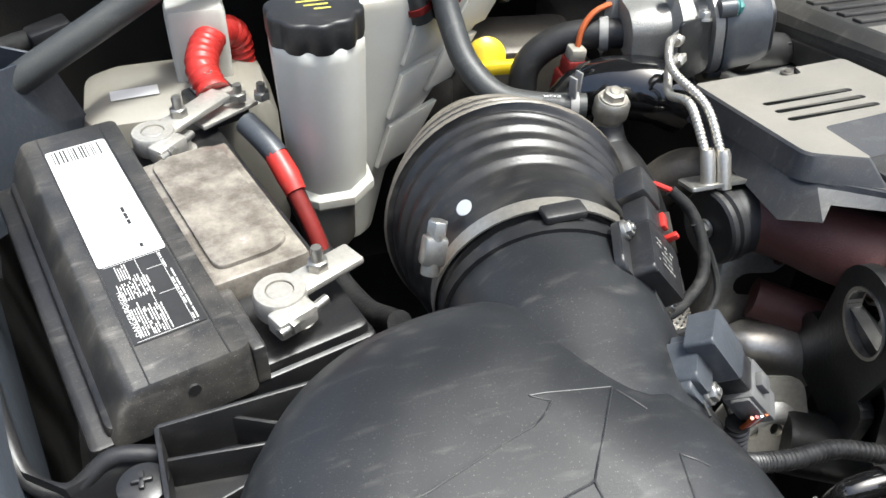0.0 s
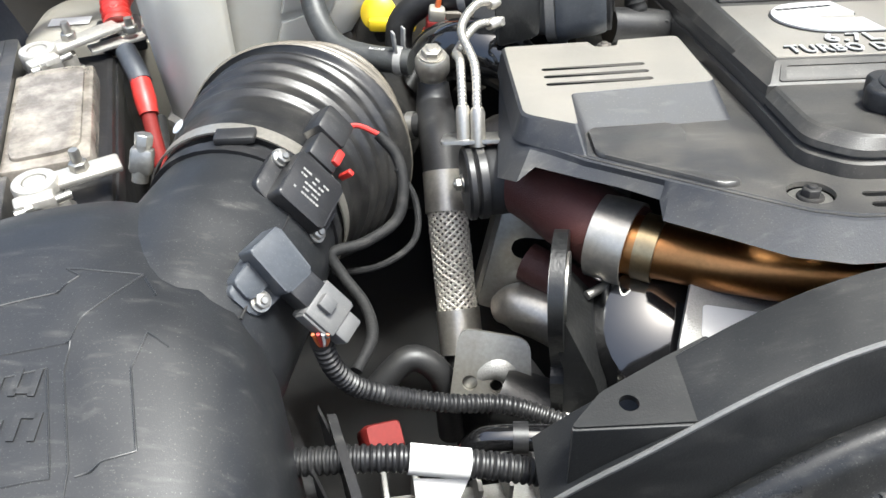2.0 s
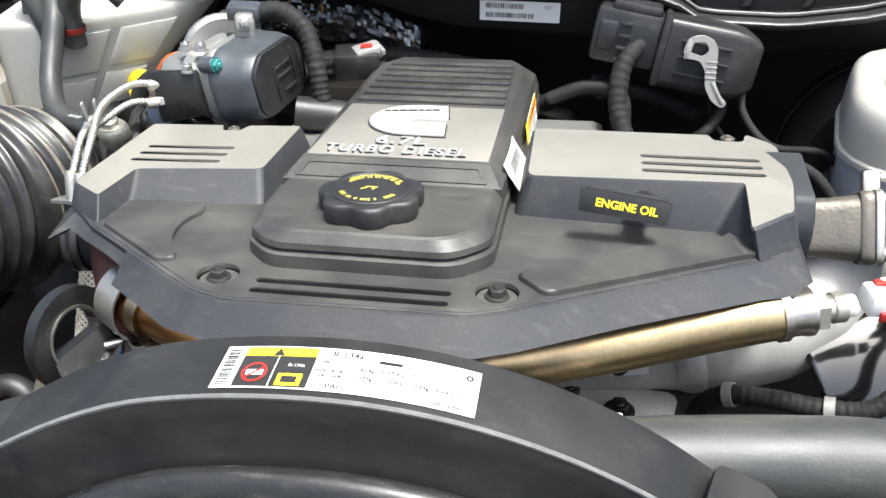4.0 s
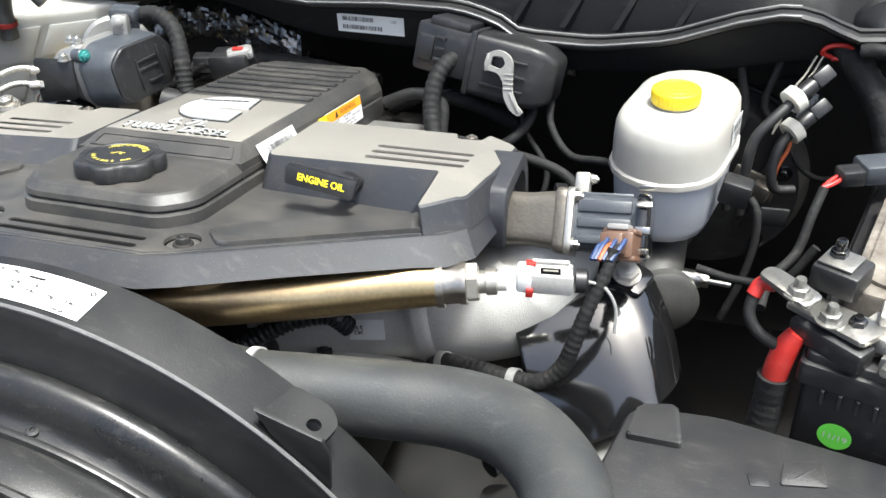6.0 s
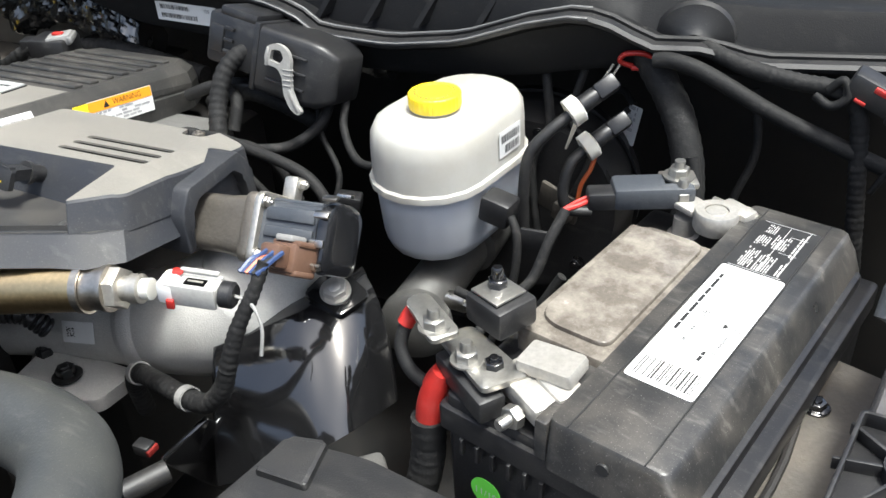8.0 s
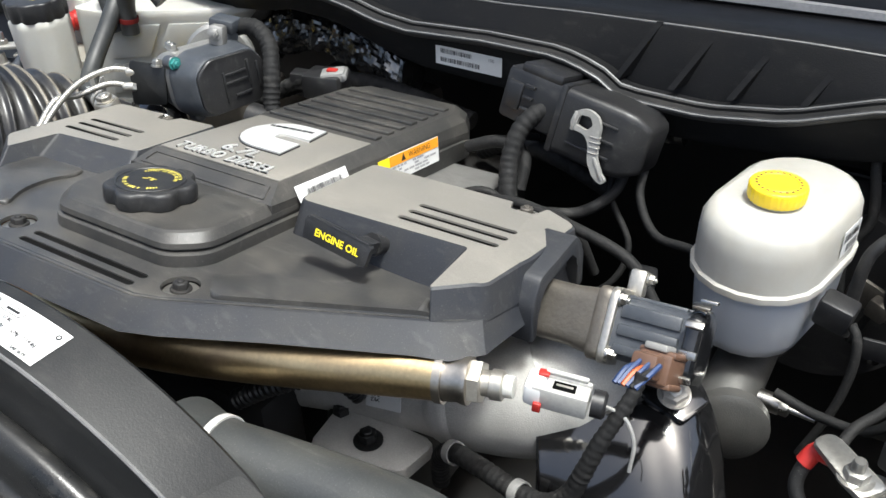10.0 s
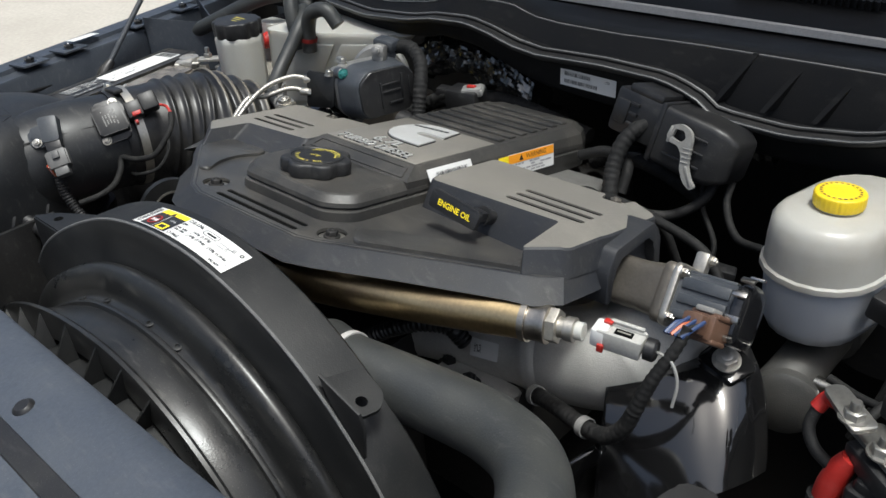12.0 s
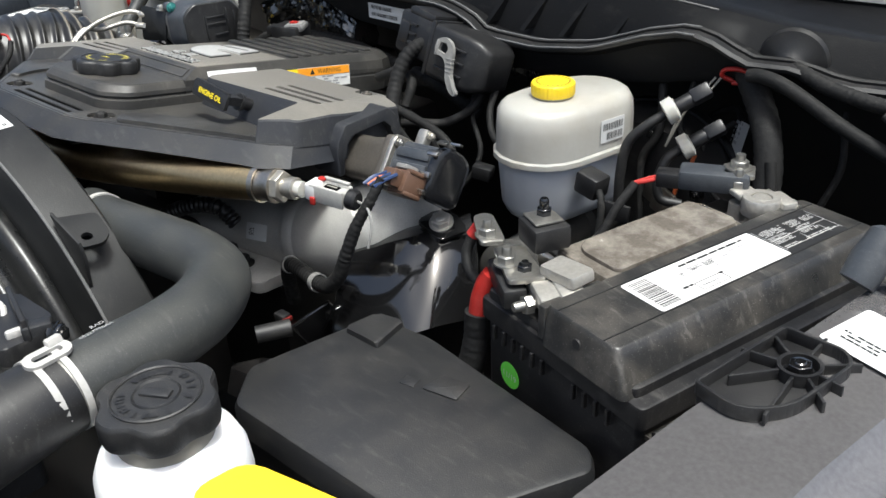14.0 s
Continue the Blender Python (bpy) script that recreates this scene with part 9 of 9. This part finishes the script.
# Low clutter under the radiator hose.
lc = thing("power_steering_fitting", "brown cast flange with steel line fittings", "casting", pose(0.32, -0.02, 1.07))
part("flange", at(prism(rounded([(-0.04, -0.02), (0.03, -0.028), (0.042, 0.016), (-0.02, 0.034)], 0.012), -0.02, 0.008, 0.003), 0.322, -0.006, 1.045, -18, 8, 20), DARK, lc, world=True)
part("bolt", at(bolt_bm(0.008, 0.008), 0.33, -0.024, 1.058, -18, 8, 0), ZINC, lc, world=True)
part("hose_fitting", tube([(0.3, 0.0, 1.085), (0.318, 0.03, 1.086)], 0.009, 14, 2), RUBBER, lc, world=True)
part("dark_hose", tube([(0.34, -0.01, 1.07), (0.38, 0.03, 1.07), (0.42, 0.06, 1.06)], 0.008, 12, 5), RUBBER, lc, world=True)
cd = thing("corrugated_conduit", "black corrugated conduit under the cross-over pipe", "conduit", pose(0.1, 0.08, 1.12), "conduits")
part("conduit", tube([(0.04, 0.05, 1.11), (0.07, 0.06, 1.13), (0.1, 0.075, 1.142), (0.125, 0.09, 1.14), (0.14, 0.1, 1.12)], 0.008, 12, 8, rib=0.0016, pitch=0.0055), BLACK, cd, world=True)
sp = thing("small_plug", "dark plug with a red lock low in the bay", "connector", pose(0.262, 0.06, 1.06))
part("plug", box(0.016, 0.012, 0.011, 0.002), BLACK, sp)
part("red_lock", at(box(0.004, 0.012, 0.006, 0.001), 0.008, 0, 0), RED_DARK, sp)
wv = thing("rear_wiring", "tangled black wires behind the engine cover", "wiring", pose(0.2, 0.33, 1.18))
for i, pts in enumerate((((0.12, 0.3, 1.2), (0.17, 0.31, 1.215), (0.24, 0.3, 1.212), (0.3, 0.29, 1.2), (0.33, 0.28, 1.17)), ((0.15, 0.36, 1.16), (0.19, 0.33, 1.2), (0.23, 0.33, 1.19), (0.25, 0.34, 1.14)), ((0.09, 0.33, 1.19), (0.13, 0.34, 1.2), (0.16, 0.35, 1.17), (0.2, 0.36, 1.12)), ((0.06, 0.42, 1.2), (0.1, 0.42, 1.215), (0.135, 0.41, 1.21), (0.14, 0.39, 1.18)))):
    part("wire", tube(pts, (0.0055, 0.005, 0.0045, 0.007)[i], 10, 6), TAPE, wv, world=True)
part("yellow_wire", tube([(0.1, 0.29, 1.196), (0.12, 0.295, 1.208), (0.15, 0.3, 1.212)], 0.002, 8, 5), YELLOW, wv, world=True)
# Wiring under the connector block.
uw = thing("bulkhead_wiring", "bundled black wires dropping from the bulkhead connector", "wiring", pose(0.24, 0.42, 1.15))
for pts, rad_ in ((((0.24, 0.44, 1.215), (0.236, 0.415, 1.19), (0.21, 0.39, 1.172), (0.17, 0.375, 1.168), (0.12, 0.37, 1.15), (0.1, 0.36, 1.1)), 0.006),
                  (((0.258, 0.44, 1.215), (0.262, 0.42, 1.188), (0.29, 0.395, 1.165), (0.335, 0.38, 1.168), (0.36, 0.385, 1.14), (0.35, 0.39, 1.08)), 0.0045),
                  (((0.225, 0.44, 1.215), (0.232, 0.42, 1.18), (0.262, 0.4, 1.14), (0.25, 0.38, 1.1), (0.2, 0.37, 1.07)), 0.0035)):
    part("wire", tube(list(pts), rad_, 10, 6), TAPE, uw, world=True)
part("clip", at(box(0.026, 0.02, 0.018, 0.003), 0.29, 0.37, 1.13, 0, 10, 20), BLACK, uw, world=True)

# The mount beside the radiator neck, with a pale ribbed strap along it.
rm = thing("radiator_mount", "black plastic radiator mount with a pale ribbed strap", "mount", pose(0.31, -0.22, 1.2))
part("bracket", prism(rounded([(0.262, -0.224), (0.28, -0.193), (0.334, -0.191), (0.357, -0.203), (0.354, -0.238), (0.318, -0.244), (0.296, -0.25)], 0.006), 1.206, 1.221, 0.002), BLACK, rm, world=True)
part("bracket_web", at(box(0.06, 0.004, 0.02, 0.001), 0.324, -0.21, 1.226, 0, 0, -14), BLACK, rm, world=True)
part("clip", at(join(box(0.014, 0.02, 0.022, 0.003), at(box(0.018, 0.006, 0.012, 0.002), 0, -0.008, 0.006)), 0.35, -0.208, 1.218, 0, 0, -20), DUSTY, rm, world=True)
part("side_bolt", along(bolt_bm(0.007, 0.006, 1.4), (0.357, -0.2, 1.217), (0.9, 0.4, 0.2)), BLACK_STEEL, rm, world=True)
part("insert", at(box(0.006, 0.012, 0.009, 0.002), 0.342, -0.222, 1.222, 0, 0, -10), PALE, rm, "pale rubber insert", world=True)
part("tank_end", at(loft([[(x * k, y * k, z) for x, y in rounded(rect(-0.06, -0.032, 0.06, 0.032), 0.01)] for k, z in ((1.0, -0.06), (1.0, 0.02), (0.97, 0.026), (0.9, 0.028))]), 0.318, -0.268, 1.178, 0, 0, -4), BLACK, rm, "dark plastic tank end", world=True)
for k, (x, y, a) in enumerate(((0.286, -0.276, 88), (0.2875, -0.259, 84), (0.2895, -0.244, 96), (0.287, -0.229, 80))):
    part("strap_link", at(join(box(0.0135, 0.012, 0.007, 0.0022), at(box(0.009, 0.016, 0.004, 0.0015), 0.001, 0, 0.003)), x, y, 1.2255 + 0.001 * (k % 2), 0, 0, a), PALE, rm, "pale strap link", world=True)
part("strap_tail", tube([(0.288, -0.222, 1.226), (0.294, -0.214, 1.228), (0.303, -0.2125, 1.225), (0.31, -0.217, 1.217)], 0.0022, 8, 5, flat=0.5), PALE, rm, world=True)
